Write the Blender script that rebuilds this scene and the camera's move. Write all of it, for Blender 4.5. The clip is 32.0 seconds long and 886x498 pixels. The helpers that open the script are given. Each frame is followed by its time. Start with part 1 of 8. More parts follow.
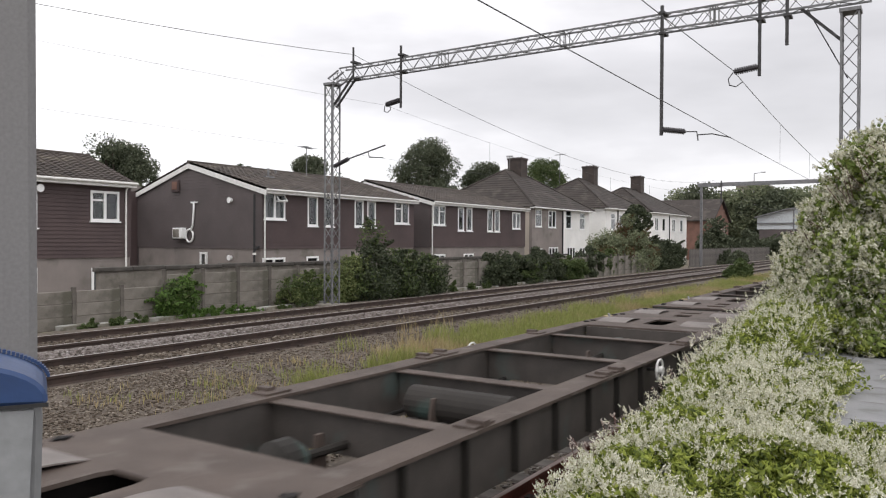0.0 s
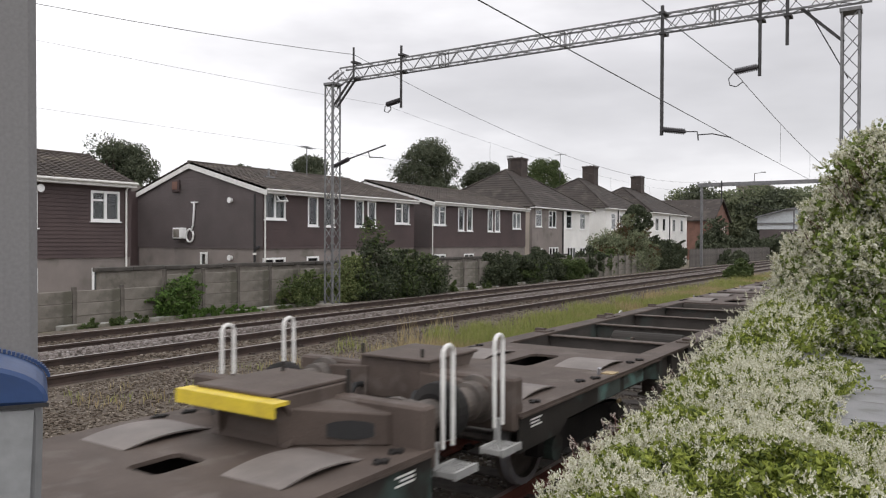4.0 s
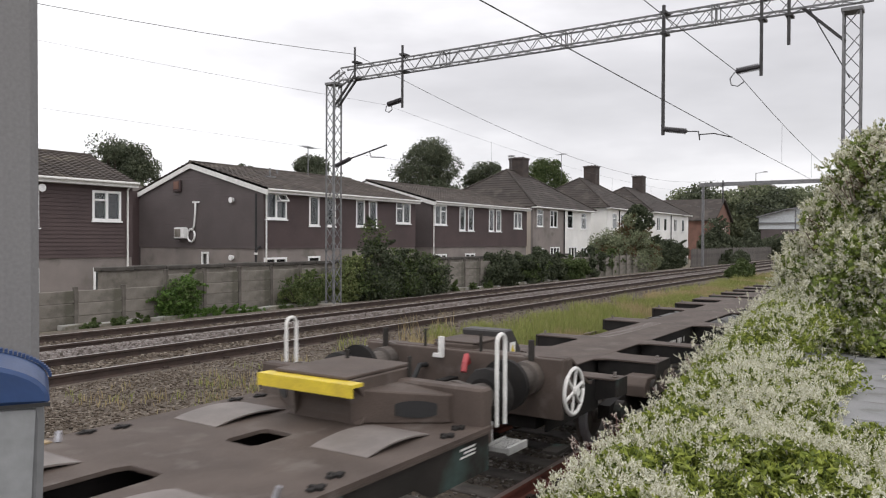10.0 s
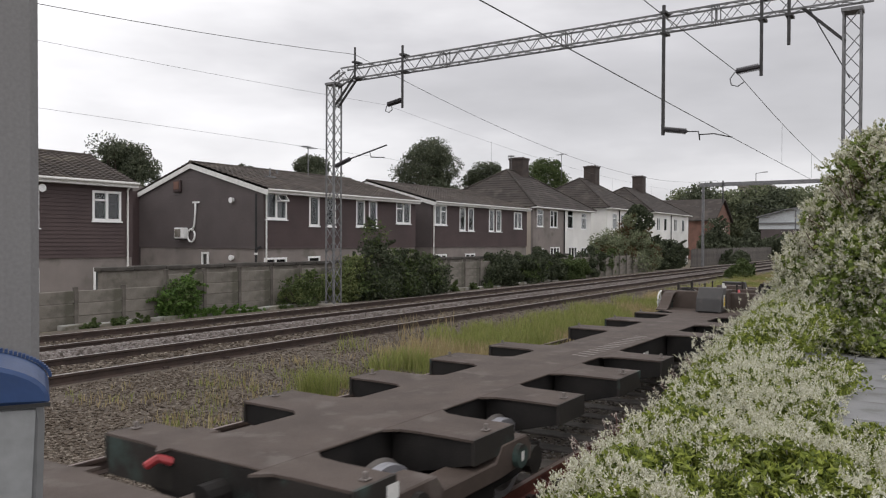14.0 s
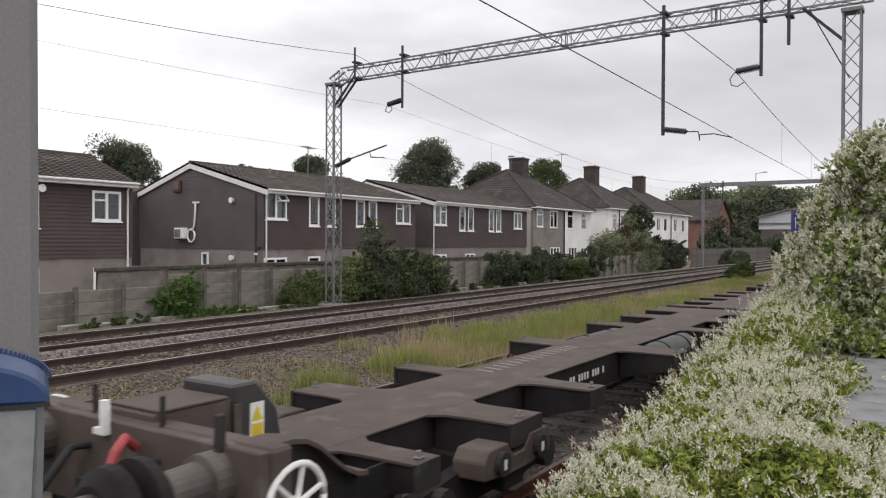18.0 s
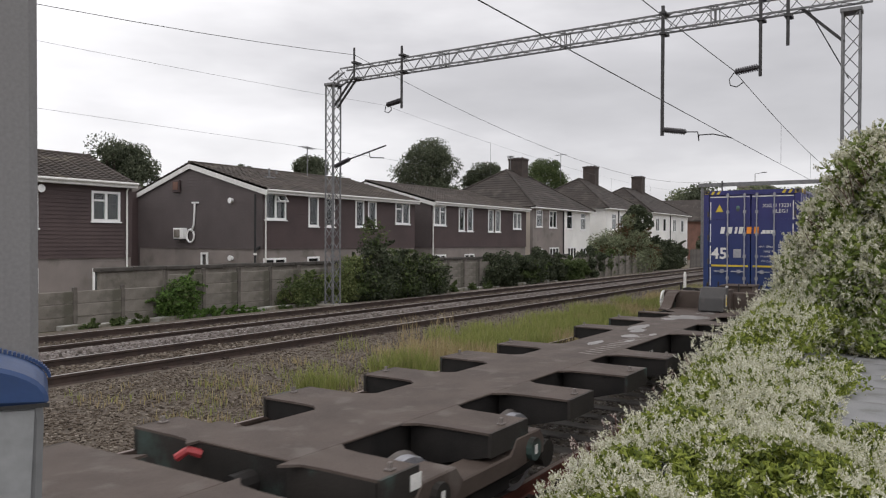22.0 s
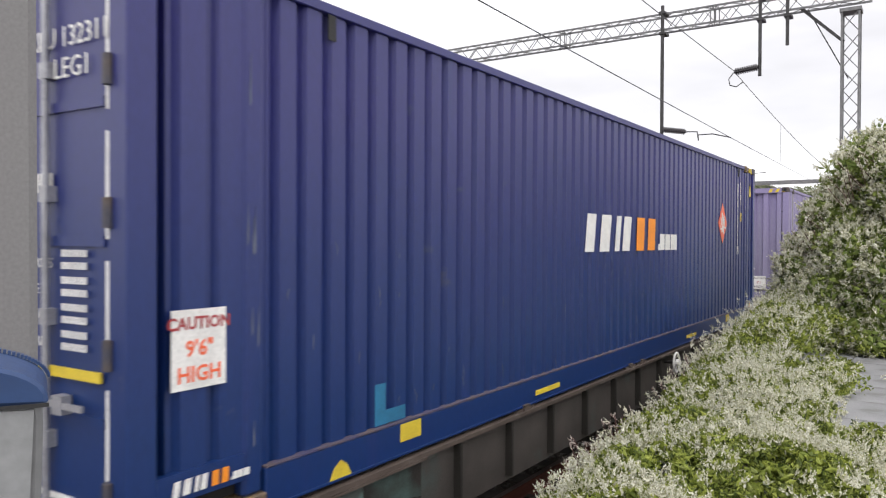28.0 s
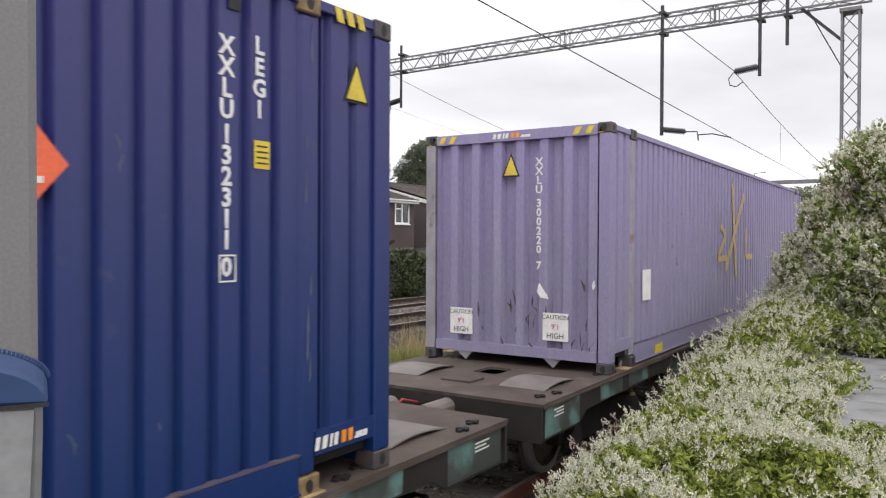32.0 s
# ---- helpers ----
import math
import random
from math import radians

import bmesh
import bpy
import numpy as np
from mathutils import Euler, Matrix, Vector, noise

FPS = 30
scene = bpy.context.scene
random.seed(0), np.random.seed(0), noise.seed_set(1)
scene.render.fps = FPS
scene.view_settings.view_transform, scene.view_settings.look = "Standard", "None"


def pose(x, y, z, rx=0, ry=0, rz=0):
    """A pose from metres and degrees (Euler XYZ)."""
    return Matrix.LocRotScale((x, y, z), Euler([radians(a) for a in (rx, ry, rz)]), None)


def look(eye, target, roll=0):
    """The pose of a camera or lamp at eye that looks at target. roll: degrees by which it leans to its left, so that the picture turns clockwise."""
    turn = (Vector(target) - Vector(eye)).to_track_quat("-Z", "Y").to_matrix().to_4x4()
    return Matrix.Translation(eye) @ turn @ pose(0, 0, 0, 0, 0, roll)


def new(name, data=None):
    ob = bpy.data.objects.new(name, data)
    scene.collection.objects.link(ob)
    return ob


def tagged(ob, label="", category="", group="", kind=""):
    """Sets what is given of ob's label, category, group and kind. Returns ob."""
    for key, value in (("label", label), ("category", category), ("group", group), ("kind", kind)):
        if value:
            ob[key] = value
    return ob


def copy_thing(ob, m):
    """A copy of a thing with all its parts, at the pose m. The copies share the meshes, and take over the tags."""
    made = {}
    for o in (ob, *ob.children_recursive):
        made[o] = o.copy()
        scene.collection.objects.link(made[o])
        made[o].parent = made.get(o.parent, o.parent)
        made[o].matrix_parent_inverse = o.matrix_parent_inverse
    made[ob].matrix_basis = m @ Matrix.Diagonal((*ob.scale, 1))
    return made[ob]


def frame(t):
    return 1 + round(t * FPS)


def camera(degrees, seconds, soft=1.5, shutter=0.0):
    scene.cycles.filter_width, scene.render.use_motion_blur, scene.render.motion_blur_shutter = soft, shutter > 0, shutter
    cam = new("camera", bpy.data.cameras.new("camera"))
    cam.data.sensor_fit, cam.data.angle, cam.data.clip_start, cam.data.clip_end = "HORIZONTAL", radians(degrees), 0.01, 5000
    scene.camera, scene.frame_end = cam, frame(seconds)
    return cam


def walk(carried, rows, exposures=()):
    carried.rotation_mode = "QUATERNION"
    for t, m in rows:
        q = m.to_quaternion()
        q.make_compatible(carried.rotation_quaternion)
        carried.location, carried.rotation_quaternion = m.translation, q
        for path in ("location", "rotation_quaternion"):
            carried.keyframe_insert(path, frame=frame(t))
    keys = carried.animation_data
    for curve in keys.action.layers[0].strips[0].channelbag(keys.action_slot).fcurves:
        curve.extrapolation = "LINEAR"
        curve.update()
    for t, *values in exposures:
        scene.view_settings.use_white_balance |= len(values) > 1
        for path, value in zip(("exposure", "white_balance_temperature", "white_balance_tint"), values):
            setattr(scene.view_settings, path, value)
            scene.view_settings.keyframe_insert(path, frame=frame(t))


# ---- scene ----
# Metres. x runs along the tracks away from the camera, y across them, z up from the near rail's head.
EYE = (0.0, 0.0, 2.443)
YAW, PITCH, ROLL = 33.1145, -0.6444, 0.2694
TRAIN_Y = 4.256          # centre line of the near track
DECK = 0.962             # wagon deck above the rail
FAR_RAIL = 0.41          # head of the far rails
FAR_TRACKS = (11.72, 14.855)
GANTRY_X = 19.6

cam = camera(60.3886, 32.0, soft=1.15, shutter=0.22)


def eye_pose(yaw, pitch, roll):
    a, b = radians(yaw), radians(pitch)
    way = Vector((math.cos(a) * math.cos(b), math.sin(a) * math.cos(b), math.sin(b)))
    return look(EYE, Vector(EYE) + way, roll)


walk(cam, [(0.0, eye_pose(YAW - 0.06, PITCH, ROLL)), (4.0, eye_pose(YAW - 0.04, PITCH, ROLL)), (9.0, eye_pose(YAW + 0.05, PITCH - 0.02, ROLL)),
           (18.0, eye_pose(YAW + 0.05, PITCH, ROLL)), (22.0, eye_pose(YAW, PITCH + 0.02, ROLL)), (32.0, eye_pose(YAW - 0.04, PITCH, ROLL))],
     [(0.0, 0.3), (1.5, 0.13), (3.0, 0.13), (5.5, 0.26), (7.0, 0.28), (9.0, 0.26), (10.0, 0.22), (11.0, 0.26), (12.0, 0.21), (13.0, 0.02), (14.2, -0.07), (16.5, 0.0), (18.0, 0.13), (20.0, 0.0), (22.0, -0.06), (24.0, -0.02), (25.5, 0.04), (27.4, 0.62), (28.0, 0.66), (28.6, 0.78), (29.2, 0.82), (30.0, 0.6), (31.0, 0.62), (32.0, 0.5)])

# ---- light: an overcast afternoon ----
world = bpy.data.worlds.new("overcast")
scene.world = world
world.use_nodes = True
wn, wl = world.node_tree.nodes, world.node_tree.links
wn.clear()
w_out, w_bg = wn.new("ShaderNodeOutputWorld"), wn.new("ShaderNodeBackground")
w_sky = wn.new("ShaderNodeTexSky")
w_sky.sky_type, w_sky.sun_disc, w_sky.sun_elevation, w_sky.sun_rotation = "NISHITA", False, radians(48), radians(250)
w_dim = wn.new("ShaderNodeVectorMath"); w_dim.operation = "SCALE"; w_dim.inputs["Scale"].default_value = 0.10
w_co, w_map = wn.new("ShaderNodeTexCoord"), wn.new("ShaderNodeMapping")
w_map.inputs["Scale"].default_value = (1.6, 1.6, 5.5)
w_noise, w_soft = wn.new("ShaderNodeTexNoise"), wn.new("ShaderNodeTexNoise")
w_noise.inputs["Scale"].default_value, w_noise.inputs["Detail"].default_value, w_noise.inputs["Roughness"].default_value = 1.7, 5.0, 0.5
w_soft.inputs["Scale"].default_value, w_soft.inputs["Detail"].default_value = 0.8, 2.0
wl.new(w_co.outputs["Generated"], w_map.inputs[0]); wl.new(w_map.outputs[0], w_noise.inputs[0]); wl.new(w_map.outputs[0], w_soft.inputs[0])
w_sep = wn.new("ShaderNodeSeparateXYZ"); wl.new(w_co.outputs["Generated"], w_sep.inputs[0])
# brighter away from the tracks' far end, with cloud relief on top
w_way = wn.new("ShaderNodeMath"); w_way.operation = "MULTIPLY_ADD"; w_way.inputs[1].default_value = -0.65; w_way.inputs[2].default_value = 0.73
wl.new(w_sep.outputs["X"], w_way.inputs[0])
w_add = wn.new("ShaderNodeMath"); w_add.operation = "MULTIPLY_ADD"; w_add.inputs[1].default_value = 0.75
wl.new(w_noise.outputs["Fac"], w_add.inputs[0]); wl.new(w_way.outputs[0], w_add.inputs[2])
w_add2 = wn.new("ShaderNodeMath"); w_add2.operation = "MULTIPLY_ADD"; w_add2.inputs[1].default_value = 0.35
wl.new(w_soft.outputs["Fac"], w_add2.inputs[0]); wl.new(w_add.outputs[0], w_add2.inputs[2])
w_ramp = wn.new("ShaderNodeValToRGB")
w_ramp.color_ramp.elements[0].position, w_ramp.color_ramp.elements[0].color = 0.35, (0.50, 0.49, 0.505, 1)
w_ramp.color_ramp.elements[1].position, w_ramp.color_ramp.elements[1].color = 1.0, (1.25, 1.23, 1.25, 1)
mid = w_ramp.color_ramp.elements.new(0.66); mid.color = (0.74, 0.725, 0.75, 1)
w_mix = wn.new("ShaderNodeMix"); w_mix.data_type = "RGBA"; w_mix.inputs["Factor"].default_value = 0.93
wl.new(w_sky.outputs[0], w_dim.inputs[0])
wl.new(w_add2.outputs[0], w_ramp.inputs[0])
wl.new(w_dim.outputs[0], w_mix.inputs[6]); wl.new(w_ramp.outputs[0], w_mix.inputs[7])
wl.new(w_mix.outputs[2], w_bg.inputs["Color"]); w_bg.inputs["Strength"].default_value = 1.0
wl.new(w_bg.outputs[0], w_out.inputs[0])
sun = bpy.data.lights.new("sun", "SUN")
sun.energy, sun.angle, sun.color = 0.7, radians(25), (1.0, 0.97, 0.92)
new("sun", sun).matrix_world = look((0, 0, 60), (30, 24, 0))

# ---- materials ----
def material(name, colour, rough=0.7, metal=0.0, second=None, scale=6.0, fine=60.0, vary=0.25, bump=0.25, stretch=(1, 1, 1), spread=0.0, third=None, third_scale=1.2, third_at=0.62):
    """Two tones mixed by coarse noise, a fine grain, an optional third tone in blotches, and relief. spread: lightness that differs from object to object."""
    m = bpy.data.materials.new(name)
    m.use_nodes = True
    n, l = m.node_tree.nodes, m.node_tree.links
    b = n["Principled BSDF"]
    co = n.new("ShaderNodeTexCoord"); mp = n.new("ShaderNodeMapping"); mp.inputs["Scale"].default_value = stretch
    l.new(co.outputs["Object"], mp.inputs[0])
    big, small = n.new("ShaderNodeTexNoise"), n.new("ShaderNodeTexNoise")
    big.inputs["Scale"].default_value, big.inputs["Detail"].default_value = scale, 5.0
    small.inputs["Scale"].default_value, small.inputs["Detail"].default_value = fine, 3.0
    l.new(mp.outputs[0], big.inputs[0]); l.new(mp.outputs[0], small.inputs[0])
    mix = n.new("ShaderNodeMix"); mix.data_type = "RGBA"
    ramp = n.new("ShaderNodeValToRGB")
    ramp.color_ramp.elements[0].position, ramp.color_ramp.elements[1].position = 0.36, 0.66
    l.new(big.outputs["Fac"], ramp.inputs[0]); l.new(ramp.outputs[0], mix.inputs["Factor"])
    second = second or tuple(c * (1 - vary) for c in colour)
    mix.inputs[6].default_value, mix.inputs[7].default_value = (*colour, 1), (*second, 1)
    out = mix.outputs[2]
    if third:
        t_noise, t_ramp, t_mix = n.new("ShaderNodeTexNoise"), n.new("ShaderNodeValToRGB"), n.new("ShaderNodeMix")
        t_mix.data_type = "RGBA"
        t_noise.inputs["Scale"].default_value, t_noise.inputs["Detail"].default_value = third_scale, 7.0
        t_ramp.color_ramp.elements[0].position, t_ramp.color_ramp.elements[1].position = third_at - 0.06, third_at + 0.06
        l.new(co.outputs["Object"], t_noise.inputs[0]); l.new(t_noise.outputs["Fac"], t_ramp.inputs[0]); l.new(t_ramp.outputs[0], t_mix.inputs["Factor"])
        l.new(out, t_mix.inputs[6]); t_mix.inputs[7].default_value = (*third, 1)
        out = t_mix.outputs[2]
    hsv = n.new("ShaderNodeHueSaturation")
    val = n.new("ShaderNodeMath"); val.operation = "MULTIPLY_ADD"; val.inputs[1].default_value = 0.5; val.inputs[2].default_value = 0.75
    l.new(small.outputs["Fac"], val.inputs[0])
    last = val.outputs[0]
    if spread:
        info, add = n.new("ShaderNodeObjectInfo"), n.new("ShaderNodeMath")
        add.operation = "MULTIPLY_ADD"; add.inputs[1].default_value = spread
        sub = n.new("ShaderNodeMath"); sub.operation = "SUBTRACT"; sub.inputs[1].default_value = spread / 2
        l.new(info.outputs["Random"], add.inputs[0]); l.new(last, add.inputs[2]); l.new(add.outputs[0], sub.inputs[0])
        last = sub.outputs[0]
    l.new(last, hsv.inputs["Value"]); l.new(out, hsv.inputs["Color"]); l.new(hsv.outputs[0], b.inputs["Base Color"])
    b.inputs["Roughness"].default_value, b.inputs["Metallic"].default_value = rough, metal
    if bump:
        bp = n.new("ShaderNodeBump"); bp.inputs["Strength"].default_value, bp.inputs["Distance"].default_value = bump, 0.01
        l.new(small.outputs["Fac"], bp.inputs["Height"]); l.new(bp.outputs[0], b.inputs["Normal"])
    return m


def island_material(name, colours, rough=0.7, sheen=0.0, trans=0.0):
    """Tones that differ from piece to piece of one mesh."""
    m = bpy.data.materials.new(name)
    m.use_nodes = True
    n, l = m.node_tree.nodes, m.node_tree.links
    b = n["Principled BSDF"]
    g, r = n.new("ShaderNodeNewGeometry"), n.new("ShaderNodeValToRGB")
    l.new(g.outputs["Random Per Island"], r.inputs[0])
    els = r.color_ramp.elements
    for i, c in enumerate(colours):
        p = i / (len(colours) - 1)
        e = els[0] if i == 0 else els[-1] if i == len(colours) - 1 else els.new(p)
        e.color = (*c, 1)
    l.new(r.outputs[0], b.inputs["Base Color"])
    b.inputs["Roughness"].default_value = rough
    b.inputs["Specular IOR Level"].default_value = 0.25
    if trans:
        mixer, tr = n.new("ShaderNodeMixShader"), n.new("ShaderNodeBsdfTranslucent")
        l.new(r.outputs[0], tr.inputs["Color"]); mixer.inputs[0].default_value = trans
        l.new(b.outputs[0], mixer.inputs[1]); l.new(tr.outputs[0], mixer.inputs[2])
        l.new(mixer.outputs[0], n["Material Output"].inputs["Surface"])
    return m


M = dict(
    ballast=material("ballast", (0.10, 0.079, 0.062), 0.95, second=(0.066, 0.053, 0.041), scale=3, fine=45, bump=0.9, third=(0.15, 0.125, 0.10), third_scale=22, third_at=0.6),
    soil=material("soil", (0.17, 0.14, 0.11), 0.95, second=(0.10, 0.085, 0.065), scale=0.6, fine=30, bump=0.8, third=(0.14, 0.15, 0.06), third_scale=0.9, third_at=0.6),
    stones=island_material("ballast_stones", [(0.038, 0.029, 0.022), (0.098, 0.077, 0.059), (0.145, 0.118, 0.094), (0.064, 0.047, 0.035), (0.25, 0.215, 0.18), (0.085, 0.065, 0.049)], 0.95),
    pale_stones=island_material("pale_ballast_stones", [(0.10, 0.085, 0.078), (0.175, 0.15, 0.14), (0.24, 0.213, 0.20), (0.14, 0.116, 0.106), (0.32, 0.295, 0.285)], 0.95),
    rail_side=material("rail_side", (0.055, 0.035, 0.028), 0.85, second=(0.035, 0.024, 0.02), scale=5, fine=90),
    rail_rust=material("rail_rust", (0.16, 0.045, 0.03), 0.85, second=(0.09, 0.03, 0.022), scale=5, fine=90),
    rail_top=material("rail_top", (0.42, 0.38, 0.36), 0.38, 0.85, vary=0.2, bump=0.05, stretch=(0.2, 6, 1)),
    rail_top_worn=material("rail_top_worn", (0.30, 0.24, 0.22), 0.5, 0.6, vary=0.3, bump=0.05, stretch=(0.2, 6, 1)),
    sleeper=material("sleeper", (0.115, 0.102, 0.093), 0.9, second=(0.07, 0.062, 0.057), scale=5, fine=40, spread=0.3),
    concrete=material("concrete", (0.205, 0.185, 0.163), 0.92, second=(0.135, 0.122, 0.105), scale=2.2, fine=45, spread=0.2, third=(0.085, 0.08, 0.062), third_scale=1.4, third_at=0.6),
    coping=material("coping", (0.09, 0.08, 0.072), 0.9, second=(0.05, 0.045, 0.04), scale=3),
    paving=material("paving", (0.235, 0.235, 0.24), 0.9, second=(0.18, 0.18, 0.185), scale=2, fine=80, third=(0.13, 0.13, 0.122), third_scale=3, third_at=0.62),
    galv=material("galvanised_steel", (0.20, 0.20, 0.205), 0.6, 0.35, second=(0.13, 0.13, 0.135), scale=8, fine=70, bump=0.1),
    dark_steel=material("dark_steel", (0.06, 0.058, 0.06), 0.6, 0.4, vary=0.4),
    insulator=material("insulator", (0.035, 0.03, 0.035), 0.35, vary=0.2, bump=0),
    wire=material("wire", (0.10, 0.10, 0.105), 0.55, 0.5, vary=0.2, bump=0),
    clad=material("brown_cladding", (0.068, 0.045, 0.044), 0.72, second=(0.052, 0.034, 0.034), scale=0.7, fine=30, bump=0.15),
    clad_grey=material("grey_brown_cladding", (0.090, 0.073, 0.073), 0.75, second=(0.074, 0.060, 0.060), scale=0.7, fine=30, bump=0.15),
    render=material("grey_render", (0.235, 0.205, 0.192), 0.92, second=(0.18, 0.157, 0.147), scale=0.8, fine=50, third=(0.15, 0.135, 0.12), third_scale=1.1, third_at=0.64),
    render_white=material("white_render", (0.80, 0.79, 0.77), 0.9, second=(0.68, 0.67, 0.65), scale=0.5, fine=50),
    # Cream for one side wall, its stronger light put into the paler colour.
    render_cream_lit=material("lit_cream_render", (0.50, 0.44, 0.38), 0.9, second=(0.42, 0.37, 0.32), scale=0.5, fine=50),
    brick=material("red_brick", (0.175, 0.092, 0.07), 0.9, second=(0.13, 0.07, 0.054), scale=1.2, fine=30),
    chimney=material("chimney_brick", (0.060, 0.046, 0.041), 0.92, second=(0.042, 0.034, 0.031), scale=2.0, fine=30),
    shed_roof=material("pale_metal_roof", (0.52, 0.55, 0.57), 0.5, 0.1, vary=0.15),
    tile=material("roof_tile", (0.066, 0.053, 0.046), 0.88, second=(0.046, 0.037, 0.033), scale=1.3, fine=25, spread=0.3, third=(0.105, 0.09, 0.072), third_scale=1.5, third_at=0.62),
    tile_old=material("old_roof_tile", (0.043, 0.034, 0.030), 0.9, second=(0.031, 0.025, 0.022), scale=1.0, fine=20, third=(0.064, 0.054, 0.047), third_scale=0.8, third_at=0.6),
    upvc=material("white_upvc", (0.80, 0.80, 0.80), 0.4, vary=0.06, bump=0),
    trim_white=material("white_fascia", (0.68, 0.67, 0.65), 0.55, vary=0.15, bump=0.05),
    curtain=material("net_curtain", (0.30, 0.285, 0.275), 0.9, vary=0.3, stretch=(14, 14, 0.4)),
    room_shade=material("room_shade", (0.03, 0.028, 0.03), 0.9, vary=0.3),
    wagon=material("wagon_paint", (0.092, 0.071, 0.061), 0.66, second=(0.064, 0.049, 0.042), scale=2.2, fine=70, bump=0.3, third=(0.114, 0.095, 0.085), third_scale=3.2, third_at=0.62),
    # Side and underframe tones carry the shade below the deck in their colour.
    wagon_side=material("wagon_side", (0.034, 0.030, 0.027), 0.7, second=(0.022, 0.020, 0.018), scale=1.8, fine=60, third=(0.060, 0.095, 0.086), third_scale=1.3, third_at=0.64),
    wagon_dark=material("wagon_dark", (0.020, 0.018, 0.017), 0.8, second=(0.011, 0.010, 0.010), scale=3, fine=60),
    wear_plate=material("wear_plate", (0.175, 0.152, 0.14), 0.6, second=(0.125, 0.108, 0.10), scale=3, fine=60),
    teal=material("faded_teal_paint", (0.045, 0.052, 0.046), 0.7, second=(0.06, 0.075, 0.068), scale=3, third=(0.12, 0.22, 0.20), third_scale=2.3, third_at=0.56),
    white_paint=material("white_paint", (0.72, 0.71, 0.69), 0.5, vary=0.15, bump=0.05),
    yellow=material("yellow_paint", (0.64, 0.49, 0.035), 0.5, second=(0.5, 0.37, 0.035), bump=0.05),
    orange=material("orange_paint", (0.80, 0.27, 0.02), 0.5, vary=0.1, bump=0.0),
    red=material("red_paint", (0.36, 0.045, 0.05), 0.5, vary=0.2, bump=0.0),
    diamond=material("orange_red_decal", (0.78, 0.13, 0.05), 0.5, vary=0.12, bump=0.0),
    bar_steel=material("galvanised_bar", (0.36, 0.36, 0.39), 0.45, 0.5, vary=0.25),
    lilac_post=material("bare_corner_steel", (0.30, 0.285, 0.32), 0.6, 0.2, second=(0.22, 0.21, 0.23), scale=3, third=(0.17, 0.12, 0.10), third_scale=5, third_at=0.66),
    castings=material("corner_casting_steel", (0.05, 0.05, 0.07), 0.6, 0.2, second=(0.09, 0.07, 0.06), scale=8),
    black=material("black_rubber", (0.015, 0.015, 0.016), 0.7, vary=0.2),
    bin_blue=material("blue_plastic", (0.013, 0.042, 0.13), 0.5, vary=0.12, bump=0.05),
    bin_grey=material("grey_plastic", (0.155, 0.158, 0.16), 0.55, second=(0.13, 0.132, 0.135), bump=0.05, third=(0.11, 0.112, 0.112), third_scale=4, third_at=0.64),
    bin_panel=material("pale_grey_plastic", (0.215, 0.22, 0.225), 0.5, second=(0.185, 0.19, 0.195), bump=0.05, third=(0.15, 0.152, 0.152), third_scale=4, third_at=0.64),
    post_grey=material("grey_post_paint", (0.165, 0.161, 0.162), 0.6, second=(0.148, 0.144, 0.146), scale=1.2, fine=160, bump=0.03),
    bark=material("bark", (0.09, 0.07, 0.055), 0.95, vary=0.4, scale=6),
    leaf=island_material("dark_leaves", [(0.026, 0.036, 0.020), (0.05, 0.062, 0.034), (0.075, 0.09, 0.048), (0.035, 0.046, 0.026), (0.11, 0.12, 0.075)], 0.6, trans=0.15),
    leaf_mid=island_material("green_leaves", [(0.045, 0.068, 0.025), (0.085, 0.115, 0.04), (0.06, 0.088, 0.03), (0.13, 0.155, 0.06)], 0.62, trans=0.2),
    leaf_rust=island_material("rust_leaves", [(0.09, 0.06, 0.03), (0.12, 0.055, 0.035), (0.07, 0.085, 0.03), (0.10, 0.08, 0.035)], 0.7, trans=0.2),
    leaf_bright=island_material("bright_vine_leaves", [(0.07, 0.095, 0.018), (0.21, 0.25, 0.042), (0.32, 0.36, 0.07), (0.155, 0.195, 0.033), (0.045, 0.065, 0.015), (0.36, 0.40, 0.11)], 0.6, trans=0.3),
    blossom=island_material("cream_blossom", [(0.50, 0.485, 0.36), (0.70, 0.68, 0.57), (0.80, 0.785, 0.70), (0.50, 0.49, 0.36), (0.33, 0.345, 0.19)], 0.8, trans=0.35),
    ivy=island_material("ivy_leaves", [(0.05, 0.10, 0.02), (0.09, 0.16, 0.035), (0.13, 0.21, 0.05), (0.04, 0.075, 0.02)], 0.55, trans=0.2),
    tree_leaf=island_material("tree_leaves", [(0.045, 0.056, 0.035), (0.08, 0.095, 0.058), (0.11, 0.125, 0.078), (0.06, 0.072, 0.045), (0.13, 0.14, 0.09)], 0.65, trans=0.2),
    stem=material("vine_stem", (0.11, 0.05, 0.045), 0.8, vary=0.3),
    grass=island_material("grass_blades", [(0.19, 0.22, 0.06), (0.28, 0.30, 0.09), (0.15, 0.18, 0.05), (0.34, 0.31, 0.14)], 0.7, trans=0.25),
    grass_dry=island_material("dry_grass_blades", [(0.36, 0.29, 0.15), (0.27, 0.20, 0.11), (0.42, 0.35, 0.20), (0.26, 0.24, 0.10)], 0.8, trans=0.2),
)


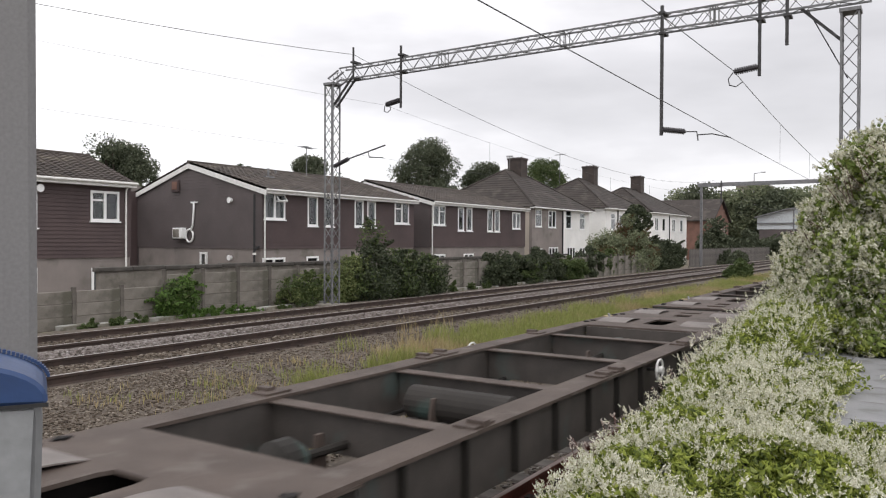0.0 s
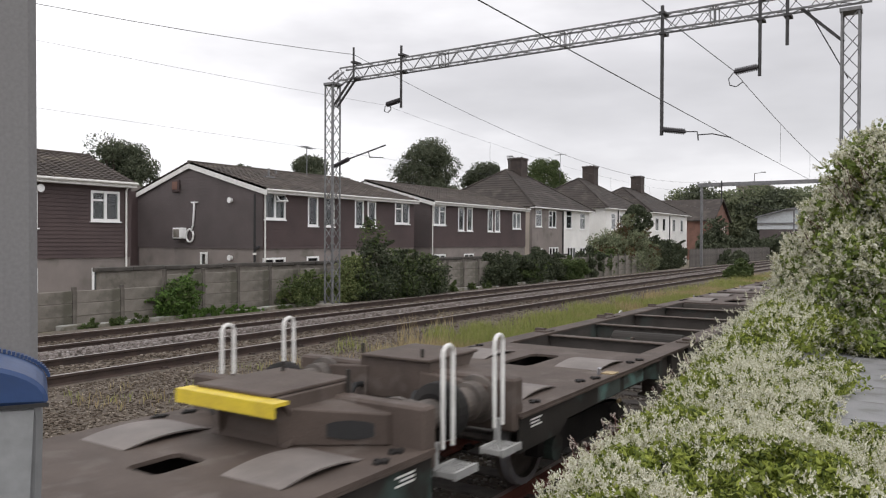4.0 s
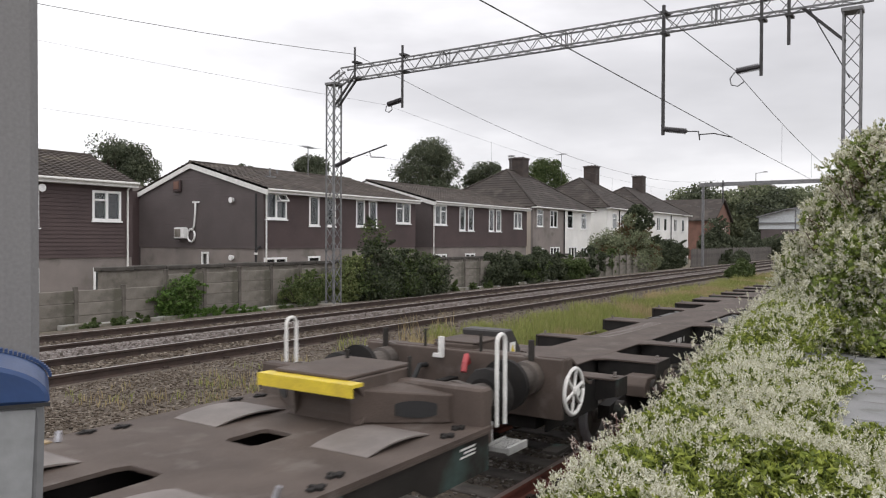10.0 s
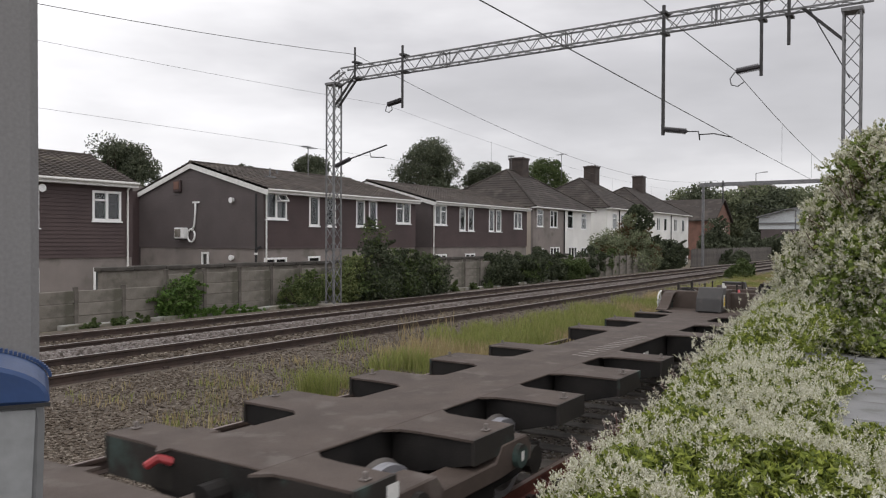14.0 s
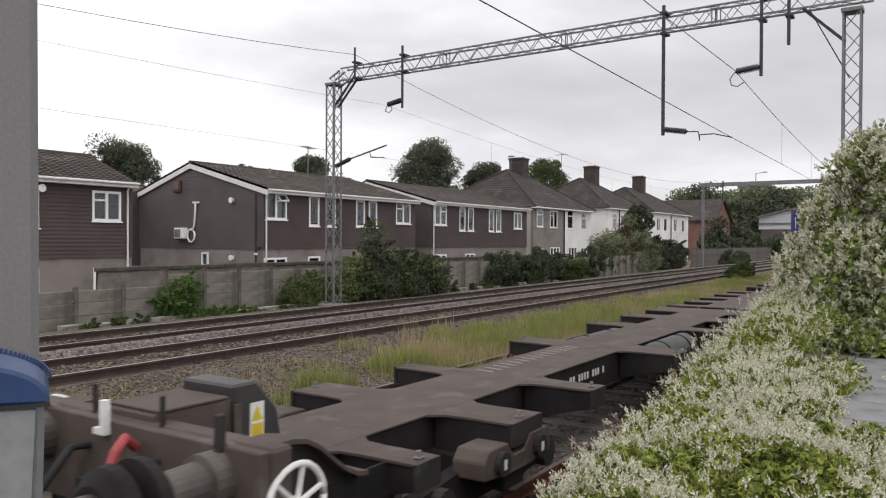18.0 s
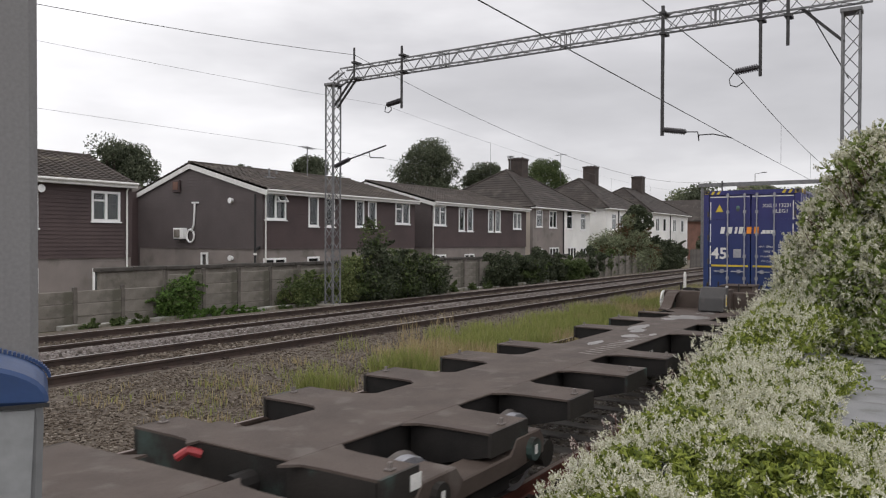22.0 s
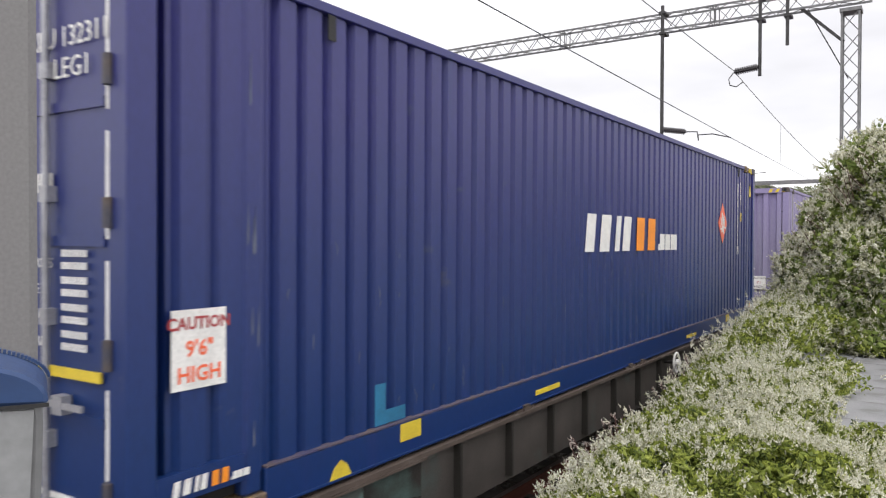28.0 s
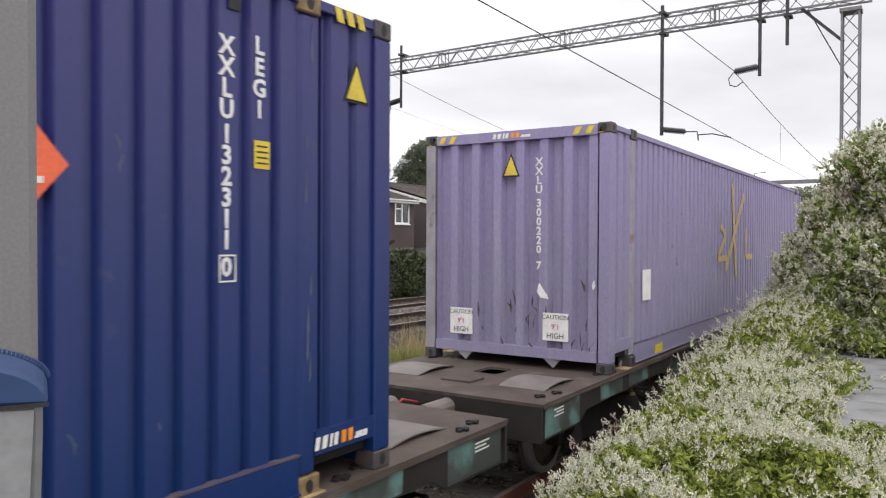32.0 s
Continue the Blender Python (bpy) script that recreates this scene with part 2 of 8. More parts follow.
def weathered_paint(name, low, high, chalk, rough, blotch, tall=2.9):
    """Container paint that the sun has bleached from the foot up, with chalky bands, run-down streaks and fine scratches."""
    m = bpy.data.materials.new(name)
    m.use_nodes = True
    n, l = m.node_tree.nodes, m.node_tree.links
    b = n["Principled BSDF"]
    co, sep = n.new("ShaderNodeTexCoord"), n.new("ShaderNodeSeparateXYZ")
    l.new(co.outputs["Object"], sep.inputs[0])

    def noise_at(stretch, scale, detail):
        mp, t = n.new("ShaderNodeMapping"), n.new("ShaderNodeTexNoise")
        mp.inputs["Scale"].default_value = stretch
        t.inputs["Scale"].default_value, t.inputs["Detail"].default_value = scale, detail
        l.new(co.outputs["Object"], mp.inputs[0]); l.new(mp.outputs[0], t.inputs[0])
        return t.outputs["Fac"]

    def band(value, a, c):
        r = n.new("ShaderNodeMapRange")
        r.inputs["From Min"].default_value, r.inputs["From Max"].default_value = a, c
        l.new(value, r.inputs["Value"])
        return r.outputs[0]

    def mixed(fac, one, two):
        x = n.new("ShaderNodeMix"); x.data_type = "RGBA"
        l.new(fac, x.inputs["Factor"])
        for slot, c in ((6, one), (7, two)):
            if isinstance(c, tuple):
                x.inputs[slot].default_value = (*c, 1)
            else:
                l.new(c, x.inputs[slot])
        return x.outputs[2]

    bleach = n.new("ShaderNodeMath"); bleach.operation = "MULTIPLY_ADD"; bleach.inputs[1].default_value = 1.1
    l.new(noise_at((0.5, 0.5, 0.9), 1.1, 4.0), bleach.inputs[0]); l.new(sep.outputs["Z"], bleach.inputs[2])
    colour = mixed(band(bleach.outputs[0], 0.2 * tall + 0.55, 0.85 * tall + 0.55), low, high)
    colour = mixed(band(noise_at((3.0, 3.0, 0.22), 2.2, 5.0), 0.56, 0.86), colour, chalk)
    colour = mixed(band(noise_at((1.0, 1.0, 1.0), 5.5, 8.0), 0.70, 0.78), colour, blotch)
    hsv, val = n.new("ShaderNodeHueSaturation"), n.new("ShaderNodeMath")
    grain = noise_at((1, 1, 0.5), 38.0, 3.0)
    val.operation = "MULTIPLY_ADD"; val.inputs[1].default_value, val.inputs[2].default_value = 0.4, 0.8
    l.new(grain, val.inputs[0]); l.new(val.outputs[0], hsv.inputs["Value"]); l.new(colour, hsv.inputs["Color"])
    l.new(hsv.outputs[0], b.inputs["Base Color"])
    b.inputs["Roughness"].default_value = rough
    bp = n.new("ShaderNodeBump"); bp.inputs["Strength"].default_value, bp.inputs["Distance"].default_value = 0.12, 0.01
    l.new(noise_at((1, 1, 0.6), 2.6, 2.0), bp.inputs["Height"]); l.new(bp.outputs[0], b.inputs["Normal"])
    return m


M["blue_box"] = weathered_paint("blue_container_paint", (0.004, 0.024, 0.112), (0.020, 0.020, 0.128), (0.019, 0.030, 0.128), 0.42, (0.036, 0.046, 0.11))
M["lilac_box"] = weathered_paint("faded_lilac_container_paint", (0.215, 0.195, 0.295), (0.235, 0.20, 0.355), (0.28, 0.27, 0.345), 0.6, (0.15, 0.125, 0.15))
M["scratch"] = material("pale_scratch", (0.10, 0.115, 0.17), 0.7, vary=0.4)
M["scrape"] = material("rusty_scrape", (0.07, 0.05, 0.055), 0.85, vary=0.4)
M["worn_lip"] = material("worn_rusty_lip", (0.10, 0.075, 0.08), 0.8, second=(0.05, 0.045, 0.10), scale=7, fine=60)
M["casting_rust"] = material("rusty_yellow_casting", (0.26, 0.17, 0.07), 0.75, second=(0.10, 0.07, 0.05), scale=14, fine=60)


def glass_material(name, tint):
    m = bpy.data.materials.new(name)
    m.use_nodes = True
    b = m.node_tree.nodes["Principled BSDF"]
    b.inputs["Base Color"].default_value = (*tint, 1)
    b.inputs["Roughness"].default_value, b.inputs["Transmission Weight"].default_value, b.inputs["IOR"].default_value = 0.03, 1.0, 1.45
    return m


for dull in ("wagon", "wagon_side", "wagon_dark"):
    M[dull].node_tree.nodes["Principled BSDF"].inputs["Specular IOR Level"].default_value = 0.22
M["glass"] = glass_material("window_glass", (0.62, 0.66, 0.68))


# ---- mesh tools ----
def mesh_of(name, bm, mat, smooth=False):
    me = bpy.data.meshes.new(name)
    bm.to_mesh(me)
    bm.free()
    for m in (mat if isinstance(mat, (list, tuple)) else [mat]):
        me.materials.append(m)
    if smooth:
        me.polygons.foreach_set("use_smooth", [True] * len(me.polygons))
    return me


def thing(name, label, category, m=None, group="", kind=""):
    ob = new(name)
    ob.empty_display_size = 0.2
    if m:
        ob.matrix_basis = m
    return tagged(ob, label, category, group, kind)


def part(name, bm, mat, parent, label="", smooth=False, m=None):
    ob = new(name, mesh_of(name, bm, mat, smooth))
    ob.parent = parent
    if m:
        ob.matrix_basis = m
    return tagged(ob, label)


def solo(name, bm, mat, label, category, kind="", group="", smooth=False, m=None):
    ob = new(name, mesh_of(name, bm, mat, smooth))
    if m:
        ob.matrix_basis = m
    return tagged(ob, label, category, group, kind)


def piece(name, me, parent, m):
    ob = new(name, me)
    ob.parent = parent
    ob.matrix_basis = m
    return ob


def box(bm, x0, x1, y0, y1, z0, z1, bevel=0.0):
    vs = [bm.verts.new(p) for p in ((x0, y0, z0), (x1, y0, z0), (x1, y1, z0), (x0, y1, z0), (x0, y0, z1), (x1, y0, z1), (x1, y1, z1), (x0, y1, z1))]
    fs = [bm.faces.new([vs[i] for i in q]) for q in ((3, 2, 1, 0), (4, 5, 6, 7), (0, 1, 5, 4), (1, 2, 6, 5), (2, 3, 7, 6), (3, 0, 4, 7))]
    if bevel:
        bmesh.ops.bevel(bm, geom=list({e for f in fs for e in f.edges}), offset=bevel, segments=1, affect="EDGES")
    return bm


def boxes(*rows, bevel=0.0):
    bm = bmesh.new()
    for r in rows:
        box(bm, *r, bevel=bevel)
    return bm


def rod(bm, a, b, r, n=8, r2=None):
    """A round or, with n = 4, square bar from a to b."""
    a, b = Vector(a), Vector(b)
    d = (b - a).normalized()
    u = d.cross(Vector((0, 0, 1)) if abs(d.z) < 0.95 else Vector((1, 0, 0))).normalized()
    v = d.cross(u)
    r2 = r if r2 is None else r2
    rings = []
    for c, q in ((a, r), (b, r2)):
        rings.append([bm.verts.new(c + (u * math.cos(k * math.tau / n + math.pi / n) + v * math.sin(k * math.tau / n + math.pi / n)) * q) for k in range(n)])
    for k in range(n):
        bm.faces.new((rings[0][k], rings[0][(k + 1) % n], rings[1][(k + 1) % n], rings[1][k]))
    bm.faces.new(rings[0][::-1])
    bm.faces.new(rings[1])
    return bm


def rods(pairs, r, n=8):
    bm = bmesh.new()
    for a, b in pairs:
        rod(bm, a, b, r, n)
    return bm


def path(bm, pts, r, n=8):
    """One continuous round bar through the points."""
    pts = [Vector(p) for p in pts]
    rings, u = [], None
    for i, p in enumerate(pts):
        d = (pts[min(i + 1, len(pts) - 1)] - pts[max(i - 1, 0)]).normalized()
        if u is None:
            u = d.cross(Vector((0, 0, 1)) if abs(d.z) < 0.95 else Vector((1, 0, 0)))
        u = (u - d * u.dot(d)).normalized()
        v = d.cross(u)
        rings.append([bm.verts.new(p + (u * math.cos(k * math.tau / n) + v * math.sin(k * math.tau / n)) * r) for k in range(n)])
    for a, b in zip(rings, rings[1:]):
        for k in range(n):
            bm.faces.new((a[k], a[(k + 1) % n], b[(k + 1) % n], b[k]))
    bm.faces.new(rings[0][::-1])
    bm.faces.new(rings[-1])
    return bm


def prism(bm, pts, axis, lo, hi, bevel=0.0):
    """A flat outline drawn out along one axis: the outline holds the two other axes, in order."""
    def at(p, q):
        return {"x": (q, p[0], p[1]), "y": (p[0], q, p[1]), "z": (p[0], p[1], q)}[axis]
    a = [bm.verts.new(at(p, lo)) for p in pts]
    b = [bm.verts.new(at(p, hi)) for p in pts]
    k = len(pts)
    fs = [bm.faces.new(a), bm.faces.new(b[::-1])]
    for i in range(k):
        fs.append(bm.faces.new((a[(i + 1) % k], a[i], b[i], b[(i + 1) % k])))
    bmesh.ops.recalc_face_normals(bm, faces=fs)
    if bevel:
        bmesh.ops.bevel(bm, geom=list({e for f in fs for e in f.edges}), offset=bevel, segments=1, affect="EDGES")
    return bm


def text_mesh(body, size, mat, name="lettering", spacing=1.0, shear=0.0, offset=0.0):
    """Letters in Blender's own font as a thin mesh in the xy plane, centred."""
    c = bpy.data.curves.new(name, "FONT")
    c.body, c.size, c.align_x, c.align_y, c.extrude, c.space_character, c.shear, c.offset, c.resolution_u = body, size, "CENTER", "CENTER", 0.001, spacing, shear, offset, 2
    ob = bpy.data.objects.new(name, c)
    me = bpy.data.meshes.new_from_object(ob)
    bpy.data.objects.remove(ob)
    bpy.data.curves.remove(c)
    me.materials.clear()
    me.materials.append(mat)
    return me

# ---- ground: one sheet from the platform's foot to the horizon ----
def ground_height(x, y):
    if y < 2.3:
        return -0.22
    if y < 6.0:
        return -0.19
    if y < 10.2:
        k = (y - 6.0) / 4.2
        return -0.19 + (0.262 + 0.19) * k + 0.03 * noise.noise(Vector((x * 0.6, y * 0.8, 0)))
    if y < 17.0:
        return 0.262
    if y < 19.0:
        return 0.262 - 0.182 * (y - 17.0) / 2.0
    if y < 25.0:
        return 0.08 - 0.6 * (y - 19.0) / 6.0
    return -0.52


def ground():
    xs = [-900, -300, -100, -40, -15, -5] + [0.6 * i for i in range(0, 110)] + [70, 80, 95, 120, 160, 240, 400, 900, 2500]
    ys = [-900, -200, -60, -20, -6, 0, 2.29, 2.31, 3, 4.2, 5.5, 6.0] + [6.0 + 0.3 * i for i in range(1, 15)] + [10.3, 12, 14, 16.9, 17.0, 18, 19.0, 21, 23, 25.0, 30, 45, 80, 200, 600, 2500]
    bm = bmesh.new()
    grid = [[bm.verts.new((x, y, ground_height(x, y))) for y in ys] for x in xs]
    for i in range(len(xs) - 1):
        for j in range(len(ys) - 1):
            f = bm.faces.new((grid[i][j], grid[i + 1][j], grid[i + 1][j + 1], grid[i][j + 1]))
            f.material_index = 1 if (ys[j] >= 2.3 and ys[j] < 17.2) else 0
    return solo("ground", bm, [M["soil"], M["ballast"]], "stony railway ground of brown ballast and weedy soil", "ground", "structure")


ground()

RAIL = ((-0.07, -0.159), (0.07, -0.159), (0.07, -0.146), (0.012, -0.125), (0.010, -0.045), (0.036, -0.034), (0.036, 0.0), (-0.036, 0.0), (-0.036, -0.034), (-0.010, -0.045), (-0.012, -0.125), (-0.07, -0.146))


def track(y, z, name, label, rust=False, x0=-30, x1=140):
    t = thing(name, label, "railway track", pose(0, y, z), kind="structure")
    for side in (-0.7525, 0.7525):
        bm = prism(bmesh.new(), [(side + a, b) for a, b in RAIL], "x", x0, x1)
        part("rail", bm, M["rail_rust" if rust else "rail_side"], t)
        part("rail_head", boxes((x0, x1, side - 0.027, side + 0.027, 0.0, 0.004)), M["rail_top_worn" if rust else "rail_top"], t, "bright worn running surface")
    me = mesh_of("sleeper", boxes((-0.13, 0.13, -1.25, 1.25, -0.2, 0.0), bevel=0.012), M["sleeper"])
    chair = mesh_of("rail_chair", boxes((-0.09, 0.09, -0.13, 0.13, 0.0, 0.028), (-0.05, 0.05, -0.115, -0.06, 0.02, 0.055), (-0.05, 0.05, 0.06, 0.115, 0.02, 0.055)), M["rail_side"])
    last = 60 if not rust else 34
    for i in range(int((last - 1) / 0.65)):
        s = piece("sleeper", me, t, pose(1.0 + i * 0.65, random.uniform(-0.02, 0.02), -0.165))
        if rust and i < 40 or not rust and 10 < i < 45:
            for side in (-0.7525, 0.7525):
                piece("rail_chair", chair, s, pose(0, side, 0))
    return t


track(TRAIN_Y, 0.0, "near_track", "rusty siding track on concrete sleepers under the train", True)
track(FAR_TRACKS[0], FAR_RAIL, "middle_track", "main line track with dark rails and bright heads")
track(FAR_TRACKS[1], FAR_RAIL, "far_track", "main line track with dark rails beside the concrete fence")


def old_rail():
    t = thing("old_rail", "rusty disused rail lying in the ballast", "rail", pose(0, 7.4, 0.13), kind="structure")
    part("rail", prism(bmesh.new(), RAIL, "x", 2.0, 24.0), M["rail_side"], t)
    part("rail_head", boxes((2.0, 24.0, -0.018, 0.018, 0.0, 0.003)), M["rail_top_worn"], t, "dull worn rail head")


old_rail()


def stones(name, label, mat, x0, x1, y0, y1, count, r0, r1, zf, blocky=False):
    """Loose ballast: many low stones of five shapes in one mesh."""
    shapes = []
    for k in range(6):
        bm = bmesh.new()
        if blocky:
            bmesh.ops.create_cube(bm, size=1.35)
        else:
            bmesh.ops.create_icosphere(bm, subdivisions=1, radius=1.0)
        pts = [tuple(c * random.uniform(0.6, 1.25) for c in v.co) for v in bm.verts]
        shapes.append((np.array(pts), np.array([[v.index for v in f.verts] for f in bm.faces])))
        bm.free()
    vs, fs, base = [], [], 0
    for i in range(count):
        p, f = shapes[i % 6]
        x = x0 + (x1 - x0) * random.random() ** 1.7
        y = random.uniform(y0, y1)
        r = random.uniform(r0, r1)
        a = random.uniform(0, 6.28)
        q = p * (r * random.uniform(0.8, 1.3), r, r * random.uniform(0.5, 0.8))
        c, s = math.cos(a), math.sin(a)
        q = np.stack([q[:, 0] * c - q[:, 1] * s + x, q[:, 0] * s + q[:, 1] * c + y, q[:, 2] + zf(x, y)], 1)
        vs.append(q); fs.append(f + base); base += len(p)
    me = bpy.data.meshes.new(name)
    me.from_pydata(np.concatenate(vs).tolist(), [], np.concatenate(fs).tolist())
    me.materials.append(mat)
    return tagged(new(name, me), label, "ballast", kind="stuff")


M["oily_stones"] = island_material("oily_stones", [(0.05, 0.042, 0.037), (0.13, 0.112, 0.10), (0.20, 0.18, 0.165), (0.08, 0.066, 0.058), (0.32, 0.295, 0.28)], 0.8)


def four_foot(x, y):
    return 0.275 + 0.03 * noise.noise(Vector((x * 1.5, y * 1.5, 3)))


stones("ballast_stones", "brown and grey crushed stone beside the rails", M["stones"], 4.5, 40, 6.0, 10.75, 42000, 0.011, 0.029, lambda x, y: ground_height(x, y) + 0.005, True)
stones("pale_ballast_stones", "pale grey crushed stone heaped between the rails", M["pale_stones"], 5, 62, 12.55, 14.05, 11000, 0.022, 0.042, lambda x, y: 0.28 + 0.10 * (1 - abs(y - 13.3) / 0.75) ** 0.5, True)
stones("four_foot_stones", "grey crushed stone between the rails", M["stones"], 5, 60, 10.99, 12.45, 7000, 0.024, 0.042, four_foot, True)
stones("far_four_foot_stones", "grey crushed stone between the rails", M["stones"], 6, 60, 14.15, 15.55, 5000, 0.024, 0.042, four_foot, True)
stones("siding_stones", "dark oily crushed stone between rusty rails", M["oily_stones"], 3.2, 26, 3.0, 5.6, 11000, 0.016, 0.034, lambda x, y: -0.185, True)


# ---- platform under the camera ----
def platform():
    t = thing("platform", "old railway platform with grey paving slabs", "platform", kind="structure")
    part("platform_wall", boxes((-40, 60, 1.74, 1.93, -0.6, 0.84)), M["coping"], t, "dark brick platform face")
    part("platform_edge", boxes((-40, 60, 1.55, 1.97, 0.84, 0.905), bevel=0.01), M["paving"], t, "grey concrete edge coping")
    part("platform_fill", boxes((-40, 60, -7.0, 1.735, -0.6, 0.86)), M["soil"], t)
    slab = mesh_of("paving_slab", boxes((-0.445, 0.445, -0.295, 0.295, -0.05, 0.0), bevel=0.006), M["paving"])
    for i in range(16):
        for j in range(8):
            piece("paving_slab", slab, t, pose(-1.5 + i * 0.9 + (0.45 if j % 2 else 0), 1.24 - j * 0.6, 0.9 + random.uniform(-0.004, 0.004)))


platform()


# ---- grey post and hooded cabinet close to the camera ----
def near_post():
    t = thing("lamp_post", "grey painted square post standing on the platform", "post", pose(0.733, 1.319, 0.9, 0, 0, 151.3) @ pose(0, 0, 0, 0, 0.2, 0))
    part("shaft", boxes((0, 0.2, -0.1, 0.1, 0.02, 4.2), bevel=0.012), M["post_grey"], t)
    part("base_plate", boxes((-0.04, 0.24, -0.14, 0.14, 0, 0.02)), M["post_grey"], t)
    c = thing("platform_cabinet", "grey plastic cabinet with a blue rounded hood", "cabinet", pose(0.444, 0.8007, 0.9, 0, 0, 151.0))
    bm = prism(bmesh.new(), [(0.03, 0.0), (0.4, 0.0), (0.4, 1.397), (0.0, 1.380), (-0.003, 1.36)], "y", -0.05, 0.05, bevel=0.006)
    part("case", bm, M["bin_grey"], c)
    bm = prism(bmesh.new(), [(0.065, 0.0), (0.38, 0.0), (0.38, 1.387), (0.005, 1.372)], "y", 0.051, 0.056)
    part("front_panel", bm, M["bin_panel"], c, "paler grey front panel")
    arc = [(-0.008, 1.376)] + [(0.150 - 0.158 * math.cos(a), 1.378 + 0.052 * math.sin(a) ** 0.8) for a in [math.pi * k / 20 for k in range(1, 11)]] + [(0.4, 1.432), (0.4, 1.396)]
    bm = prism(bmesh.new(), arc, "y", -0.058, 0.058, bevel=0.004)
    hood = part("hood", bm, M["bin_blue"], c, "dark blue moulded hood")
    for k in range(34):
        a = math.pi * (0.04 + 0.46 * k / 34)
        x, z = 0.150 - 0.160 * math.cos(a), 1.378 + 0.053 * math.sin(a) ** 0.8
        part("rim_tooth", boxes((x - 0.0016, x + 0.0016, -0.058, -0.048, z - 0.001, z + 0.003)), M["bin_blue"], hood)
    part("hood_seam", boxes((-0.008, 0.4, 0.0585, 0.060, 1.375, 1.379)), M["black"], hood)


near_post()


# ---- concrete panel fence ----
M["post_stained"] = material("stained_concrete_post", (0.13, 0.115, 0.10), 0.92, second=(0.07, 0.062, 0.054), scale=2.5, fine=45, spread=0.3)
M["pale_concrete"] = material("pale_concrete_trough", (0.34, 0.34, 0.32), 0.9, second=(0.22, 0.21, 0.19), scale=2.5, fine=45, spread=0.3, third=(0.12, 0.11, 0.08), third_scale=3.0, third_at=0.6)


def fence():
    y = 18.6
    t = thing("concrete_fence", "weathered grey concrete panel fence with posts", "fence", pose(0, y, 0), kind="structure")
    post = mesh_of("fence_post", boxes((-0.055, 0.055, -0.05, 0.05, -0.05, 1.42), bevel=0.01), M["post_stained"])
    low = mesh_of("fence_panel", boxes((0, 1.25, -0.03, 0.03, 0.0, 0.32), bevel=0.012), M["concrete"])
    pitch = 1.365
    for i in range(-3, 34):
        x = 11.2 + i * pitch
        h = 1.05 if x < 13.5 else 1.42
        piece("fence_post", post, t, pose(x, 0, 0.1) @ Matrix.Diagonal((1, 1, (h + 0.05) / 1.42, 1)))
        for k in range(3 if h < 1.2 else 4):
            piece("fence_panel", low, t, pose(x + 0.057, random.uniform(-0.006, 0.006), 0.12 + k * 0.33))
    tr = thing("cable_trough", "pale concrete cable trough lids along the fence foot", "cable trough", pose(0, 18.25, 0), kind="structure")
    lid = mesh_of("trough_lid", boxes((0, 0.94, -0.16, 0.16, 0.0, 0.13), bevel=0.012), M["pale_concrete"])
    for i in range(30):
        if i not in (5, 11, 12, 17, 23):
            piece("trough_lid", lid, tr, pose(10.6 + i * 0.97, random.uniform(-0.03, 0.03), 0.14 + random.uniform(-0.03, 0.02), 0, random.uniform(-1.2, 1.2), random.uniform(-1, 1)))
    w = thing("garden_wall", "long low garden wall with a dark coping", "wall", pose(0, 21.3, 0), kind="structure")
    part("wall_body", boxes((13.6, 48, -0.1, 0.1, -0.3, 1.44)), M["concrete"], w)
    slab = mesh_of("coping_stone", boxes((0, 1.17, -0.17, 0.17, 0, 0.13), bevel=0.02), M["coping"])
    for i in range(29):
        piece("coping_stone", slab, w, pose(13.5 + i * 1.19, random.uniform(-0.02, 0.02), 1.442 + random.uniform(0, 0.025), 0, random.uniform(-0.6, 0.6), 0))


fence()


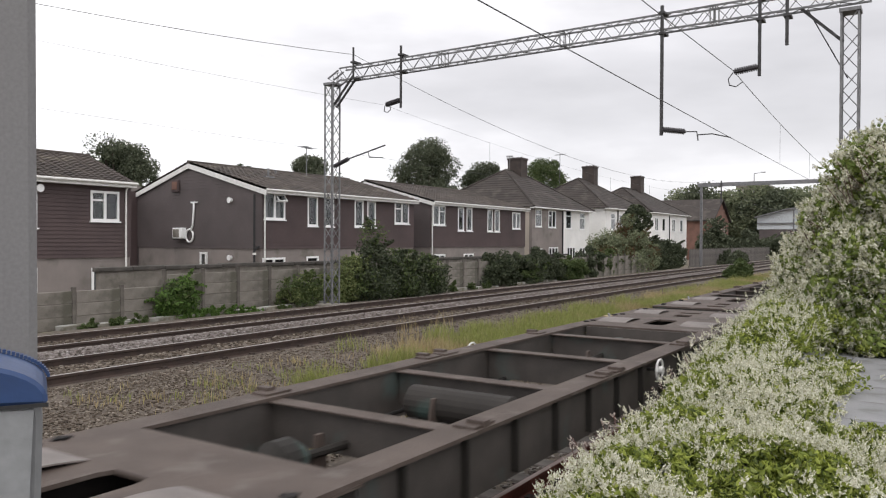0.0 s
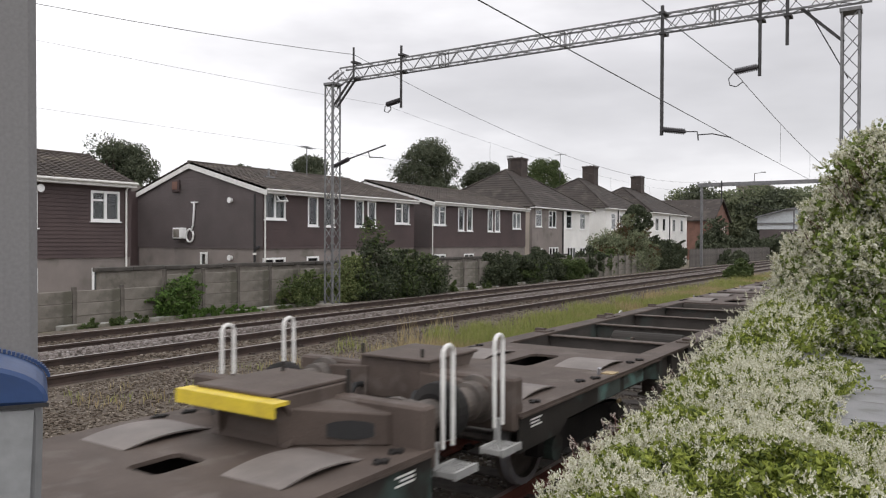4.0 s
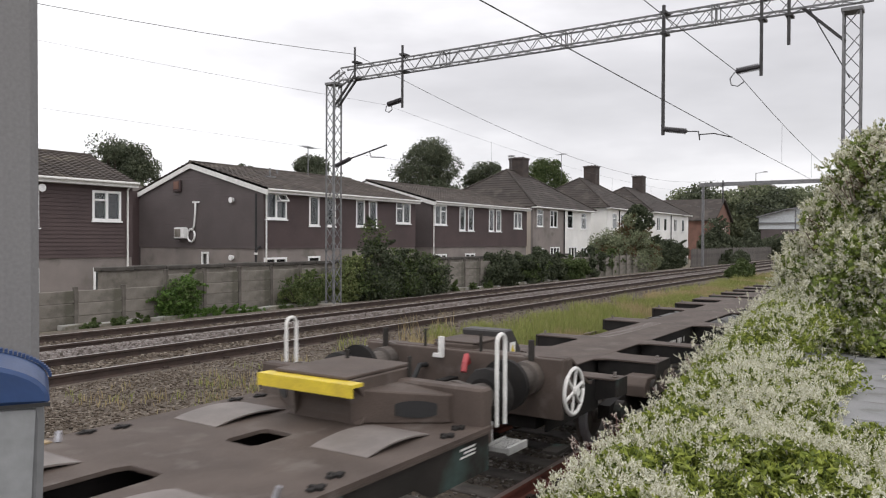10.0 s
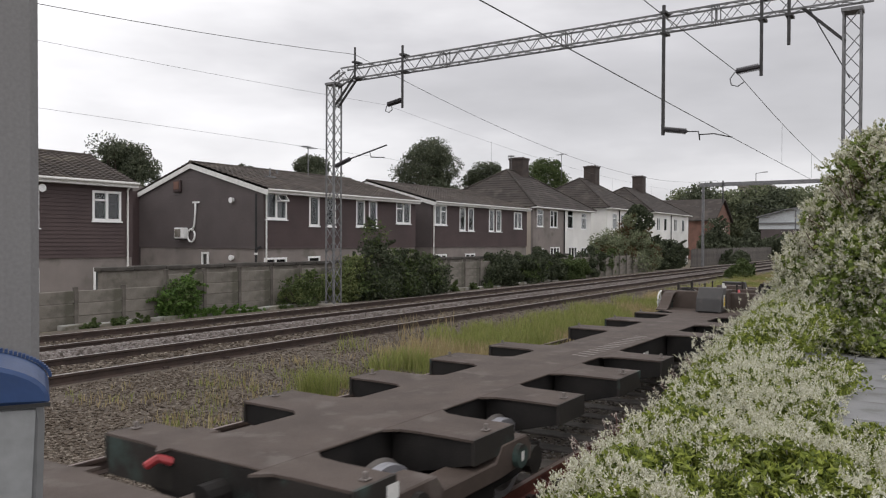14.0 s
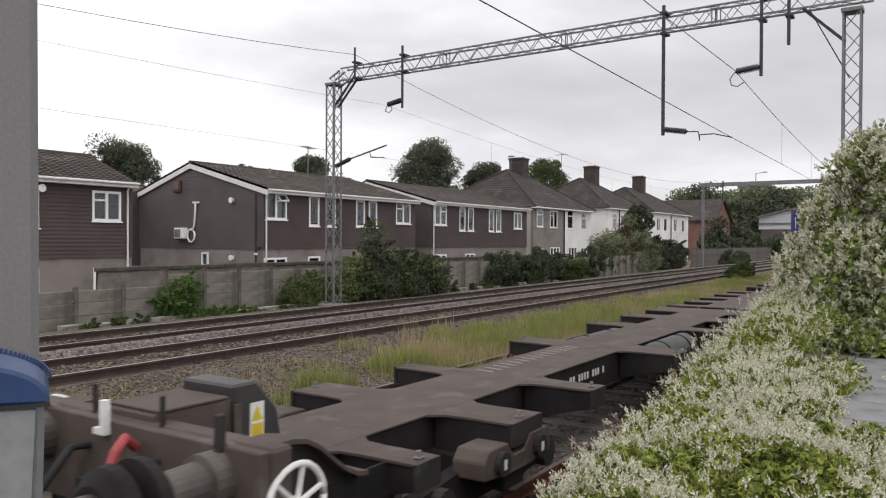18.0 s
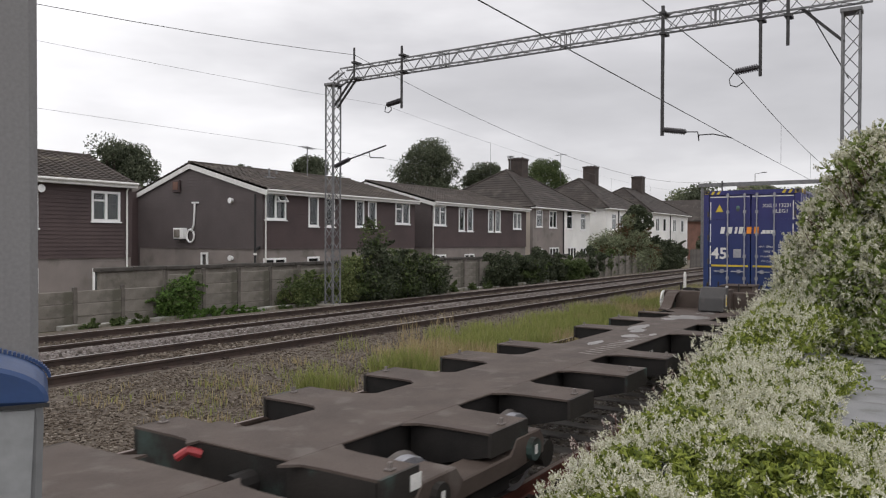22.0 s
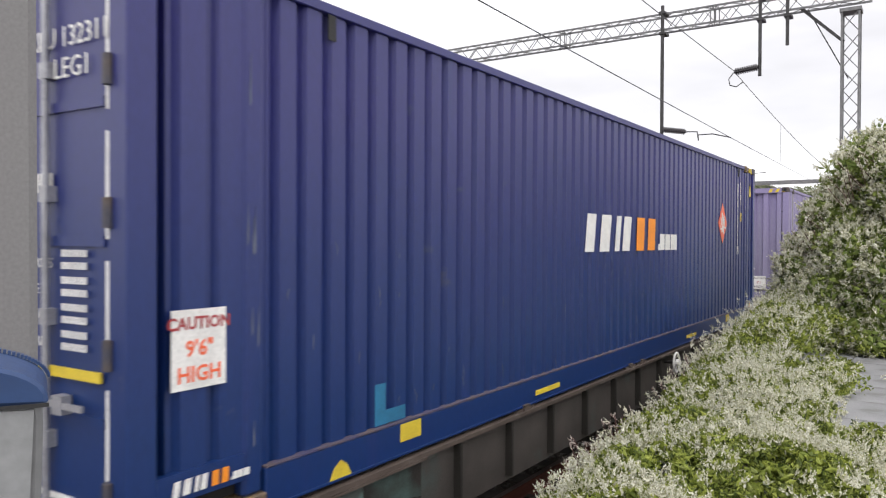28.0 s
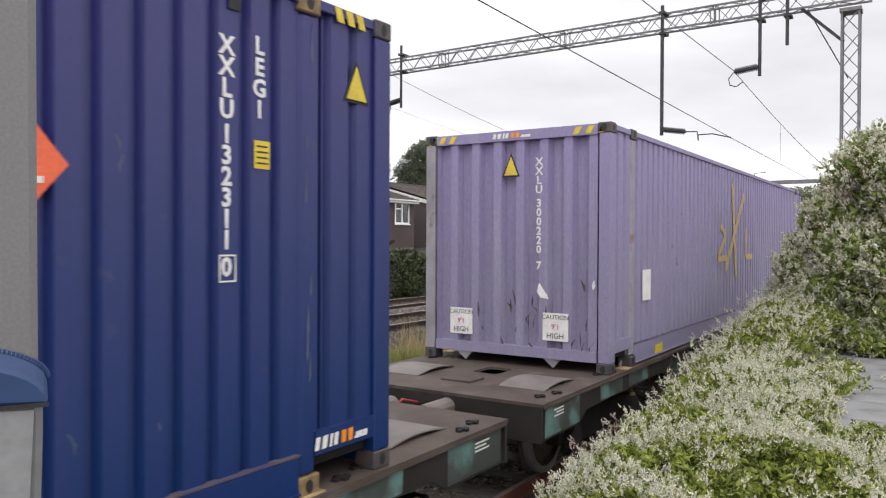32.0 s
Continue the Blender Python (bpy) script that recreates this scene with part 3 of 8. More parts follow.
# ---- houses ----
def window(parent, m, w, h, lights, open_top=None, sill=True, curtain=True):
    """A white plastic window on a wall that faces -y; lights: how many panes side by side."""
    win = new("window")
    win.parent, win.matrix_basis = parent, m
    f = 0.095
    bm = boxes((-w / 2, w / 2, -0.05, 0.03, -h / 2, -h / 2 + f), (-w / 2, w / 2, -0.05, 0.03, h / 2 - f, h / 2), (-w / 2, -w / 2 + f, -0.05, 0.03, -h / 2 + f, h / 2 - f), (w / 2 - f, w / 2, -0.05, 0.03, -h / 2 + f, h / 2 - f))
    for k in range(1, lights):
        x = -w / 2 + w * k / lights
        box(bm, x - f * 0.6, x + f * 0.6, -0.05, 0.03, -h / 2 + f, h / 2 - f)
    if open_top is not None:
        x0 = -w / 2 + w * open_top / lights
        box(bm, x0 + f * 0.5, x0 + w / lights - f * 0.5, -0.05, 0.03, h * 0.16, h * 0.16 + f * 0.8)
    part("window_frame", bm, M["upvc"], win)
    for k in range(lights):
        x0 = -w / 2 + w * k / lights
        pane = part("pane", boxes((x0 + f * 0.7, x0 + w / lights - f * 0.7, -0.012, 0.0, -h / 2 + f, h / 2 - f)), M["glass"], win)
        pane.visible_shadow = False
    # Near-black sheet paints the unlit room's shade behind the panes.
    part("room_behind", boxes((-w / 2 + 0.01, w / 2 - 0.01, 0.10, 0.12, -h / 2 + 0.01, h / 2 - 0.01)), M["room_shade"], win)
    if curtain and int(w * 1000 + m.translation.x * 7) % 3 == 0:
        bm = bmesh.new()
        for k in range(lights):
            x0 = -w / 2 + w * k / lights + f
            span = (w / lights - 2 * f) * (0.45 if (k % 2 == 0) else 0.7)
            for q in range(5):
                box(bm, x0 + span * q / 5, x0 + span * (q + 0.8) / 5, 0.05, 0.06 + 0.015 * (q % 2), -h / 2 + f, h / 2 - f)
        part("curtain", bm, M["curtain"], win)
    if sill:
        part("window_sill", boxes((-w / 2 - 0.04, w / 2 + 0.04, -0.11, 0.0, -h / 2 - 0.05, -h / 2)), M["upvc"], win)
    return win


def tiled_roof(parent, x0, x1, y0, z0, y1, z1, mat, name="roof_slope", pitch_x=0.30, rows=14, over=0.0):
    """One slope of pantiles from the eaves (y0, z0) up to the ridge (y1, z1): waved courses that step over each other."""
    nx = max(2, int((x1 - x0) / (pitch_x / 4)))
    length = math.hypot(y1 - y0, z1 - z0)
    ny, nz = -(z1 - z0) / length, (y1 - y0) / length
    if nz < 0:
        ny, nz = -ny, -nz
    for r in range(rows):
        bm = bmesh.new()
        a, b = r / rows, (r + 1) / rows + 0.012
        lo, hi, low = [], [], []
        for i in range(nx + 1):
            x = x0 + (x1 - x0) * i / nx
            wave = 0.022 * math.cos(math.tau * (x - x0) / pitch_x) + random.uniform(-0.003, 0.003)
            lo.append(bm.verts.new((x, y0 + (y1 - y0) * a + ny * (wave + 0.05), z0 + (z1 - z0) * a + nz * (wave + 0.05))))
            low.append(bm.verts.new((x, y0 + (y1 - y0) * a + ny * (wave + 0.01), z0 + (z1 - z0) * a + nz * (wave + 0.01))))
            hi.append(bm.verts.new((x, y0 + (y1 - y0) * b + ny * (wave + 0.012), z0 + (z1 - z0) * b + nz * (wave + 0.012))))
        for i in range(nx):
            bm.faces.new((lo[i], lo[i + 1], hi[i + 1], hi[i]))
            bm.faces.new((low[i], low[i + 1], lo[i + 1], lo[i]))
            bm.faces.new((low[i + 1], low[i], hi[i], hi[i + 1]))
        part("tile_course", bm, mat, parent)


def wall_holes(x0, x1, z0, z1, y0, y1, holes):
    """A wall along x with rectangular openings (x, z, w, h) through it."""
    xs = sorted({x0, x1, *[h[0] - h[2] / 2 for h in holes], *[h[0] + h[2] / 2 for h in holes]})
    zs = sorted({z0, z1, *[h[1] - h[3] / 2 for h in holes], *[h[1] + h[3] / 2 for h in holes]})
    xs, zs = [x for x in xs if x0 <= x <= x1], [z for z in zs if z0 <= z <= z1]
    nx, nz = len(xs) - 1, len(zs) - 1
    solid = [[not any(abs((xs[i] + xs[i + 1]) / 2 - h[0]) < h[2] / 2 and abs((zs[j] + zs[j + 1]) / 2 - h[1]) < h[3] / 2 for h in holes) for j in range(nz)] for i in range(nx)]
    bm, made = bmesh.new(), {}

    def v(i, j, k):
        if (i, j, k) not in made:
            made[i, j, k] = bm.verts.new((xs[i], (y0, y1)[k], zs[j]))
        return made[i, j, k]

    for i in range(nx):
        for j in range(nz):
            if not solid[i][j]:
                continue
            bm.faces.new((v(i, j, 0), v(i + 1, j, 0), v(i + 1, j + 1, 0), v(i, j + 1, 0)))
            bm.faces.new((v(i, j, 1), v(i, j + 1, 1), v(i + 1, j + 1, 1), v(i + 1, j, 1)))
            for di, dj, q in ((-1, 0, ((0, 0), (0, 1))), (1, 0, ((1, 1), (1, 0))), (0, -1, ((1, 0), (0, 0))), (0, 1, ((0, 1), (1, 1)))):
                a, c = i + di, j + dj
                if not (0 <= a < nx and 0 <= c < nz and solid[a][c]):
                    (p, r), (u, w) = q
                    bm.faces.new((v(i + p, j + r, 0), v(i + u, j + w, 0), v(i + u, j + w, 1), v(i + p, j + r, 1)))
    bmesh.ops.recalc_face_normals(bm, faces=bm.faces)
    return bm


def terrace(name, label, x0, x1, yf, depth, eave, ridge, windows, lower, gable=True, z0=-0.52, CLAD_Z=2.0):
    """A low terrace with boarded upper floor over rendered lower floor, and a pantiled roof with its ridge along the tracks."""
    h = thing(name, label, "house")
    yb, ym = yf + depth, yf + depth * 0.54
    up = [(a, b, c, d) for a, b, c, d, *_ in windows]
    lw = [(a, b, c, d) for a, b, c, d, *_ in lower]
    part("upper_wall", wall_holes(x0 + 0.03, x1, CLAD_Z, eave, yf, yf + 0.2, up), M["clad"], h)
    # boards between the windows
    n = int((eave - CLAD_Z) / 0.15)
    step = (eave - CLAD_Z) / n
    for k in range(n):
        a, b = CLAD_Z + k * step, CLAD_Z + (k + 1) * step
        edges = [x0 + 0.03] + sorted(v for w in up if w[1] - w[3] / 2 < b - 0.01 and w[1] + w[3] / 2 > a + 0.01 for v in (w[0] - w[2] / 2, w[0] + w[2] / 2)) + [x1]
        for p, q in zip(edges[::2], edges[1::2]):
            part("board", prism(bmesh.new(), [(yf - 0.028, a), (yf - 0.008, b - 0.004), (yf - 0.001, b - 0.004), (yf - 0.001, a)], "x", p, q), M["clad"], h)
    part("lower_wall", wall_holes(x0 + 0.03, x1, z0, CLAD_Z, yf + 0.04, yf + 0.25, lw), M["render"], h)
    part("back_wall", boxes((x0, x1, yb - 0.2, yb, z0, eave)), M["clad_grey"], h)
    for xg, s in ((x0, 1), (x1, -1)):
        part("gable_wall", prism(bmesh.new(), [(yf + 0.002, CLAD_Z), (yb, CLAD_Z), (yb, eave), (ym, ridge), (yf + 0.002, eave)], "x", xg, xg + s * 0.2), M["clad_grey"], h)
        part("gable_base", boxes((min(xg, xg + s * 0.2) + 0.02, max(xg, xg + s * 0.2), yf + 0.045, yb - 0.01, z0, CLAD_Z)), M["render"], h)
        if gable and s > 0:
            for k in range(int((eave - CLAD_Z + 1.2) / 0.15)):
                a = CLAD_Z + k * 0.15
                b = a + 0.15
                if b > ridge - 0.15:
                    break
                ya = yf if b <= eave else yf + (ym - yf) * (b - eave) / (ridge - eave)
                yz = yb if b <= eave else yb - (yb - ym) * (b - eave) / (ridge - eave)
                part("board", prism(bmesh.new(), [(xg - 0.026, a), (xg - 0.008, b - 0.004), (xg + 0.001, b - 0.004), (xg + 0.001, a)], "y", ya + 0.02, yz - 0.02), M["clad_grey"], h)
    sl = (ridge - eave) / (ym - yf)
    tiled_roof(h, x0 - 0.12, x1 + 0.06, yf - 0.35, eave - 0.35 * sl + 0.1, ym, ridge + 0.1, M["tile"])
    tiled_roof(h, x0 - 0.12, x1 + 0.06, yb + 0.35, eave - 0.35 * sl + 0.1, ym, ridge + 0.1, M["tile"])
    part("ridge_tiles", rod(bmesh.new(), (x0 - 0.14, ym, ridge + 0.12), (x1 + 0.08, ym, ridge + 0.12), 0.09, 8), M["tile"], h)
    part("fascia", boxes((x0 - 0.1, x1 + 0.05, yf - 0.36, yf - 0.33, eave - 0.2, eave - 0.04)), M["trim_white"], h, "white fascia board under the gutter")
    part("gutter", rod(bmesh.new(), (x0 - 0.1, yf - 0.41, eave - 0.04), (x1 + 0.05, yf - 0.41, eave - 0.04), 0.055, 8), M["trim_white"], h)
    part("soffit", boxes((x0 - 0.08, x1 + 0.03, yf - 0.33, yf - 0.03, eave - 0.2, eave - 0.17)), M["trim_white"], h)
    if gable:
        bm = bmesh.new()
        for (ya, za), (yb2, zb2) in (((yf - 0.38, eave - 0.38 * sl), (ym, ridge)), ((ym, ridge), (yb + 0.38, eave - 0.38 * sl))):
            prism(bm, [(ya, za - 0.2), (yb2, zb2 - 0.2), (yb2, zb2 + 0.04), (ya, za + 0.04)], "x", x0 - 0.13, x0 - 0.09)
        part("bargeboard", bm, M["trim_white"], h, "pale painted bargeboard")
    for a, b, c, d, n, *rest in windows:
        window(h, pose(a, yf + 0.02, b), c, d, n, rest[0] if rest else None)
    for a, b, c, d, n, *rest in lower:
        window(h, pose(a, yf + 0.06, b), c, d, n, rest[0] if rest else None)
    return h


def downpipe(h, x, y, z0, z1):
    part("downpipe", path(bmesh.new(), [(x, y - 0.3, z1), (x, y - 0.06, z1 - 0.25), (x, y - 0.06, z0)], 0.04, 8), M["trim_white"], h, "white rainwater pipe")


UPZ = 3.98
a_windows = [(26.3, UPZ + 0.08, 1.4, 1.3, 2, 1), (28.95, UPZ - 0.07, 0.76, 1.55, 1), (30.2, UPZ - 0.07, 0.76, 1.55, 1), (32.65, UPZ - 0.07, 0.76, 1.5, 1), (33.75, UPZ - 0.07, 0.76, 1.5, 1), (36.65, UPZ + 0.08, 1.45, 1.3, 2, 0)]
a_lower = [(26.3, 1.05, 1.5, 1.05, 2), (29.0, 1.1, 0.9, 1.0, 1), (33.2, 0.95, 1.6, 1.1, 2)]
h1 = terrace("terrace_house", "brown boarded terrace house with a gable end and pantiled roof", 25.5, 37.9, 26.8, 9.6, 4.83, 6.25, a_windows, a_lower)
downpipe(h1, 25.62, 26.8, -0.4, 4.8)
b_windows = [(40.85, UPZ + 0.08, 1.4, 1.3, 2, 1), (43.5, UPZ - 0.1, 0.76, 1.6, 1), (44.6, UPZ - 0.1, 0.76, 1.6, 1), (47.45, UPZ - 0.1, 0.76, 1.6, 1), (48.5, UPZ - 0.1, 0.76, 1.6, 1), (51.5, UPZ - 0.02, 1.3, 1.25, 2)]
b_lower = [(41.0, 1.0, 1.3, 1.1, 2), (44.6, 1.0, 1.3, 1.1, 2)]
h2 = terrace("terrace_house", "brown boarded terrace house with white windows and grey rendered base", 39.85, 53.0, 26.9, 9.6, 4.9, 6.3, b_windows, b_lower)
downpipe(h2, 40.0, 26.9, -0.4, 4.85)
vent = thing("window_vent", "white top-hung window vent standing open", "window", pose(26.62, 26.78, 4.62, -38, 0, 0))
part("vent_frame", boxes((-0.3, 0.3, -0.03, 0.02, -0.06, 0.0), (-0.3, 0.3, -0.03, 0.02, -0.42, -0.36), (-0.3, -0.24, -0.03, 0.02, -0.36, -0.06), (0.24, 0.3, -0.03, 0.02, -0.36, -0.06)), M["upvc"], vent)
part("pane", boxes((-0.24, 0.24, -0.008, 0.0, -0.36, -0.06)), M["glass"], vent)
c_windows = [(14.65, 3.53, 1.35, 1.4, 1), (18.05, 3.74, 1.25, 1.2, 2, 0)]
c_lower = [(14.7, 0.75, 1.3, 1.2, 1), (18.1, 0.75, 1.2, 1.1, 2)]
h3 = terrace("terrace_house", "brown boarded house with white windows and a pantiled roof", 4.0, 19.2, 27.8, 5.6, 4.72, 5.9, c_windows, c_lower, gable=False, CLAD_Z=1.7)
downpipe(h3, 18.95, 27.8, -0.4, 4.65)


def passage():
    t = thing("passage_wall", "dark brown boarded wall across the passage between houses", "wall", kind="structure")
    part("wall_body", boxes((21.0, 25.48, 36.3, 36.5, -0.52, 5.0)), M["clad"], t)
    for k in range(34):
        z = -0.5 + k * 0.16
        part("board", prism(bmesh.new(), [(36.272, z), (36.292, z + 0.156), (36.299, z + 0.156), (36.299, z)], "x", 21.0, 25.47), M["clad"], t)
    d = thing("soil_pipe", "black soil pipe on the house corner", "pipe", pose(25.2, 27.0, 0))
    part("stack", rod(bmesh.new(), (0, 0, -0.4), (0, 0, 4.6), 0.055, 8), M["black"], d)
    part("branch", path(bmesh.new(), [(0, 0, 1.9), (0.1, -0.05, 2.05), (0.3, 0.0, 2.1)], 0.05, 8), M["black"], d)
    part("pipe_collar", rod(bmesh.new(), (0, 0, 1.72), (0, 0, 1.82), 0.09, 8), M["white_paint"], d, "white pipe collar")


passage()


def hip_house(name, label, x0, x1, yf, depth, eave, top, wall, wall2, split, windows, chimney_at, side=None, z0=-0.52):
    """A semi-detached pair with a hipped roof and a brick chimney on its ridge."""
    h = thing(name, label, "house")
    yb = yf + depth
    for a, b, mat in ((x0, split, wall), (split, x1, wall2)):
        if b - a > 0.1:
            ws = [w[:4] for w in windows if a < w[0] < b]
            part("front_wall", wall_holes(a, b, z0, eave, yf, yf + 0.25, ws), mat, h)
    part("side_wall", boxes((x0, x0 + 0.25, yf + 0.25, yb, z0, eave)), side or wall, h)
    part("side_wall", boxes((x1 - 0.25, x1, yf + 0.25, yb, z0, eave)), wall2, h)
    part("back_wall", boxes((x0 + 0.25, x1 - 0.25, yb - 0.25, yb, z0, eave)), wall, h)
    o, inset = 0.4, depth / 2 * 0.95
    ym = yf + depth / 2
    A, B, C, D = (x0 - o, yf - o, eave), (x1 + o, yf - o, eave), (x1 + o, yb + o, eave), (x0 - o, yb + o, eave)
    E, F = (x0 + inset, ym, top), (x1 - inset, ym, top)
    n = 16
    for quad, kind in (((A, B, F, E), "roof_slope"), ((C, D, E, F), "roof_slope"), ((B, C, F, F), "hip_slope"), ((D, A, E, E), "hip_slope")):
        p = [Vector(v) for v in quad]
        nrm = (p[1] - p[0]).cross(p[3] - p[0]).normalized()
        for k in range(n):
            a, b = k / n, (k + 1) / n + 0.01
            v = [p[0].lerp(p[3], a) + nrm * 0.05, p[1].lerp(p[2], a) + nrm * 0.05, p[1].lerp(p[2], min(b, 1)) + nrm * 0.02, p[0].lerp(p[3], min(b, 1)) + nrm * 0.02]
            v = v[:3] if (v[2] - v[3]).length < 1e-4 else v
            bm = bmesh.new()
            t0, t1 = [bm.verts.new(q) for q in v], [bm.verts.new(q - nrm * 0.05) for q in v]
            bm.faces.new(t0); bm.faces.new(t1[::-1])
            for i in range(len(v)):
                bm.faces.new((t0[i - 1], t1[i - 1], t1[i], t0[i]))
            part("tile_course", bm, M["tile_old"], h)
    for k, (a, b) in enumerate(((A, E), (B, F), (E, F), (C, F), (D, E))):
        part("ridge_tiles", rod(bmesh.new(), Vector(a) + Vector((0, 0, 0.05)), Vector(b) + Vector((0, 0, 0.05)), 0.1, 6), M["tile_old"], h, "paler mortared hip tiles")
    part("gutter", rod(bmesh.new(), (x0 - o, yf - o - 0.05, eave - 0.06), (x1 + o, yf - o - 0.05, eave - 0.06), 0.06, 6), M["trim_white"], h)
    part("soffit", boxes((x0 - o, x1 + o, yf - o, yf, eave - 0.12, eave - 0.02)), M["trim_white"], h)
    for cx, ct in chimney_at:
        ch = part("chimney", boxes((cx - 0.62, cx + 0.62, ym - 0.9, ym + 0.5, top - 1.2, top + ct - 0.2)), M["chimney"], h, "brown brick chimney stack")
        part("chimney_cap", boxes((cx - 0.7, cx + 0.7, ym - 0.97, ym + 0.57, top + ct - 0.2, top + ct), bevel=0.03), M["chimney"], ch)
        bm = bmesh.new()
        for k in range(3):
            rod(bm, (cx, ym - 0.6 + k * 0.4, top + ct), (cx, ym - 0.6 + k * 0.4, top + ct + 0.12), 0.12, 8, 0.1)
        part("chimney_pots", bm, M["chimney"], ch)
    for a, b, c, d, q, *rest in windows:
        window(h, pose(a, yf + 0.03, b), c, d, q, rest[0] if rest else None, curtain=False)
    return h


def black_pipe(h, x, y, z1):
    part("drainpipe", path(bmesh.new(), [(x, y - 0.07, z1), (x, y - 0.07, -0.4)], 0.06, 8), M["black"], h, "black soil pipe")


s1 = hip_house("semi_detached_house", "semi-detached house, half grey and half white render, hipped tile roof", 56.4, 68.6, 28.0, 10.2, 5.25, 8.85, M["render"], M["render_white"], 62.6,
               [(57.6, 4.36, 1.2, 1.5, 1, 0), (60.3, 4.33, 1.5, 1.5, 2, 0), (63.8, 4.38, 1.3, 1.7, 1, 0), (66.9, 4.3, 1.3, 1.6, 1, 0), (58.0, 1.3, 0.7, 1.0, 1), (60.6, 1.3, 1.9, 1.2, 3), (64.4, 1.2, 1.9, 1.4, 3), (67.0, 1.2, 1.4, 1.3, 2)], ((63.2, 1.25),), M["render_cream_lit"])
black_pipe(s1, 62.4, 28.0, 5.1)
s2 = hip_house("semi_detached_house", "white rendered house with a hipped tile roof and chimney", 74.2, 86.0, 28.5, 10.2, 5.85, 9.35, M["render_white"], M["render_white"], 80.0,
               [(76.3, 4.5, 1.3, 1.7, 1, 0), (78.6, 4.5, 1.1, 1.6, 1), (81.5, 4.5, 1.3, 1.7, 2, 0), (84.5, 4.5, 1.2, 1.6, 1), (76.5, 1.5, 1.6, 1.3, 2)], ((82.0, 1.6),))
black_pipe(s2, 77.6, 28.5, 5.7)
black_pipe(s2, 80.0, 28.5, 5.7)
s3 = hip_house("semi_detached_house", "white rendered house with a dark hipped tile roof", 88.4, 104.0, 28.5, 10.2, 5.9, 9.2, M["render_white"], M["render_white"], 96,
               [(91, 4.5, 1.3, 1.6, 2), (93.8, 4.5, 1.2, 1.6, 1), (98, 4.5, 1.3, 1.6, 2), (101.5, 4.5, 1.2, 1.6, 1)], ((98.3, 1.8),))
black_pipe(s3, 96, 28.5, 5.7)


def brick_house():
    h = thing("brick_house", "distant red brick house with a gabled tile roof", "house")
    x0, x1, yf, yb, eave, ridge = 125.0, 136.0, 30.2, 40.0, 6.0, 9.3
    xm = (x0 + x1) / 2
    part("gable_wall", prism(bmesh.new(), [(x0, -0.5), (x1, -0.5), (x1, eave), (xm, ridge - 0.15), (x0, eave)], "y", yf, yf + 0.3), M["brick"], h)
    part("side_wall", boxes((x0, x0 + 0.3, yf + 0.3, yb - 0.3, -0.5, eave)), M["brick"], h)
    part("side_wall", boxes((x1 - 0.3, x1, yf + 0.3, yb - 0.3, -0.5, eave)), M["brick"], h)
    part("back_wall", boxes((x0, x1, yb - 0.3, yb, -0.5, eave)), M["brick"], h)
    for a in (x0 - 0.5, x1 + 0.5):
        part("roof_slope", prism(bmesh.new(), [(a, eave - 0.3), (xm, ridge), (xm, ridge + 0.2), (a, eave - 0.1)], "y", yf - 0.4, yb + 0.4), M["tile_old"], h)
    for x in (xm - 1.6, xm + 1.6):
        window(h, pose(x, yf + 0.02, 4.4), 1.6, 1.8, 2, curtain=False)


brick_house()


def link_block():
    h = thing("link_block", "recessed brown boarded block between two terrace houses", "house")
    part("wall", boxes((38.95, 40.35, 29.3, 29.5, -0.52, 4.8)), M["clad"], h)
    part("roof", prism(bmesh.new(), [(28.9, 4.75), (32.0, 5.9), (34.0, 5.9), (34.0, 4.8)], "x", 38.95, 40.3), M["tile"], h)
    g = thing("rear_house", "brown tiled roof of a house behind the gable", "house")
    part("wall", boxes((20.5, 24.5, 40.0, 46, -0.52, 4.7)), M["clad_grey"], g)
    part("roof", prism(bmesh.new(), [(39.5, 4.6), (43, 6.0), (46.5, 4.6)], "x", 14, 30), M["tile"], g)


link_block()


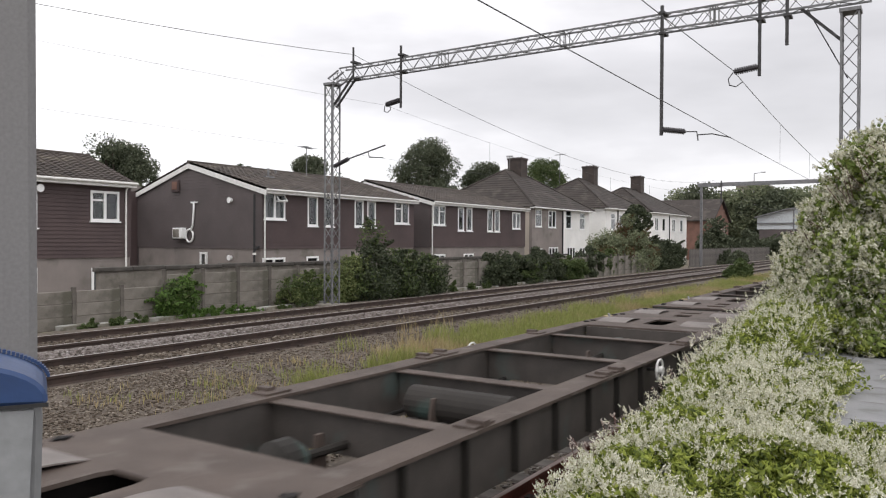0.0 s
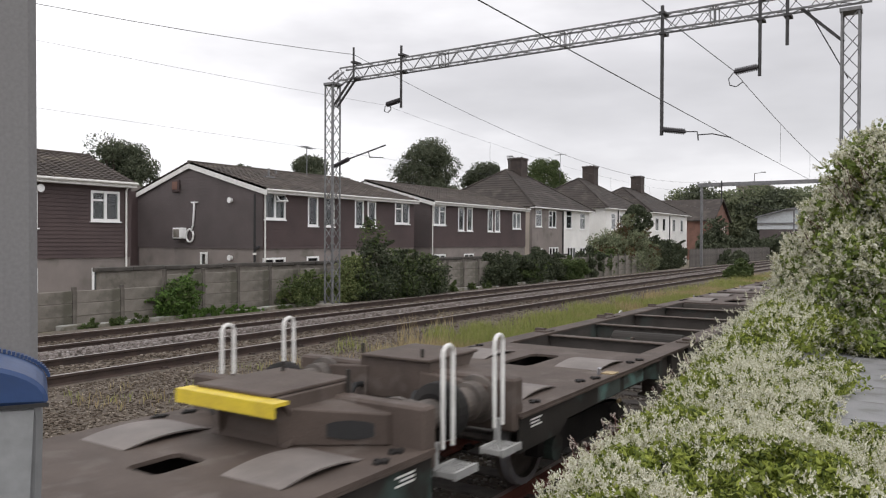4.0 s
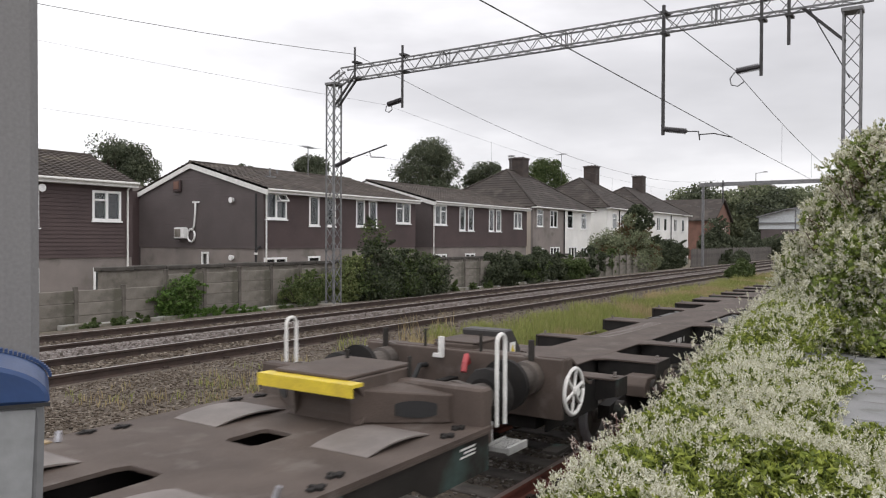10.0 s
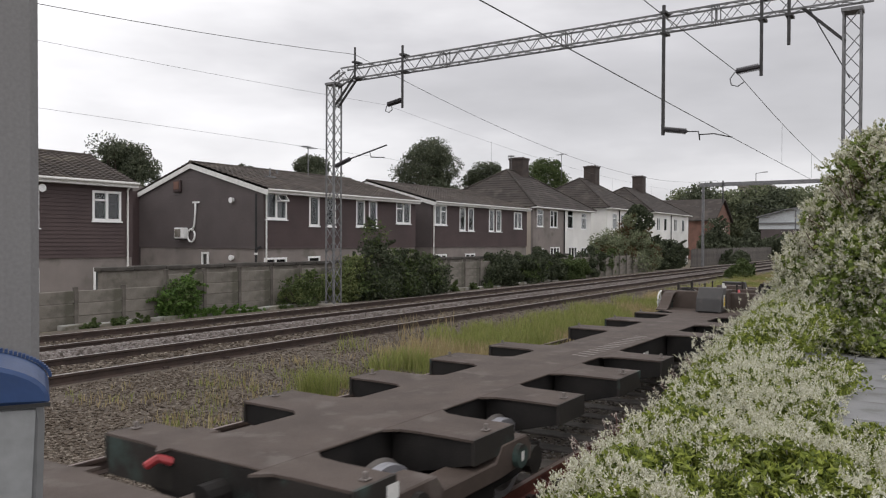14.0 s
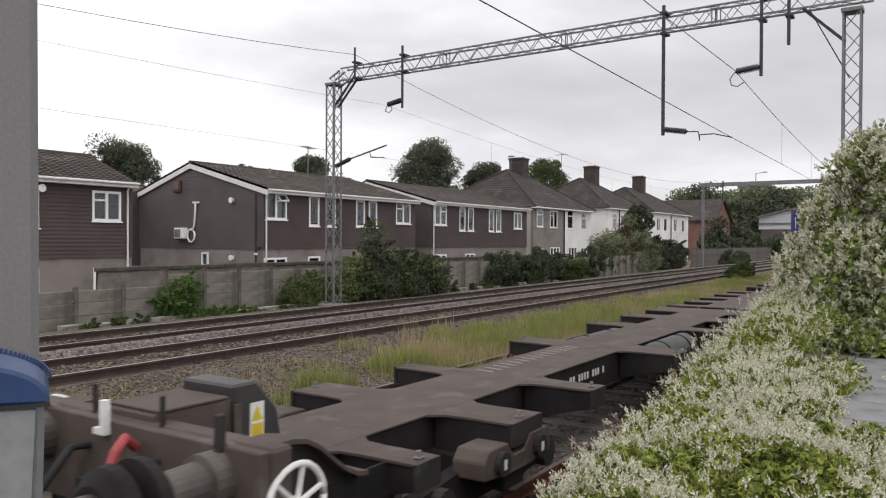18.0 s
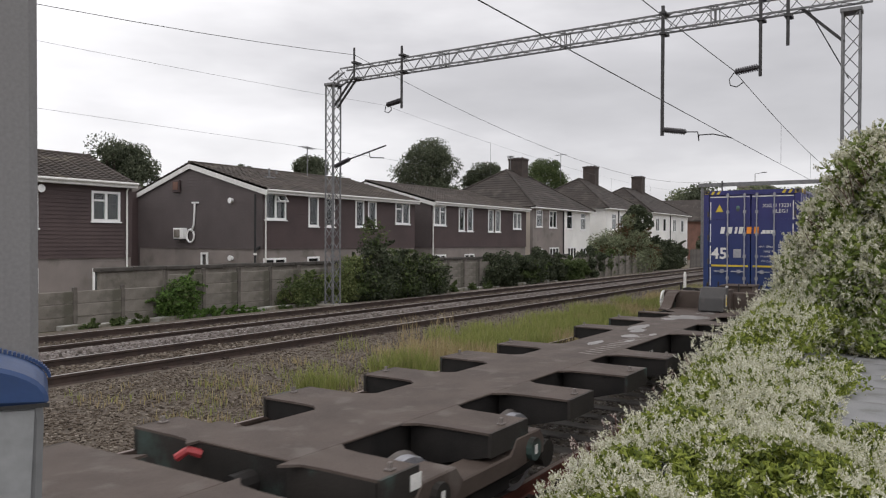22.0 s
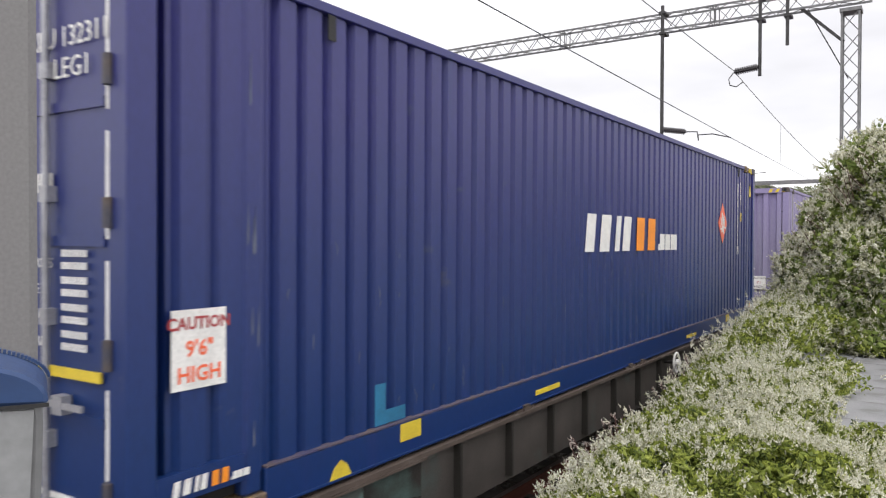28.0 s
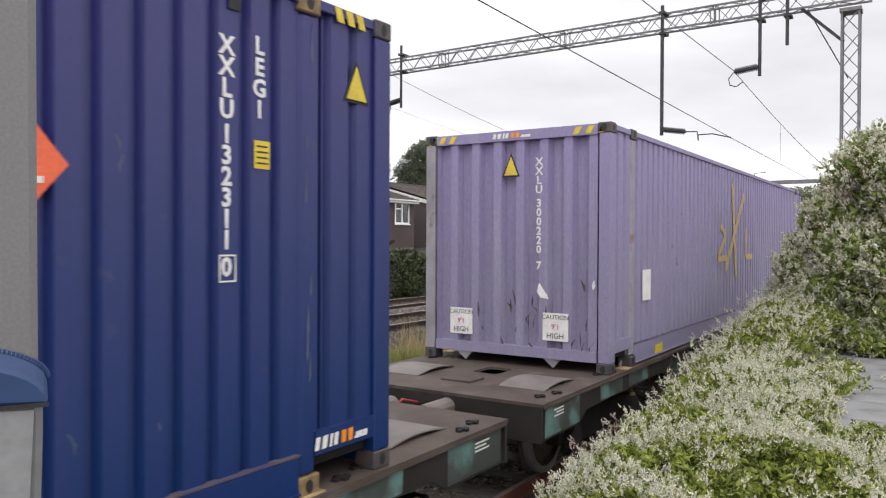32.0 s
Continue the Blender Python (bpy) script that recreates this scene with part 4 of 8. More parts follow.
def house_fittings():
    """Small things fixed to the brown terrace."""
    ac = thing("air_conditioner", "pale wall-mounted air conditioner with a looped white hose", "air conditioner", pose(25.5, 32.6, 2.75))
    part("case", boxes((-0.33, -0.03, -0.38, 0.38, -0.28, 0.28), bevel=0.03), M["upvc"], ac)
    part("grille", boxes((-0.35, -0.33, -0.15, 0.3, -0.2, 0.2)), M["concrete"], ac)
    for y in (-0.3, 0.3):
        part("bracket", boxes((-0.34, -0.02, y - 0.02, y + 0.02, -0.34, -0.28)), M["dark_steel"], ac)
    pts = [(-0.08, -1.0, 1.55), (-0.08, -1.0, 1.2), (-0.08, -0.92, 0.4), (-0.08, -0.75, 0.1)]
    pts += [(-0.10, -0.7 + 0.28 * math.cos(a), -0.12 + 0.33 * math.sin(a)) for a in [2.2 - 0.55 * k for k in range(12)]]
    part("hose", path(bmesh.new(), pts, 0.05, 8), M["upvc"], ac, "white insulated hose", smooth=True)
    part("hose_cap", boxes((-0.12, -0.02, -1.25, -0.8, 1.52, 1.6)), M["upvc"], ac)
    sat = thing("alarm_box", "dark red alarm box high on the gable", "alarm box", pose(25.5, 33.0, 5.2))
    part("case", boxes((-0.16, -0.03, -0.28, 0.28, -0.33, 0.3), bevel=0.03), M["clad"], sat)
    part("cover", boxes((-0.19, -0.16, -0.2, 0.2, -0.2, 0.2), bevel=0.01), M["brick"], sat)
    for x, y, z, n in ((25.5, 28.9, 4.35, "vent_cowl"), (25.5, 28.9, 1.55, "vent_cowl")):
        v = thing(n, "small white round wall vent", "vent", pose(x, y, z))
        part("pipe", rod(bmesh.new(), (-0.16, 0, 0), (-0.025, 0, 0), 0.11, 10), M["upvc"], v)
        part("rim", rod(bmesh.new(), (-0.19, 0, 0), (-0.16, 0, 0), 0.14, 10), M["upvc"], v)
    w = thing("gable_window", "small white window low on the gable wall", "window", pose(25.47, 30.9, 1.45, 0, 0, -90))
    window(w, pose(0, 0, 0), 0.5, 0.7, 1, curtain=False)
    v = thing("vent_cowl", "small white round wall vent", "vent", pose(15.35, 27.8, 4.3))
    part("pipe", rod(bmesh.new(), (0, -0.18, 0), (0, -0.03, 0), 0.12, 10), M["upvc"], v)
    part("rim", rod(bmesh.new(), (0, -0.21, 0), (0, -0.18, 0), 0.15, 10), M["upvc"], v)
    for x, y, z in ((28.6, 29.6, 6.05), (30.5, 31.0, 6.15), (16.2, 30.3, 6.1)):
        v = thing("roof_vent", "grey soil vent pipe on the tiled roof", "vent")
        part("pipe", rod(bmesh.new(), (x, y, z - 0.6), (x, y, z + 0.15), 0.06, 8), M["galv"], v)
        part("flashing", boxes((x - 0.3, x + 0.3, y - 0.15, y + 0.1, z - 0.35, z - 0.28)), M["galv"], v)
    for x, y, z, s, ang in ((62.2, 33.2, 8.4, 1.0, 30), (77.3, 35.0, 9.6, 1.3, 70), (33.5, 31.5, 6.3, 0.9, 20)):
        a = thing("tv_aerial", "thin television aerial on a mast", "aerial", pose(x, y, z, 0, 0, ang))
        part("mast", rod(bmesh.new(), (0, 0, -0.2), (0, 0, 1.9 * s), 0.03, 6), M["galv"], a)
        part("boom", rod(bmesh.new(), (-0.8, 0, 1.8 * s), (0.8, 0, 1.8 * s), 0.02, 6), M["galv"], a)
        for k in range(8):
            part("element", rods([((-0.7 + 0.2 * k, -0.3, 1.8 * s), (-0.7 + 0.2 * k, 0.3, 1.8 * s))], 0.012, 4), M["galv"], a)


house_fittings()


# ---- overhead line ----
def lattice(bm, a, b, w, h, bays, r=0.035, d=0.02, up=Vector((0, 0, 1))):
    """A four-chord lattice girder from a to b, w wide and h deep, with zigzag bracing on its four sides."""
    a, b = Vector(a), Vector(b)
    way = (b - a).normalized()
    side = way.cross(up).normalized() * (w / 2)
    high = side.cross(way).normalized() * (h / 2)
    corners = [side + high, high - side, -side - high, side - high]
    for c in corners:
        rod(bm, a + c, b + c, r, 4)
    for k in range(4):
        c0, c1 = corners[k], corners[(k + 1) % 4]
        for i in range(bays):
            p, q = a.lerp(b, i / bays), a.lerp(b, (i + 1) / bays)
            rod(bm, p + (c0 if i % 2 else c1), q + (c1 if i % 2 else c0), d, 4)
    return bm


def insulator(parent, a, b, r=0.085):
    bm = bmesh.new()
    a, b = Vector(a), Vector(b)
    rod(bm, a, b, r * 0.55, 8)
    for k in range(10):
        p = a.lerp(b, 0.08 + 0.84 * k / 9)
        d = (b - a).normalized() * 0.012
        rod(bm, p - d, p + d, r, 10)
    return part("insulator", bm, M["insulator"], parent, "dark ribbed insulator", smooth=False)


def gantry():
    X, top, yl, yr = GANTRY_X, 7.78, 17.25, 1.72
    g = thing("overhead_line_gantry", "grey steel lattice portal carrying overhead wires across the tracks", "gantry")
    for y, z in ((yl, 0.25), (yr, 0.3)):
        mast = part("mast", lattice(bmesh.new(), (X, y, z), (X, y, top - 0.1), 0.35, 0.35, 17, 0.03, 0.014, Vector((1, 0, 0))), M["galv"], g)
        part("foot", boxes((X - 0.4, X + 0.4, y - 0.4, y + 0.4, z - 0.5, z + 0.03), bevel=0.03), M["concrete"], g, "concrete footing")
        part("mast_cap", boxes((X - 0.22, X + 0.22, y - 0.22, y + 0.22, top - 0.12, top - 0.04)), M["galv"], mast)
    b0, b1 = Vector((X, yl - 0.45, top + 0.18)), Vector((X, yr - 0.4, top + 0.325))
    part("boom", lattice(bmesh.new(), b0, b1, 0.34, 0.40, 46, 0.03, 0.012), M["galv"], g)
    for k in (0.26, 0.52, 0.78):
        p = b0.lerp(b1, k)
        for d in (-0.06, 0.06):
            part("boom_splice", path(bmesh.new(), [(X + a, p.y + d, p.z + c) for a, c in ((-0.19, -0.22), (0.19, -0.22), (0.19, 0.22), (-0.19, 0.22), (-0.19, -0.22))], 0.016, 4), M["galv"], g)
    part("haunch", lattice(bmesh.new(), (X, yl, top - 0.05), (X, yl - 0.45, top + 0.18), 0.28, 0.34, 2, 0.03, 0.012), M["galv"], g)
    part("knee_brace", rods([((X - 0.1, yl - 0.1, top - 0.85), (X - 0.1, yl - 1.0, top + 0.1)), ((X + 0.1, yl - 0.1, top - 0.85), (X + 0.1, yl - 1.0, top + 0.1))], 0.04, 4), M["dark_steel"], g)
    part("knee_brace", rods([((X, yr + 0.15, top - 0.75), (X, yr + 1.05, top + 0.15))], 0.045, 4), M["dark_steel"], g)
    part("stay", rods([((X, yr + 0.9, top + 0.1), (X, yr + 0.05, top - 1.6))], 0.014, 5), M["dark_steel"], g)
    x = X - 0.25
    for y, z0, z1, r in ((16.13, 7.75, 8.75, 0.035), (14.2, 6.6, 8.55, 0.04), (5.96, 5.15, 8.45, 0.045), (3.62, 6.4, 8.4, 0.04), (3.02, 7.05, 8.4, 0.04)):
        part("drop_post", rods([((x, y, z0), (x, y, z1))], r, 8), M["dark_steel"], g)
        part("clamp", boxes((x - 0.06, x + 0.3, y - 0.08, y + 0.08, top - 0.06, top), (x - 0.06, x + 0.3, y - 0.08, y + 0.08, top + 0.46, top + 0.52)), M["dark_steel"], g)
    insulator(g, (x, 14.22, 6.85), (x, 14.78, 6.75))
    insulator(g, (x, 5.95, 5.3), (x, 5.35, 5.2), 0.075)
    insulator(g, (x, 3.65, 6.62), (x, 4.2, 6.56))
    insulator(g, (x, 16.95, 4.9), (x, 16.3, 5.12), 0.075)
    part("registration_arm", path(bmesh.new(), [(x, 16.3, 5.12), (x, 14.81, 5.47)], 0.025, 6), M["dark_steel"], g)
    part("steady_arm", path(bmesh.new(), [(x, 15.5, 5.3), (x, 15.45, 5.12), (x, 14.9, 5.08)], 0.016, 6), M["dark_steel"], g)
    part("steady_arm", path(bmesh.new(), [(x, 5.35, 5.2), (x, 5.07, 5.18), (x, 5.04, 4.96), (x, 5.04, 5.1), (x, 4.7, 5.1), (x, 4.26, 4.98)], 0.016, 6), M["dark_steel"], g)
    part("jumper", path(bmesh.new(), [(x, 14.82, 6.72), (x, 14.86, 6.55), (x, 14.72, 6.5), (x, 14.6, 6.58), (x, 14.62, 6.68)], 0.016, 5), M["wire"], g)
    part("jumper", path(bmesh.new(), [(x, 4.22, 6.55), (x, 4.33, 6.4), (x, 4.3, 6.25), (x, 4.15, 6.2), (x, 4.0, 6.3)], 0.014, 5), M["wire"], g)


gantry()


def plain_gantry(X, y0, y1, top, label):
    g = thing("plain_gantry", label, "gantry")
    for y in (y0, y1):
        part("mast", boxes((X - 0.10, X + 0.10, y - 0.10, y + 0.10, -0.3, top), (X - 0.15, X + 0.15, y - 0.04, y + 0.04, -0.3, top)), M["galv"], g)
    part("beam", boxes((X - 0.14, X + 0.14, y0 - 0.3, y1 + 0.3, top + 0.04, top + 0.36)), M["galv"], g)
    for y in (5.5, 15.6):
        part("drop_post", rods([((X - 0.2, y, top - 1.4), (X - 0.2, y, top + 0.5))], 0.06, 6), M["dark_steel"], g)


plain_gantry(67.7, 1.0, 17.3, 7.15, "plain grey steel portal over the tracks in the distance")
plain_gantry(118.0, 1.0, 17.3, 7.0, "far grey steel portal over the tracks")


def wires():
    def sag(a, b, drop, n=24):
        a, b = Vector(a), Vector(b)
        return [a.lerp(b, k / n) - Vector((0, 0, drop * 4 * (k / n) * (1 - k / n))) for k in range(n + 1)]
    gx = GANTRY_X - 0.25
    rows = [
        ("catenary_wire", "near track catenary wire", [(-30, 4.3, 6.8), (gx, 4.22, 6.6), (67.5, 4.3, 6.5), (118, 4.3, 6.5)], (0.25, 0.85, 0.85), 0.009),
        ("contact_wire", "near track contact wire", [(-30, 3.4, 5.0), (gx, 4.26, 4.97), (67.5, 4.5, 4.95), (118, 4.3, 4.9)], (0.04, 0.04, 0.04), 0.008),
        ("catenary_wire", "far track catenary wire", [(-30, 14.9, 6.75), (gx, 14.85, 6.75), (67.5, 14.8, 6.6), (118, 14.8, 6.5)], (0.6, 0.9, 0.9), 0.0036),
        ("contact_wire", "far track contact wire", [(-30, 14.8, 5.0), (gx, 14.9, 5.06), (67.5, 14.8, 5.0), (118, 14.8, 5.0)], (0.05, 0.05, 0.05), 0.0032),
        ("feeder_wire", "bare feeder wire on the gantry top", [(-30, 16.3, 8.5), (gx, 16.13, 8.52), (67.5, 16.2, 7.7), (118, 16.3, 7.6)], (1.6, 1.5, 1.4), 0.0085),
    ]
    for name, label, pts, drop, r in rows:
        bm = bmesh.new()
        for a, b, d in zip(pts, pts[1:], drop):
            path(bm, sag(a, b, d), r, 5)
        solo(name, bm, M["wire"], "thin dark " + label, "wire")
    for y, zc, zt, dl in ((4.26, 4.96, 6.6, 0.25), (14.87, 5.04, 6.75, 0.6)):
        for k in range(1, 7):
            x = GANTRY_X + k * 6.6
            q = (x - GANTRY_X) / 48
            solo("dropper_wire", rod(bmesh.new(), (x, y, zc), (x, y, zt - 3.5 * q * (1 - q)), 0.005, 4), M["wire"], "thin dropper between catenary and contact wire", "wire", group="droppers of the overhead line")


wires()


# ---- plants ----
def leaf_mesh(name, pts, size, mat, parent, rng, label="", aspect=0.55, lift=None):
    """Folded leaves at the given places, as one mesh; lift: directions that their faces lean towards."""
    n = len(pts)
    a = rng.normal(size=(n, 3)); a /= np.linalg.norm(a, axis=1)[:, None]
    up = rng.normal(size=(n, 3)) if lift is None else lift + rng.normal(size=(n, 3)) * 0.45
    b = np.cross(a, up); b /= np.linalg.norm(b, axis=1)[:, None]
    s = size * rng.uniform(0.6, 1.3, (n, 1))
    tip, tail, left, right = pts + a * s, pts - a * s, pts + b * s * aspect, pts - b * s * aspect
    up = np.cross(a, b) * s * 0.25
    v = np.stack([tail, left + up, tip, right + up], 1).reshape(-1, 3)
    k = np.arange(n)[:, None] * 4
    f = np.concatenate([k + [0, 1, 2], k + [0, 2, 3]])
    me = bpy.data.meshes.new(name)
    me.from_pydata(v.tolist(), [], f.tolist())
    me.materials.append(mat)
    ob = new(name, me)
    ob.parent = parent
    return tagged(ob, label)


def leaf_cloud(places, size, mat, name, parent, label="", aspect=0.55):
    """Many small folded leaves round the given (place, radius, count) clumps, as one mesh."""
    rng = np.random.default_rng(len(places) * 7 + int(size * 1000))
    pts = []
    for p, r, n in places:
        d = rng.normal(size=(n, 3))
        d /= np.linalg.norm(d, axis=1)[:, None]
        pts.append(np.array(p) + d * (r * rng.uniform(0.35, 1.0, (n, 1)) ** 0.6) * (1, 1, 0.85))
    return leaf_mesh(name, np.concatenate(pts), size, mat, parent, rng, label, aspect)


def tree(name, label, x, y, z0, height, radius, mat, trunk=0.4, clumps=90, leaves=120, leaf=0.2, seed=1, kind="tree"):
    r = random.Random(seed)
    t = thing(name, label, kind, pose(x, y, z0))
    bm = bmesh.new()
    rod(bm, (0, 0, -0.2), (0, 0, height * trunk), radius * 0.09, 8, radius * 0.06)
    places = []
    for i in range(clumps):
        a, h = r.uniform(0, math.tau), r.uniform(0, 1)
        w = radius * (0.45 + 0.55 * math.sin(math.pi * min(1, 0.18 + h * 0.8))) * r.uniform(0.35, 0.95)
        p = Vector((w * math.cos(a), w * math.sin(a), height * (trunk * 0.7 + (1 - trunk * 0.7) * (0.1 + 0.82 * h))))
        places.append((tuple(p), radius * r.uniform(0.2, 0.46), leaves))
        if i % 3 == 0:
            rod(bm, (0, 0, height * trunk * r.uniform(0.6, 1.0)), p, radius * 0.03, 5, radius * 0.008)
    part("trunk", bm, M["bark"], t)
    leaf_cloud(places, leaf, mat, "crown", t)
    return t


def shrub(name, label, x, y, z0, rx, ry, h, mat, clumps=40, leaves=140, leaf=0.09, seed=1, second=None, square=0.0, spikes=14):
    """A bush of leafy clumps on woody stems, with long shoots that break its outline; square: how flat its top is."""
    r = random.Random(seed)
    t = thing(name, label, "shrub", pose(x, y, z0))
    bm = bmesh.new()
    places, tips = [], []
    for i in range(clumps):
        a, q = r.uniform(0, math.tau), math.sqrt(r.random())
        k = r.random()
        px, py = rx * q * math.cos(a), ry * q * math.sin(a)
        lump = 0.75 + 0.55 * noise.noise(Vector((px * 1.6 / max(0.6, h * 0.4), seed * 1.7, 0.3)))
        top = h * (1 - (0.55 - 0.45 * square) * q ** (2 + 3 * square)) * lump * r.uniform(0.8, 1.1)
        p = (px, py, 0.1 * h + max(0.0, top - 0.1 * h) * k)
        places.append((p, 0.19 * h * r.uniform(0.5, 1.15), leaves))
        if k > 0.5:
            tips.append((px, py, p[2]))
        if i % 4 == 0:
            rod(bm, (r.uniform(-0.2, 0.2) * rx, r.uniform(-0.2, 0.2) * ry, -0.05), p, 0.02 * h, 5, 0.005 * h)
    for i in range(spikes):
        p = Vector(r.choice(tips))
        d = Vector((p.x / rx * 0.7 + r.uniform(-0.6, 0.6), -0.3 + r.uniform(-0.5, 0.4), r.uniform(0.3, 1.1) * (1 - square))).normalized() * h * r.uniform(0.18, 0.36)
        bend = Vector((0, 0, -0.3 * d.length))
        rod(bm, p, p + d + bend, 0.006 * h, 5, 0.003 * h)
        for q in range(7):
            k = (q + 1) / 7
            places.append((tuple(p + d * k + bend * k * k), 0.05 * h * (1.25 - k), max(6, leaves // 9)))
    part("woody_base", bm, M["bark"], t)
    r.shuffle(places)
    cut = int(len(places) * 0.3) if second else 0
    leaf_cloud(places[cut:], leaf, mat, "foliage", t)
    if second:
        leaf_cloud(places[:cut], leaf, second, "sunlit_foliage", t, "paler yellow-green leaves")
    return t


M["leaf_feather"] = island_material("yellow_green_leaves", [(0.10, 0.13, 0.05), (0.17, 0.20, 0.075), (0.22, 0.25, 0.10), (0.075, 0.10, 0.04)], 0.7, trans=0.25)
# Distance haze is mixed into far_leaf's paler tones.
M["far_leaf"] = island_material("hazy_leaves", [(0.11, 0.13, 0.075), (0.17, 0.19, 0.11), (0.22, 0.24, 0.15), (0.14, 0.16, 0.095)], 0.8, trans=0.25)
tree("broadleaf_tree", "dark green tree behind the brown houses", 36.3, 53.9, -0.5, 10.7, 3.3, M["tree_leaf"], seed=2, leaf=0.105, clumps=80, leaves=380)
tree("broadleaf_tree", "low dark green tree above the roof ridge", 51.3, 47.6, -0.5, 10.6, 2.7, M["tree_leaf"], seed=5, leaf=0.105, clumps=70, leaves=380)
tree("broadleaf_tree", "small dark treetop above the tiled roof", 47.0, 51.8, -0.5, 9.8, 1.3, M["tree_leaf"], seed=3, leaf=0.105, clumps=30, leaves=380)
tree("broadleaf_tree", "dark green rounded tree standing above the terrace roof", 62.0, 42.3, -0.5, 12.9, 3.2, M["tree_leaf"], seed=6, clumps=95, leaf=0.105, leaves=380)
tree("broadleaf_tree", "dark pointed tree between the terrace and the chimneys", 69.3, 40.0, -0.5, 11.3, 2.5, M["tree_leaf"], seed=7, leaf=0.105, leaves=380)
tree("broadleaf_tree", "green tree behind the grey house roof", 85.8, 40.8, -0.5, 13.1, 3.1, M["leaf_mid"], seed=8, leaf=0.105, leaves=380)
shrub("trackside_shrub", "large dark green bush beside the gantry mast", 24.3, 17.95, 0.1, 2.8, 0.9, 3.15, M["leaf"], 130, 260, 0.06, 11, M["leaf_mid"], spikes=46)
shrub("trackside_shrub", "yellow-green feathery bush behind the gantry mast", 21.5, 18.15, 0.1, 1.2, 0.4, 2.6, M["leaf_feather"], 50, 150, 0.05, 15, spikes=26)
shrub("trackside_shrub", "thin green bush at the foot of the gantry mast", 19.0, 18.2, 0.1, 1.0, 0.4, 1.75, M["leaf_mid"], 34, 130, 0.042, 12, M["leaf_feather"], spikes=26)
shrub("ivy", "bright green ivy hanging over the concrete fence", 14.2, 18.42, 0.12, 0.52, 0.16, 1.95, M["ivy"], 90, 120, 0.045, 13, M["leaf_mid"], square=0.6, spikes=30)
shrub("ivy", "trailing green ivy along the fence foot", 15.6, 18.1, 0.12, 1.6, 0.14, 0.42, M["ivy"], 60, 60, 0.045, 14, spikes=34)
for i, (x, h) in enumerate(((11.25, 0.42), (12.1, 0.5), (12.75, 0.36), (18.2, 0.4), (28.5, 0.7), (30.2, 0.8), (31.6, 0.6))):
    shrub("weed_clump", "small green weed at the fence foot", x, 18.05, 0.12, 0.22 + 0.02 * i, 0.12, h, M["leaf_mid"], 12, 50, 0.04, 70 + i, spikes=8)
for i, (x, y, rx, h, mat) in enumerate(((33.3, 18.4, 1.4, 1.85, "leaf"), (36.6, 18.5, 1.6, 1.95, "leaf"), (39.3, 18.6, 1.8, 1.85, "leaf"), (42.5, 18.6, 2.2, 1.6, "leaf_mid"), (46.0, 18.9, 2.2, 1.75, "leaf"), (49.6, 19.2, 2.4, 1.9, "leaf_mid"))):
    shrub("ivy_hedge", "dark ivy and brambles over the trackside fence", x, y, 0.1, rx, 0.6, h, M[mat], 80, 170, 0.07, 20 + i, M["leaf_mid"] if i % 2 else None, square=0.85, spikes=30)
shrub("tall_shrub", "tall bush with rust-tinged leaves beside the track", 56.0, 20.0, 0.1, 4.6, 1.6, 4.5, M["far_leaf"], 150, 260, 0.085, 31, M["leaf_rust"], spikes=40)
shrub("tall_shrub", "dark green tall bush beside the track", 67.5, 20.8, 0.0, 5.0, 1.6, 3.4, M["leaf"], 100, 240, 0.1, 32, spikes=40)
tree("broadleaf_tree", "dark green tree before the white house", 71.0, 24.2, -0.5, 6.7, 1.25, M["leaf"], seed=33, clumps=50, leaf=0.18)
for i in range(16):
    tree("broadleaf_tree", "green tree in the distant wood", 150 + 11 * (i // 8) + random.uniform(-3, 3), 13 + (i % 8) * 3.9 + random.uniform(-1, 1), -0.5, random.uniform(11.5, 13.5), random.uniform(4.5, 6.5), M["far_leaf"] if i % 3 else M["tree_leaf"], seed=50 + i, clumps=50, leaves=130, leaf=0.32)
shrub("trackside_shrub", "small yellow-green bush between the tracks", 47.5, 10.0, 0.1, 1.3, 0.7, 1.7, M["leaf_mid"], 30, 120, 0.09, 41)
for i, (x, y) in enumerate(((112, 15.5), (116, 19), (108, 21.5), (100, 23.5))):
    shrub("tall_shrub", "dark bushes before the distant shed", x, y, 0.0, 3.0, 2.4, 4.6 + 0.3 * i, M["tree_leaf"], 50, 150, 0.2, 60 + i)
shrub("tall_shrub", "dark undergrowth under the distant portal", 84, 18.3, 0.0, 5.0, 1.2, 1.9, M["tree_leaf"], 60, 170, 0.16, 42)


